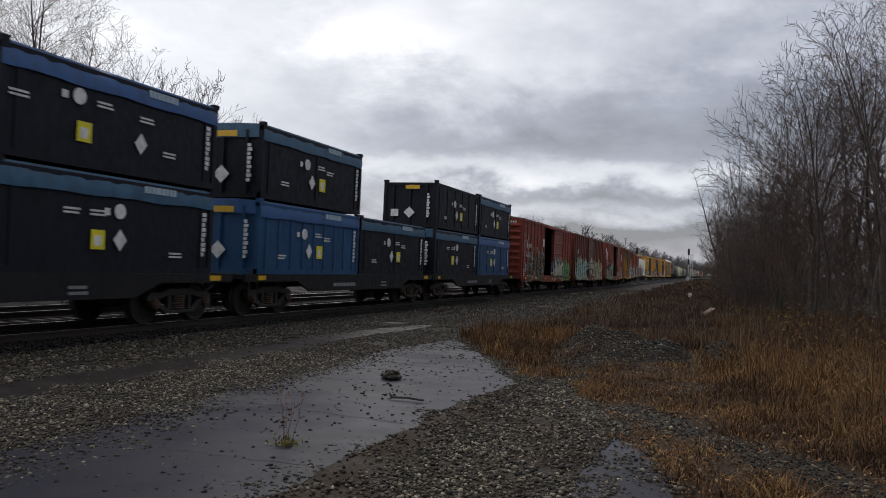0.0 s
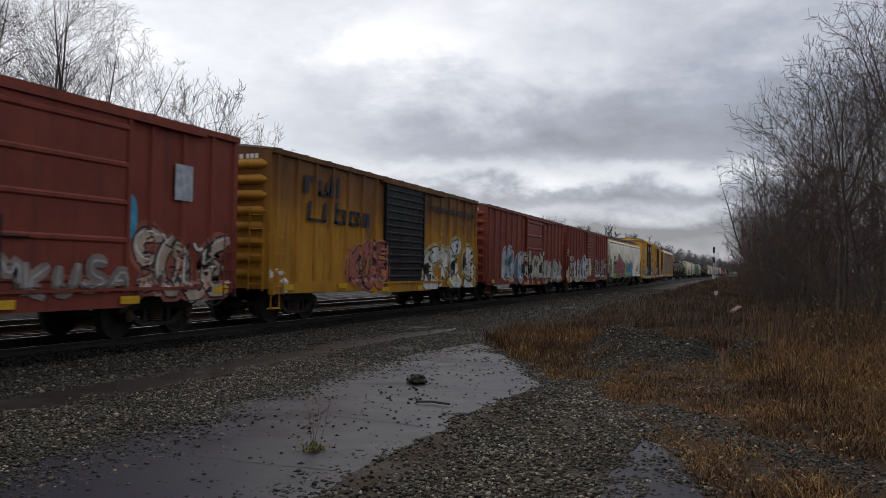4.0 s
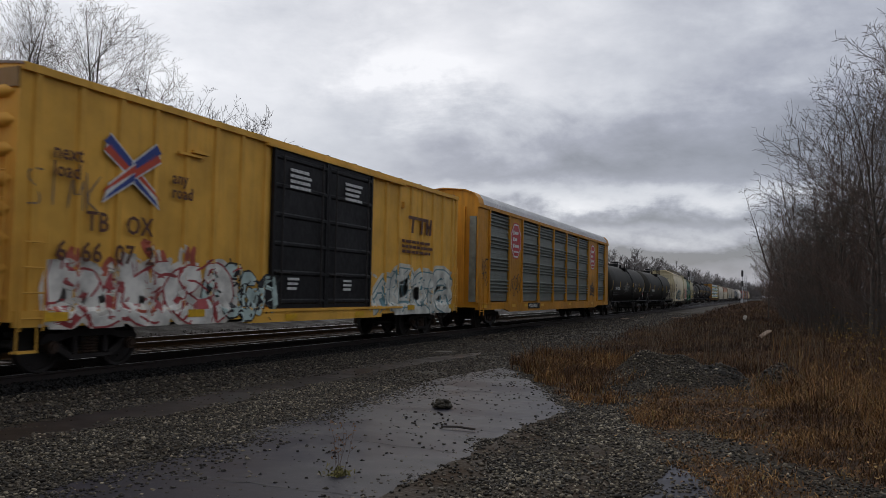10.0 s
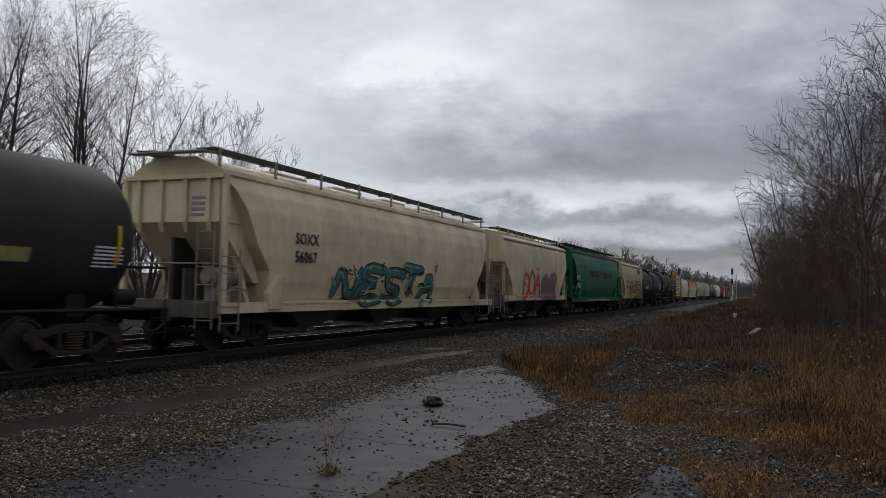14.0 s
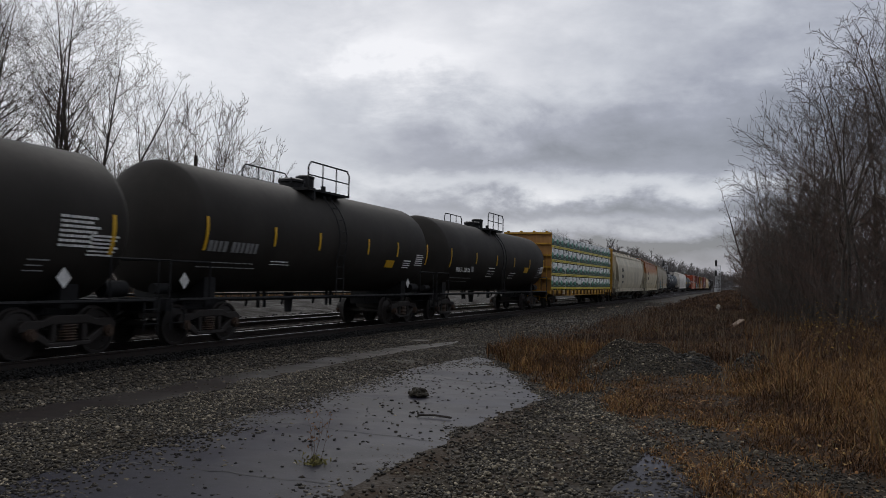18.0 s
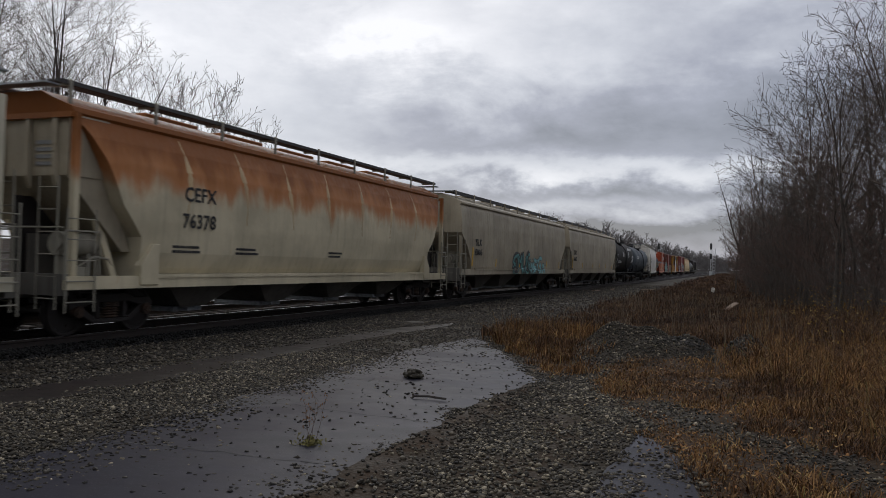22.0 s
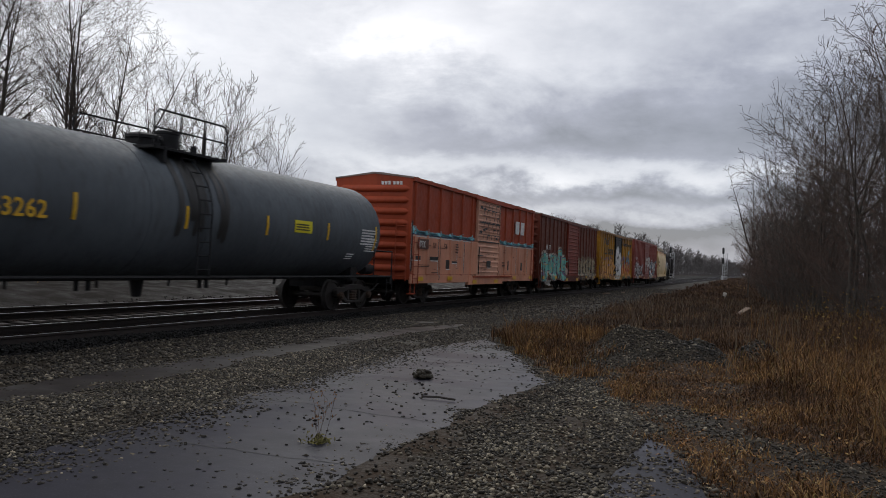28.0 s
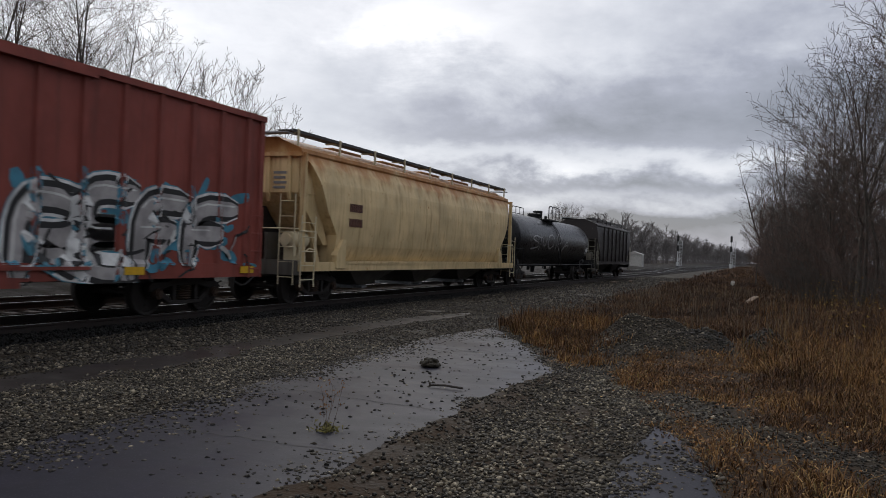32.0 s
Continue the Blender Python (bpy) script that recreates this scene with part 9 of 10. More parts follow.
c, f, lim, W = hopper_car("covered_hopper", "cream covered hopper with rounded sides and teal graffiti", 18.8, HOP_CREAM, 4.45, "round", 3, HOP_UNDER)
word(c, "SOXX", W(2.7) + 0.02, 3.0, 2.62, 0.30, BLACK_LETTER)
word(c, "56067", W(2.2) + 0.03, 3.0, 2.15, 0.30, BLACK_LETTER)
graffiti(c, "NESTA", 5.2, 1.15, 7.0, 0.95, f, lim, (0.06, 0.14, 0.13), BLACKP, None, (0.16, 0.34, 0.32), 131, weight=0.2)
couple(c, 297.0)
c, f, lim, W = hopper_car("covered_hopper", "dull white covered hopper with pink and grey graffiti", 12.1, HOP_CREAM, 4.35, "flat", 2, HOP_UNDER)
graffiti(c, "DOA", 3.0, 1.2, 3.2, 1.45, f, lim, (0.48, 0.06, 0.05), None, None, None, 141, weight=0.11, jag=0.04)
graffiti(c, "ADOBE", 6.5, 1.15, 2.9, 1.05, f, lim, (0.15, 0.13, 0.15), (0.40, 0.06, 0.06), (0.16, 0.14, 0.16), None, 142, weight=0.4, jag=0.04)
couple(c, 317.3)
c, f, lim, W = hopper_car("covered_hopper", "dark green covered hopper with black company lettering", 17.2, HOP_GREEN, 4.45, "round", 3, BLACK_PAINT, HOP_GREEN, raised=0.05)
word(c, "BRIX", W(2.9) + 0.02, 1.3, 2.30, 0.30)
word(c, "97153", W(2.4) + 0.03, 1.25, 1.80, 0.30)
blocks(c, (9, 10, 3), 5.35, 2.55, 0.345, 0.46, BLACK_LETTER, W)
for y in (1.4, 4.9, 6.8, 10.4, 12.4, 15.6):
    sticker(c, 0, y, 1.35, 0.10, 0.55, plain("orange_mark", (0.45, 0.16, 0.02), 0.5), fit=lambda z: W(z) + 0.006)
bars(c, 1.59, 4.5, 0.95, 9.0, 0.09, 1, None, 152)
couple(c, 330.8)
c, f, lim, W = hopper_car("covered_hopper", "short cream covered hopper with yellow-outlined graffiti", 11.35, HOP_BUFF, 4.30, "flat", 2, HOP_UNDER)
word(c, "GACX", W(2.5) + 0.02, 2.15, 2.35, 0.25, BLACK_LETTER)
word(c, "8674", W(2.0) + 0.02, 2.15, 1.92, 0.25, BLACK_LETTER)
graffiti(c, "AMUSTER", 3.45, 1.12, 6.6, 1.25, f, lim, (0.022, 0.016, 0.016), (0.62, 0.46, 0.03), (0.035, 0.022, 0.018), (0.62, 0.46, 0.03), 161, weight=0.20, jag=0.10)
blocks(c, (4,), 8.0, 3.25, 0.42, 0.55, BLACK_LETTER, W)
couple(c, 349.1)

c, f, lim, fit = tank_car("tank_car", TANK, 15.9, TANK_BLACK, radius=1.48, middle=2.46, ladder_y=8.0)
tank_dressing(c, fit, "GATX 210587", 2.4)
bars(c, 0, 8.2, 2.2, 1.4, 0.5, 3, GREY_PRINT, 171, fit=fit)
bars(c, 0, 13.25, 2.0, 0.9, 0.6, 7, None, 172, fit=fit)
bars(c, 0, 12.75, 1.55, 0.45, 0.28, 3, GREY_PRINT, 173, fit=fit)
sticker(c, fit(1.65) + 0.03, 13.55, 1.27, 0.34, 0.38, WHITE_LETTER, "hazard_diamond", "diamond")
couple(c, 360.8)
c, f, lim, fit = tank_car("tank_car", TANK, 14.85, TANK_BLACK, radius=1.52, middle=2.66, ladder_y=7.2, spots=(1.1, 3.78, 6.0, 9.0, 11.2, 13.8))
blocks(c, (4, 6), 1.25, 2.10, 0.18, 0.24, GREY_PRINT, fit)
bars(c, 0, 1.15, 1.72, 2.2, 0.22, 2, GREY_PRINT, 181, fit=fit)
bars(c, 0, 3.9, 1.85, 0.9, 0.14, 2, None, 182, fit=fit)
bars(c, 0, 11.9, 1.95, 0.6, 0.3, 4, None, 183, fit=fit)
sticker(c, 0, 10.5, 1.95, 0.62, 0.24, YELLOW_TAPE, "warning_panel", fit=fit)
for y in (0.85, 12.9):
    sticker(c, fit(1.65) + 0.03, y, 1.25, 0.32, 0.36, WHITE_LETTER, "hazard_diamond", "diamond")
couple(c, 376.85)
c, f, lim, fit = tank_car("tank_car", TANK, 17.75, TANK_BLACK, radius=1.52, middle=2.64, ladder_y=8.5, spots=(1.36, 4.48, 7.48, 10.42, 13.38, 16.4))
tank_dressing(c, fit, "MBLX 28115", 2.2, 0.27, dz=-0.04)
sticker(c, fit(2.1) + 0.01, 4.05, 1.95, 0.30, 0.26, GREY_PRINT, "stencil_box")
sticker(c, 0, 12.5, 2.05, 0.72, 0.28, YELLOW_TAPE, "warning_panel", fit=fit)
bars(c, 0, 6.5, 1.75, 1.0, 0.50, 4, None, 191, fit=fit)
bars(c, 0, 10.1, 1.72, 1.0, 0.36, 3, None, 192, fit=fit)
bars(c, 0, 15.3, 1.80, 0.8, 0.6, 6, GREY_PRINT, 193, fit=fit)
couple(c, 391.85)

beam_car = centre_beam(23.1)
couple(beam_car, 410.1)
packs = [lumber_pack(4.40, 900 + i) for i in range(3)]
for tier in range(4):
    for i in range(5):
        k = (tier * 2 + i) % 3
        for s in (1, -1):
            p = packs.pop(0) if packs and s > 0 else None
            p = p or copy_thing([o for o, *_ in ROLLING if o.name.startswith("lumber_pack")][k], Matrix.Identity(4))
            y = 410.1 + 0.48 + 4.43 * i
            couple(p, y if s > 0 else y + 4.40, TRACK_1 + s * 0.13, 1.13 + 0.855 * tier, 0 if s > 0 else 180, beam_car)

ROUND_LABEL = "pale grey covered hopper with smooth rounded sides"
c, f, lim, W = hopper_car("covered_hopper", ROUND_LABEL, 19.8, HOP_GREY, 4.50, "round", 4, HOP_UNDER)
word(c, "CBFX", W(2.9) + 0.02, 3.3, 2.72, 0.32, BLACK_LETTER)
word(c, "450760", W(2.3) + 0.03, 3.25, 2.15, 0.32, BLACK_LETTER, 0.85)
bars(c, 0, 3.9, 1.65, 0.9, 0.25, 2, BLACK_LETTER, 201, fit=lambda z: W(z) + 0.008)
couple(c, 434.3)
c, f, lim, W = hopper_car("covered_hopper", "grey covered hopper with rust running down its top", 19.0, HOP_RUSTY, 4.50, "round", 4, HOP_UNDER, end_paint=HOP_GREY_2, seam_paint=steel_paint("pale_seam", (0.50, 0.36, 0.20), 0.4, 0.6, seed=51))
word(c, "CEFX", W(2.9) + 0.02, 3.15, 2.72, 0.32, BLACK_LETTER)
word(c, "76378", W(2.3) + 0.03, 3.1, 2.15, 0.32, BLACK_LETTER)
for y in (2.9, 5.1, 9.5):
    bars(c, 0, y, 1.6, 0.9, 0.2, 2, BLACK_LETTER, 211 + int(y), fit=lambda z: W(z) + 0.008)
couple(c, 454.95)
for y, ln, num, seed, ahead in ((475.55, 20.5, "650645", 221, 0.0), (497.25, 20.4, "650653", 231, 0.35)):
    c, f, lim, W = hopper_car("covered_hopper", "grime-streaked grey covered hopper with flat sides", ln, HOP_GREY_2, 4.50, "flat", 4, HOP_UNDER)
    word(c, "TILX", W(2.5) + 0.02, 1.85 - ahead, 2.34, 0.30, BLACK_LETTER)
    word(c, num, W(2.0) + 0.03, 1.75 - ahead, 1.92, 0.28, BLACK_LETTER, 0.9)
    for q in (1.5, 5.0, 9.2, 12.1, 15.2, 18.6):
        sticker(c, 0, q - ahead, 1.42, 0.11, 0.85 if q < 3 else 0.36, YELLOW_TAPE, fit=lambda z: W(z) + 0.006)
    if seed == 221:
        graffiti(c, "EMUS", 8.1, 1.12, 3.2, 1.05, f, lim, (0.10, 0.28, 0.26), BLACKP, (0.06, 0.06, 0.06), None, 222, weight=0.1)
        graffiti(c, "WEGA", 11.2, 1.05, 3.6, 0.85, f, lim, (0.20, 0.45, 0.45), (0.09, 0.10, 0.10), None, None, 223, weight=0.16)
    couple(c, y)

c, f, lim, fit = tank_car("tank_car", "black tank car with white block lettering", 13.5, TANK_BLACK, radius=1.46, middle=2.60, marks=WHITE_LETTER, ladder_y=6.4, n_marks=2)
tank_dressing(c, fit, "STSX 51048", 2.3, 0.30)
for y in (5.0, 5.45, 8.6, 8.9):
    sticker(c, 0, y, 2.55, 0.12, 0.55, WHITE_LETTER, fit=fit)
bars(c, 0, 8.4, 3.20, 3.0, 0.40, 1, None, 241, "wordmark", fit=fit)
bars(c, 0, 11.0, 2.0, 0.9, 0.8, 6, None, 242, fit=fit)
couple(c, 518.2)
c, f, lim, fit = tank_car("tank_car", "slate-grey tank car with dull bands", 16.3, TANK_GREY, radius=1.40, middle=2.52, marks=None, ladder_y=8.0, jacket_bands=(4.5, 8.0, 11.8))
bars(c, 0, 2.2, 2.5, 2.4, 0.35, 2, None, 251, fit=fit)
couple(c, 532.1)
c, f, lim, W = hopper_car("covered_hopper", "pale grey covered hopper with rounded sides", 20.9, HOP_PALE, 4.50, "round", 4, HOP_UNDER)
bars(c, 0, 2.5, 2.2, 0.9, 0.8, 2, BLACK_LETTER, 261, fit=lambda z: W(z) + 0.01)
couple(c, 549.85)
c, f, lim, fit = tank_car("tank_car", "blue-grey tank car with yellow marks and stains", 17.7, TANK_GREY, ladder_y=7.9, jacket_bands=(6.4, 8.2))
word(c, "43262", fit(2.2) + 0.01, 2.75, 2.05, 0.32, YELLOW_TAPE)
word(c, "UTLX 6", fit(2.2) + 0.01, 1.32, 2.05, 0.32, YELLOW_TAPE, 0.9)
bars(c, 0, 1.4, 1.62, 1.7, 0.16, 2, GREY_PRINT, 271, fit=fit)
sticker(c, 0, 11.6, 2.20, 0.85, 0.32, LABEL_YELLOW, "warning_panel", fit=fit)
bars(c, 0, 11.66, 2.25, 0.72, 0.20, 3, BLACK_LETTER, 272, "warning_text", fit=lambda z: fit(z) + 0.009)
bars(c, 0, 15.35, 2.0, 0.95, 0.5, 6, None, 273, fit=fit)
bars(c, 0, 14.75, 1.55, 0.45, 0.2, 3, None, 274, fit=fit)
bm, r = bmesh.new(), random.Random(275)
for i in range(15):                 # spilled lading that has run down from the hatch
    y, long = 8.0 + r.gauss(0, 0.42), r.uniform(0.5, 2.0)
    ribbon(bm, [(y + 0.03 * math.sin(k * 0.9 + i), 3.72 - long * k / 8) for k in range(9)], r.uniform(0.06, 0.2), 0.006, f, lim, 2)
tagged(part("stain", bm, spray((0.022, 0.021, 0.019)), c, "black runs of spilled lading below the hatch"), kind="stuff")
couple(c, 571.75)

# ---- the last box cars ----
c, f, lim, X = box_car("box_car", "faded orange-red box car overpainted salmon below", 15.95, 4.45, ORANGE, door=(6.7, 9.8), door_ribs=14, door_paint=DOOR_SALMON, posts=(1.18,), seed=30, sill_paint=SALMON)
bm = bmesh.new()
ps = sorted([0.0, 15.95] + [q + e for q in c["posts"] for e in (-0.0825, -0.055, 0.055, 0.0825)] + [6.7, 9.8])
ps = [p for p in ps if 0.03 <= p <= 15.92]
for a, b in zip(ps, ps[1:]):
    if b - a > 0.005 and not (6.6 < (a + b) / 2 < 9.9):
        k = [bm.verts.new((f(y, 2.0) + 0.008, y, z)) for y, z in ((a + 1e-4, 1.12), (b - 1e-4, 1.12), (b - 1e-4, 2.50), (a + 1e-4, 2.50))]
        bm.faces.new(k)
tagged(part("overpaint", bm, SALMON, c, "salmon paint rolled over the lower side"), kind="stuff")
r = random.Random(77)
line, glow, edge, white = bmesh.new(), bmesh.new(), bmesh.new(), bmesh.new()
for a, b in ((0.08, 6.6), (9.95, 15.85)):
    # the sprayed border: a blue bloom that climbs beside every post, a navy line and a white one below it
    q = a
    while q < b:
        near = min(abs(q - p) for p in c["posts"])
        high = 0.09 + 0.10 * math.exp(-(near / 0.16) ** 2) * r.uniform(0.5, 1.1) + r.uniform(0, 0.04) + 0.16 * math.exp(-(q - a) / 0.4)
        ribbon(glow, [(q, 2.53), (q + 0.004, 2.53 + high / 2), (q, 2.53 + high)], 0.13, 0.010, f, lim, 1)
        q += 0.06
    n = int((b - a) / 0.12)
    ribbon(edge, [(a + (b - a) * i / n, 2.525 + 0.012 * math.sin(i * 1.7)) for i in range(n + 1)], 0.055, 0.014, f, lim, 2)
    ribbon(white, [(a + (b - a) * i / n, 2.465 + 0.008 * math.sin(i * 1.1)) for i in range(n + 1)], 0.038, 0.016, f, lim, 1)
for y, z0, z1, w in ((0.12, 1.2, 3.0, 0.10), (2.63, 0.9, 2.48, 0.075), (5.42, 1.15, 2.45, 0.05), (4.62, 1.3, 2.40, 0.02), (6.35, 1.0, 2.9, 0.03), (12.9, 1.1, 2.45, 0.03), (14.9, 1.1, 2.45, 0.03), (10.05, 1.1, 2.45, 0.03)):
    ribbon(line, [(y, z0), (y, (z0 + z1) / 2), (y, z1)], w, 0.018, f, lim, 1)
    ribbon(white, [(y - w / 2 - 0.02, z0 + 0.1), (y - w / 2 - 0.02, (z0 + z1) / 2), (y - w / 2 - 0.02, z1 - 0.1)], 0.03, 0.019, f, lim, 1)
for y, z, w, h in ((0.08, 1.70, 0.85, 0.14), (1.80, 1.70, 0.78, 0.13), (3.42, 1.50, 0.52, 0.34), (4.0, 1.60, 0.62, 0.07), (10.15, 1.80, 0.30, 0.10), (10.15, 1.22, 0.36, 0.13), (11.5, 1.55, 0.17, 0.46), (13.75, 1.52, 0.26, 0.40), (8.0, 1.58, 0.52, 0.30)):
    face = f(y + w / 2, z)
    box(line, face + 0.008, face + 0.02, y, y + w, z - h / 2, z + h / 2)
    ribbon(white, [(y + 0.02, z - h / 2 - 0.02), (y + w / 2, z - h / 2 - 0.025), (y + w, z - h / 2 - 0.02)], 0.035, 0.019, f, lim, 1)
thin = bmesh.new()
for row in range(6):                 # black joints like brickwork over the upper door
    z = 2.62 + 0.27 * row
    if row in (0, 3):
        ribbon(line, [(6.82, z - 0.08), (8.2, z - 0.085), (9.68, z - 0.08)], 0.045, 0.020, f, lim, 1)
    q = 6.85 + (row % 2) * 0.25
    while q < 9.55:
        e = min(q + r.uniform(0.45, 0.62), 9.68)
        ribbon(line, [(e, z + 0.02), (e + r.uniform(-0.02, 0.02), z + 0.11), (e, z + 0.21)], r.uniform(0.05, 0.08), 0.021, f, lim, 1)
        if r.random() < 0.6:
            ribbon(line, [(e - 0.02, z + 0.21), (e + 0.1, z + 0.215), (min(e + r.uniform(0.18, 0.4), 9.7), z + 0.21)], r.uniform(0.05, 0.09), 0.0215, f, lim, 1)
        ribbon(thin, [(q, z + 0.235), ((q + e) / 2, z + 0.24), (e, z + 0.235)], 0.035, 0.020, f, lim, 1)
        q = e
for y, z in ((6.9, 4.0), (7.35, 3.95), (6.9, 2.95), (7.3, 3.05), (9.1, 2.72)):
    ribbon(line, [(y, z), (y + 0.14, z), (y + 0.30, z - 0.01)], 0.11, 0.022, f, lim, 1)
for i in range(40):                  # scuffs and stencil ghosts on the lower side, with hardware shadows painted in
    a = r.choice((r.uniform(0.3, 6.2), r.uniform(10.1, 15.4), r.uniform(6.9, 9.3)))
    z = r.uniform(1.2, 2.3)
    ribbon(thin, [(a, z), (a + 0.1, z), (a + r.uniform(0.14, 0.4), z + r.uniform(-0.02, 0.02))], r.uniform(0.015, 0.04), 0.0175, f, lim, 1)
tagged(part("overpaint", glow, spray((0.22, 0.56, 0.62)), c, "sprayed pale blue bloom"), kind="stuff")
tagged(part("overpaint", edge, spray((0.02, 0.06, 0.10)), c, "sprayed navy line"), kind="stuff")
tagged(part("overpaint", white, spray((0.55, 0.55, 0.52)), c, "sprayed white lines"), kind="stuff")
tagged(part("overpaint", line, spray((0.018, 0.017, 0.016)), c, "sprayed black joints and blocks"), kind="stuff")
tagged(part("overpaint", thin, spray((0.16, 0.07, 0.045)), c, "brown brushed scuffs and painted hardware shadows"), kind="stuff")
sticker(c, X + 0.012, 0.52, 2.02, 0.98, 0.36, BROWN_LETTER, "mark_panel")
word(c, "ITFX", X + 0.03, 0.60, 2.08, 0.24, squeeze=0.82)
word(c, "100", X + 0.02, 1.88, 2.08, 0.22, BROWN_LETTER, 0.75)
word(c, "576", X + 0.02, 3.00, 2.08, 0.22, BROWN_LETTER, 0.75)
bars(c, X + 0.02, 0.62, 1.38, 1.1, 0.10, 2, BROWN_LETTER, 302)
bars(c, X + 0.02, 1.85, 1.15, 0.6, 0.07, 1, BROWN_LETTER, 303)
for y, z, w, h in ((4.25, 1.95, 0.32, 0.40), (10.4, 1.45, 0.45, 0.28)):
    bars(c, X + 0.02, y, z, w, h, 4, BROWN_LETTER, int(y * 10))
for y in (12.45, 13.35):
    sticker(c, X + 0.01, y, 3.10, 0.62, 0.62, WHITE_LETTER, "notice_board")
couple(c, 590.65)

c, f, lim, X = box_car("box_car", "dark red-brown box car with ribbed door and graffiti", 16.3, 4.45, BROWN, door=(6.6, 9.75), door_ribs=14, door_paint=OXIDE, seed=31)
word(c, "BK  TY", X + 0.02, 1.3, 2.55, 0.28, squeeze=0.85)
word(c, "154  340", X + 0.02, 1.25, 2.10, 0.26, squeeze=0.8)
mural(c, 0.3, 0.78, 6.1, 1.3, f, lim, ((0.10, 0.30, 0.26), (0.40, 0.36, 0.28), (0.06, 0.045, 0.05)), 314, 0.7, 0.5)
graffiti(c, "SHOTS", 0.4, 0.95, 6.0, 1.3, f, lim, (0.13, 0.42, 0.36), (0.10, 0.06, 0.12), (0.42, 0.36, 0.30), (0.50, 0.26, 0.04), 311, weight=0.26)
mural(c, 10.0, 0.78, 5.8, 1.4, f, lim, ((0.16, 0.09, 0.05), (0.36, 0.32, 0.22), (0.12, 0.22, 0.18), (0.03, 0.025, 0.02)), 313, 0.8, 0.7)
graffiti(c, "MONKS", 10.1, 0.98, 5.6, 1.2, f, lim, (0.30, 0.235, 0.14), (0.06, 0.04, 0.025), (0.19, 0.13, 0.075), (0.42, 0.38, 0.28), 312, weight=0.26, jag=0.06)
couple(c, 607.95)

c, f, lim, X = box_car("box_car", "mustard-yellow box car with a worn wordmark and graffiti", 16.2, 4.45, RAIL_YELLOW_2, door=(6.65, 9.8), door_paint=BOX_BLACK, door_ribs=5, seed=32)
big_mark(c, X + 0.01, 1.7, 2.75, 4.2, 1.35, BLACK_LETTER, POOL_MARK)
word(c, "The nationwide boxcar pool", X + 0.012, 10.15, 3.66, 0.37, BLACK_LETTER, 0.90, "worn black slogan")
graffiti(c, "BASHER", 0.4, 0.95, 6.1, 1.1, f, lim, (0.50, 0.24, 0.06), (0.16, 0.06, 0.03), None, (0.58, 0.36, 0.12), 322, weight=0.28)
graffiti(c, "ES", 7.0, 1.1, 2.4, 1.9, f, lim, WHITE, BLACKP, None, None, 323, weight=0.34, jag=0.05)
mural(c, 10.1, 1.85, 5.2, 0.85, f, lim, ((0.07, 0.06, 0.20), (0.02, 0.03, 0.03), (0.10, 0.09, 0.28)), 325, 1.0, 0.6)
mural(c, 10.1, 1.40, 5.0, 0.75, f, lim, ((0.34, 0.035, 0.045), (0.20, 0.02, 0.03), (0.16, 0.36, 0.30), (0.52, 0.40, 0.28)), 326, 1.3, 0.55)
mural(c, 10.1, 0.92, 4.7, 0.75, f, lim, ((0.60, 0.30, 0.04), (0.62, 0.42, 0.10), (0.50, 0.12, 0.03)), 327, 1.4, 0.5)
graffiti(c, "WAVENS", 10.1, 1.0, 5.0, 1.2, f, lim, (0.55, 0.20, 0.04), (0.28, 0.03, 0.03), None, (0.66, 0.46, 0.14), 324, weight=0.12, jag=0.16)
mural(c, 0.1, 0.76, 15.9, 0.22, f, (0.03, 16.1, 0.76, 1.10), ((0.02, 0.018, 0.018), (0.03, 0.03, 0.028), (0.10, 0.20, 0.08)), 330, 2.2, 0.5)
mural(c, 14.3, 0.8, 1.6, 1.5, f, lim, ((0.06, 0.14, 0.10), (0.45, 0.45, 0.42), (0.04, 0.04, 0.05)), 328, 1.0, 0.4)
mural(c, 0.4, 1.85, 6.0, 0.6, f, lim, ((0.09, 0.08, 0.22), (0.13, 0.11, 0.28), (0.44, 0.20, 0.06)), 329, 0.8, 0.5)
graffiti(c, "X", 13.2, 2.15, 1.6, 1.35, f, lim, (0.13, 0.28, 0.40), None, None, None, 327, weight=0.20, tag=True, jag=0.02, slant=0.3)
couple(c, 625.6)

c, f, lim, X = box_car("box_car", "long maroon box car with silver and teal graffiti", 19.0, 4.55, MAROON, door=(7.6, 11.6), door_ribs=5, seed=33)
word(c, "HS  2874", X + 0.02, 0.95, 2.62, 0.26, squeeze=0.85)
graffiti(c, "FENY", 0.9, 0.95, 5.6, 1.2, f, lim, (0.33, 0.31, 0.31), BLACKP, None, WHITE, 331, weight=0.3, jag=0.05)
graffiti(c, "FTP", 8.0, 1.5, 3.2, 1.4, f, lim, (0.52, 0.48, 0.42), BLACKP, None, None, 332, weight=0.14, slant=0.35)
mural(c, 12.1, 0.85, 5.9, 1.9, f, lim, ((0.05, 0.20, 0.28),), 334, 1.0, 0.9)
graffiti(c, "REFF", 12.3, 0.95, 5.5, 1.4, f, lim, (0.33, 0.31, 0.30), BLACKP, (0.06, 0.21, 0.28), (0.55, 0.55, 0.52), 333, weight=0.17, jag=0.03, slant=0.05, edge=WHITE, heavy=0.22)
couple(c, 643.3)

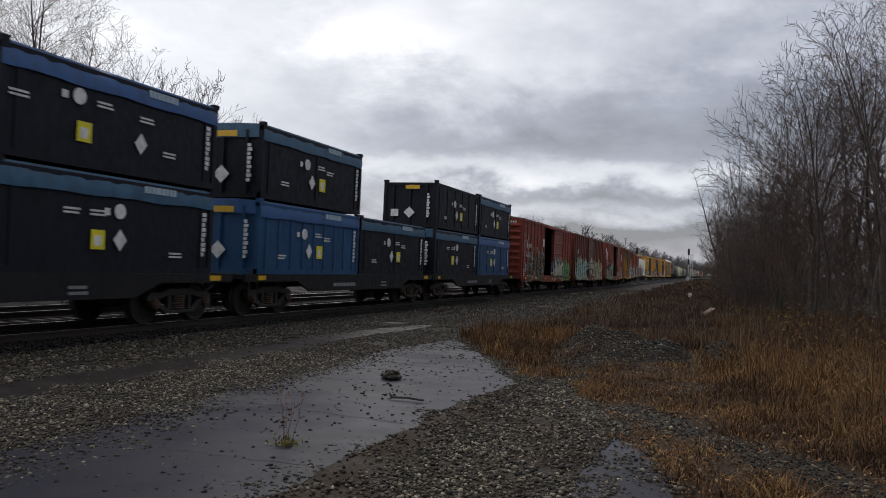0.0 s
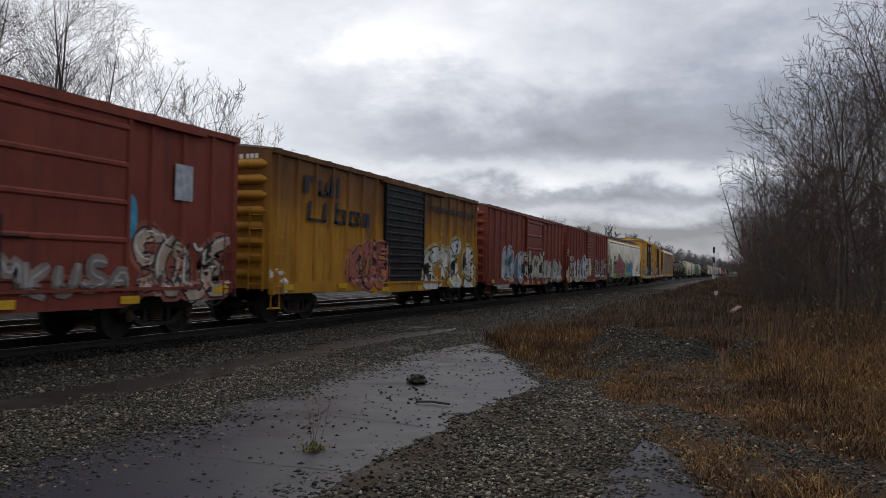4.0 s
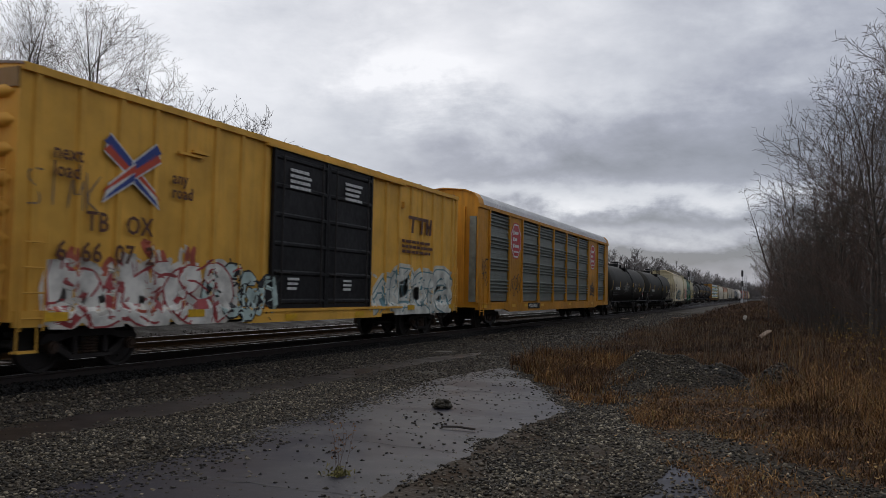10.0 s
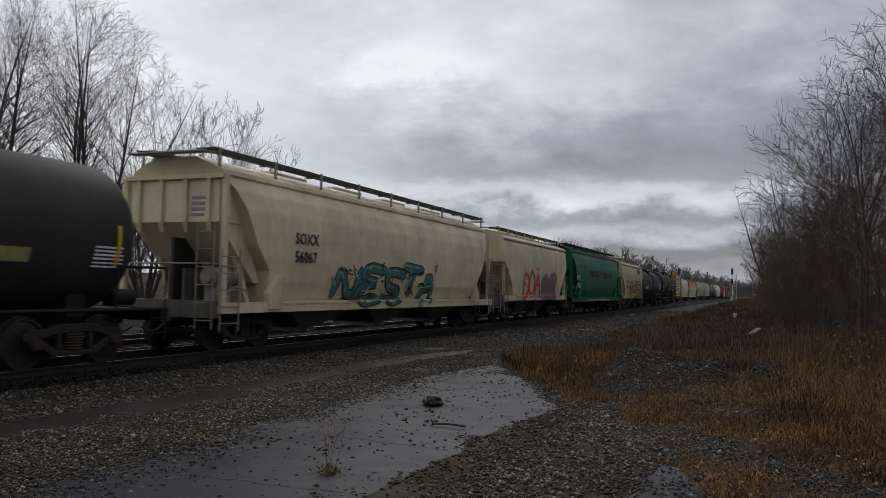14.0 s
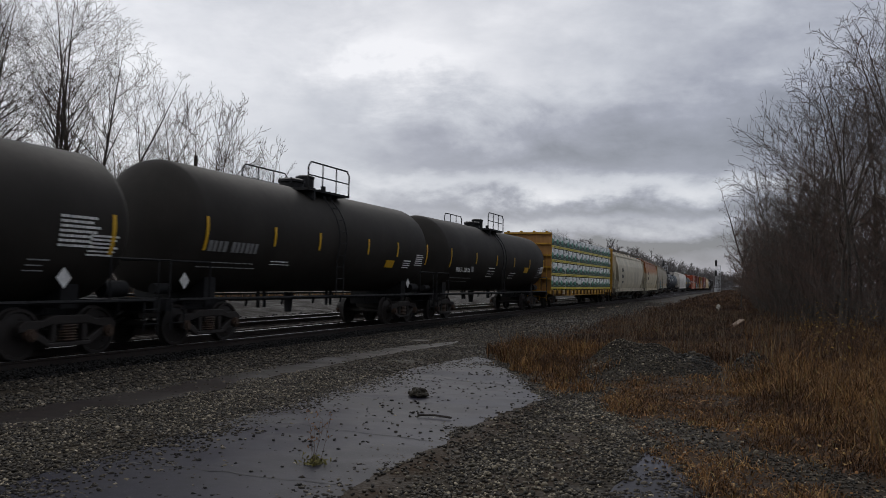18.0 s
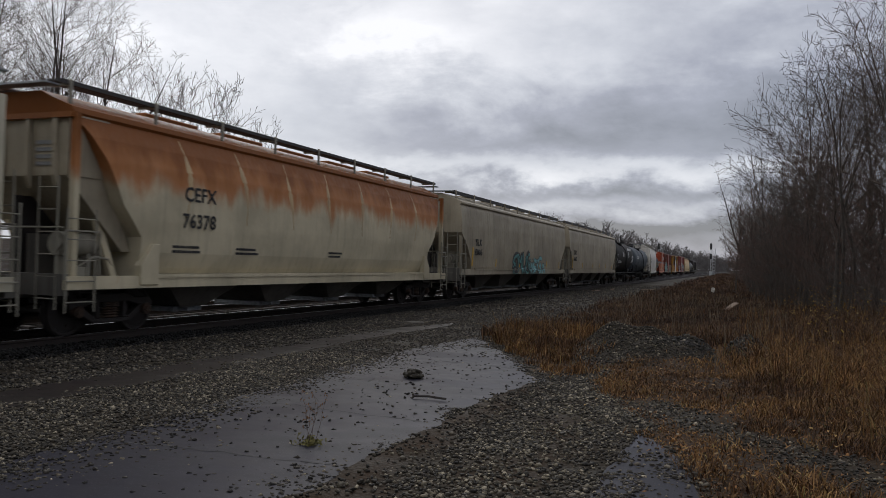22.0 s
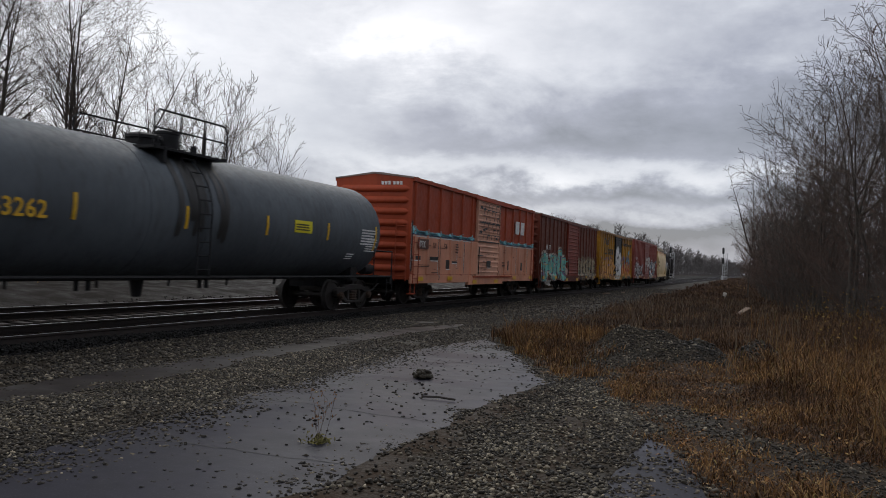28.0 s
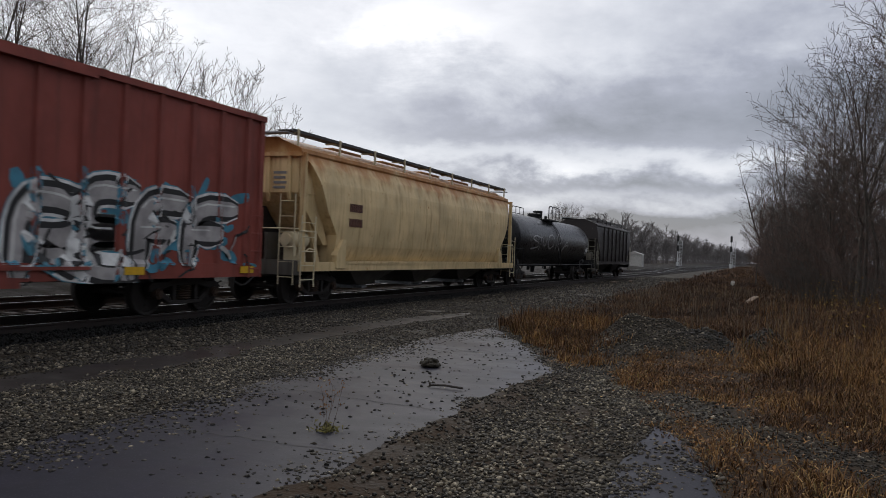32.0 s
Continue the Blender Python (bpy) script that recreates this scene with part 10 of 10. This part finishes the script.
c, f, lim, W = hopper_car("covered_hopper", "tan covered hopper with heavy rust along its roof", 18.75, HOP_TAN, 4.42, "round", 3, HOP_UNDER, HOP_CREAM)
bars(c, 0, 2.6, 2.1, 0.8, 0.85, 2, BROWN_LETTER, 341, fit=lambda z: W(z) + 0.012)
couple(c, 663.85)
c, f, lim, fit = tank_car("tank_car", "glossy black tank car with smeared white graffiti", 18.3, steel_paint("tank_gloss_black", (0.014, 0.014, 0.015), 0.15, 0.05, 0.28, seed=41), radius=1.38, middle=2.34, marks=None, ladder_y=8.5)
graffiti(c, "SNORA", 3.0, 1.85, 8.5, 0.85, f, lim, (0.30, 0.30, 0.30), None, None, None, 351, weight=0.08, tag=True)
couple(c, 683.2)
c, f, lim, W = hopper_car("covered_hopper", "short dark brown ribbed hopper with pale stains", 14.6, HOP_BROWN, 4.25, "flat", 2, BLACK_PAINT, ribs=9)
couple(c, 702.4)


# ---- line-side things ----
SIGNAL_GREY, SIGNAL_BLACK = plain("signal_grey", (0.42, 0.43, 0.44), 0.5, 0.3, 0.15), plain("signal_black", (0.012, 0.012, 0.012), 0.5)


def signal(x, y, h):
    t = thing("railway_signal", "grey lattice signal mast with a black lamp head", "signal", "signals beside the line")
    bm = bmesh.new()
    box(bm, -0.35, 0.35, -0.35, 0.35, -0.3, 0.25)
    part("footing", bm, WET, t)
    bm = bmesh.new()
    bar(bm, (0, 0, 0.2), (0, 0, h - 0.3), 0.10, 10)
    part("mast", bm, SIGNAL_GREY, t, smooth=60)
    ladder(t, 0.42, 0.30, 0.25, h - 1.2, 0.62, SIGNAL_GREY, 18, "x", 0.045)
    bm = bmesh.new()
    for i in range(5):
        z = 1.0 + i * (h - 2.4) / 4
        bar(bm, (0, 0, z), (0.72, 0.30, z), 0.045, 5)
    box(bm, -0.15, 1.15, -0.1, 0.75, h - 2.2, h - 2.14)
    path(bm, [(1.1, 0.7, h - 2.14), (1.1, 0.7, h - 1.1), (-0.1, 0.7, h - 1.1), (-0.1, 0.7, h - 2.14)], 0.035)
    part("bracket", bm, SIGNAL_GREY, t)
    bm = bmesh.new()
    slab(bm, [(0.27 * math.cos(a), h - 0.55 + (0.55 if math.sin(a) > 0 else -0.55) + 0.27 * math.sin(a)) for a in [2 * math.pi * i / 20 for i in range(20)]], "y", -0.22, -0.12)
    hd = part("signal_head", bm, SIGNAL_BLACK, t)
    bm = bmesh.new()
    slab(bm, [(0.24 * math.cos(a), h - 3.1 + (0.5 if math.sin(a) > 0 else -0.5) + 0.24 * math.sin(a)) for a in [2 * math.pi * i / 20 for i in range(20)]], "y", -0.22, -0.12)
    low_head = part("signal_head", bm, SIGNAL_BLACK, t)
    for i in range(6):
        bm = bmesh.new()
        z = h - 0.95 + 0.4 * i if i < 3 else h - 3.5 + 0.4 * (i - 3)
        bar(bm, (0, -0.2, z), (0, -0.42, z), 0.13, 10, 0.14)
        part("hood", bm, SIGNAL_BLACK, hd if i < 3 else low_head)
    bm = bmesh.new()
    box(bm, -0.4, 0.2, 0.4, 0.8, 0.0, 1.3)
    part("relay_box", bm, SIGNAL_GREY, t, bevel=0.02)
    t.location = (x, y, -0.2)


signal(-8.45, 215, 8.2)
signal(-21.5, 215, 8.0)
bm = bmesh.new()
box(bm, -1.6, 1.6, -1.3, 1.3, 0, 2.5)
slab(bm, [(-1.8, 2.5), (1.8, 2.5), (0, 3.1)], "y", -1.5, 1.5)
shed = tagged(new("relay_shed", mesh_of(bm, "relay_shed", plain("shed_grey", (0.30, 0.29, 0.27), 0.6))), "small grey metal shed beyond the far track", "shed")
shed.location = (-23.9, 158, -0.1)

# a flat clod and a stick on the slab
k = 90
a, d = rng.uniform(0, 6.28, k), rng.uniform(0, 1, k) ** 0.6
x, y = -4.55 + 0.15 * d * np.cos(a), 10.85 + 0.20 * d * np.sin(a)
stones("mud_clod", x, y, -0.14 + rng.uniform(0.1, 1, k) * 0.13 * (1 - 0.75 * d), rng.uniform(0.035, 0.085, k), plain("olive_clod", (0.030, 0.024, 0.015), 0.9, 0.0, 0.5, 20.0, 0.4), "lumpy dark brown clod of earth on the slab", "clod", 0.8)
bm = bmesh.new()
path(bm, [(-3.86, 9.20, -0.112), (-3.66, 9.25, -0.105), (-3.42, 9.22, -0.112)], 0.014)
tagged(new("stick", mesh_of(bm, "stick", TIE_WOOD, 60)), "dark wet stick lying on the slab", "stick")
bm = bmesh.new()
slab(bm, [(-8.8, 20.2), (-8.5, 20.05), (-8.25, 20.3), (-8.35, 20.6), (-8.7, 20.55)], "z", -0.22, -0.10)
tagged(new("rail_scrap", mesh_of(bm, "rail_scrap", DARK_STONE, bevel=0.02)), "flat dark lump of scrap on the gravel", "scrap")
# a weed growing from a joint in the slab: thin leaning stems, small rusty leaves above, an olive tuft at the foot
r = random.Random(77)
weed = thing("weed", "thin dry branching weed with an olive tuft", "weed")
weed.location = (-3.72, 6.45, -0.141)
stems, leaves = [], []
for i in range(6):
    p, a, tilt = Vector((r.gauss(0, 0.025), r.gauss(0, 0.025), 0)), r.uniform(0, 6.28), r.uniform(0.05, 0.45)
    d, high = Vector((math.cos(a) * tilt, math.sin(a) * tilt, 1)).normalized(), r.uniform(0.22, 0.5)
    for j in range(6):
        d = (d + Vector((r.gauss(0, 0.09), r.gauss(0, 0.09), 0))).normalized()
        q = p + d * high / 6
        stems.append((p, q, 0.0026 - 0.0003 * j, 0.0023 - 0.0003 * j))
        if j > 1:
            e = q + (d + Vector((r.gauss(0, 0.6), r.gauss(0, 0.6), 0.2))).normalized() * r.uniform(0.03, 0.09)
            stems.append((q, e, 0.0014, 0.0009))
            leaves += [(e + Vector((r.gauss(0, 0.012), r.gauss(0, 0.012), r.gauss(0, 0.012))), r.uniform(0.005, 0.010)) for _ in range(3)]
        p = q
solid("stem", *tubes(stems, 4), RED_TWIG, weed)


def small_leaves(name, spots, material):
    v, f = [], []
    for p, s in spots:
        u = Vector((r.gauss(0, 1), r.gauss(0, 1), r.gauss(0, 1))).normalized()
        w = u.orthogonal().normalized()
        n = len(v)
        v += [p - u * s * 1.6, p - w * s * 0.7, p + u * s * 1.6, p + w * s * 0.7]
        f.append((n, n + 1, n + 2, n + 3))
    tagged(solid(name, np.array(v), np.array(f), material, weed), kind="stuff")


small_leaves("foliage", leaves, plain("rusty_leaf", (0.20, 0.095, 0.035), 0.8))
small_leaves("tuft", [(Vector((r.gauss(0, 0.06), r.gauss(0, 0.06), abs(r.gauss(0, 0.035)))), r.uniform(0.008, 0.018)) for _ in range(150)], plain("olive_tuft", (0.13, 0.115, 0.035), 0.85))
# scattered line-side litter
post_bm = bmesh.new()
bar(post_bm, (0.06, 0, -0.3), (0.0, 0, 0.30), 0.035, 7, 0.03)
slab(post_bm, [(-0.13, 0.26), (0.02, 0.20), (0.13, 0.30), (0.12, 0.47), (-0.02, 0.52), (-0.11, 0.44)], "y", -0.05, 0.05)
p = tagged(new("marker_post", mesh_of(post_bm, "marker_post", plain("chalky_white", (0.42, 0.40, 0.36), 0.8, 0.0, 0.6, 14.0), bevel=0.01)), "short white-topped marker post in the weeds", "marker post")
p.location = (-2.05, 56.5, -0.15)
bm = bmesh.new()
box(bm, -0.5, 0.5, -0.12, 0.12, 0, 0.05)
plank = mesh_of(bm, "plank", plain("pale_plank", (0.17, 0.115, 0.08), 0.8), bevel=0.008)
for x, y, turn, tilt in ((-0.55, 35.6, 65, 16), (-9.9, 56.5, 80, 0), (-9.3, 60, 100, 0), (-6.9, 62, 20, 0), (-6.2, 70, 70, 4)):
    o = tagged(new("plank", plank), "weathered pale plank lying beside the line", "plank", "planks beside the line")
    o.matrix_basis = pose(x, y, ground_at(x, y) + 0.03 + 0.5 * math.sin(radians(tilt)), 0, -tilt, turn)


# ---- motion of the train ----
def motions():
    start = {t.name: y for t, x, y, z, turn, on in ROLLING}
    for t, x, y, z, turn, on in ROLLING:
        trucks = sorted(o.matrix_basis.translation.y for o in on.children if o.name.split(".")[0] == "truck") or [0.0, 1.0]
        front, rear, head = trucks[0], trucks[-1], start[on.name]
        inside = pose(x - TRACK_1, y - head, z, 0, 0, turn)

        def at(s):
            a, b = head - SPEED * s + front, head - SPEED * s + rear
            xa, xb = line_x(a), line_x(b)
            tilt = math.degrees(math.atan2(xa - xb, b - a))
            return pose(xa, a, 0, 0, 0, tilt) @ pose(0, -front, 0) @ inside

        first, last = max(0.0, (head - CROSS[1]) / SPEED - 0.2), min(32.0, (head + rear - CROSS[0]) / SPEED + 0.2)
        n = max(2, int((last - first) / 0.3)) if last > first else 0
        keyed = sorted({0.0, 32.0} | {round((first + (last - first) * i / n) * 10) / 10 for i in range(n + 1) if n})
        if len(keyed) == 2:
            keyed = [0.0, 16.0, 32.0]
        walk(t, [(s, at(s)) for s in keyed])
    # the wheels roll, keyed thirty times a second while their car runs near the eye; their radius is 0.457
    for w in [o for o in bpy.data.objects if o.name.split(".")[0] == "wheelset"]:
        car = w.parent.parent if w.parent.parent else w.parent
        x, y, z = w.matrix_basis.translation
        ahead = start[car.name] + w.parent.matrix_basis.translation.y + y
        first, last = max(0.0, (ahead - 120) / SPEED), min(32.0, (ahead + 30) / SPEED)
        steps = [round(first * 30) + i for i in range(int((last - first) * 30) + 1)] if last > first else []
        times_keyed = sorted({0, 960} | {i for i in steps if 0 <= i <= 960})
        low, high = (steps[0], steps[-1]) if steps else (0, 0)
        turn = math.degrees(SPEED / 0.457) / 30
        walk(w, [(i / 30, pose(x, y, z, turn * (min(max(i, low), high) - low) % 360, 0, 0)) for i in times_keyed])


motions()
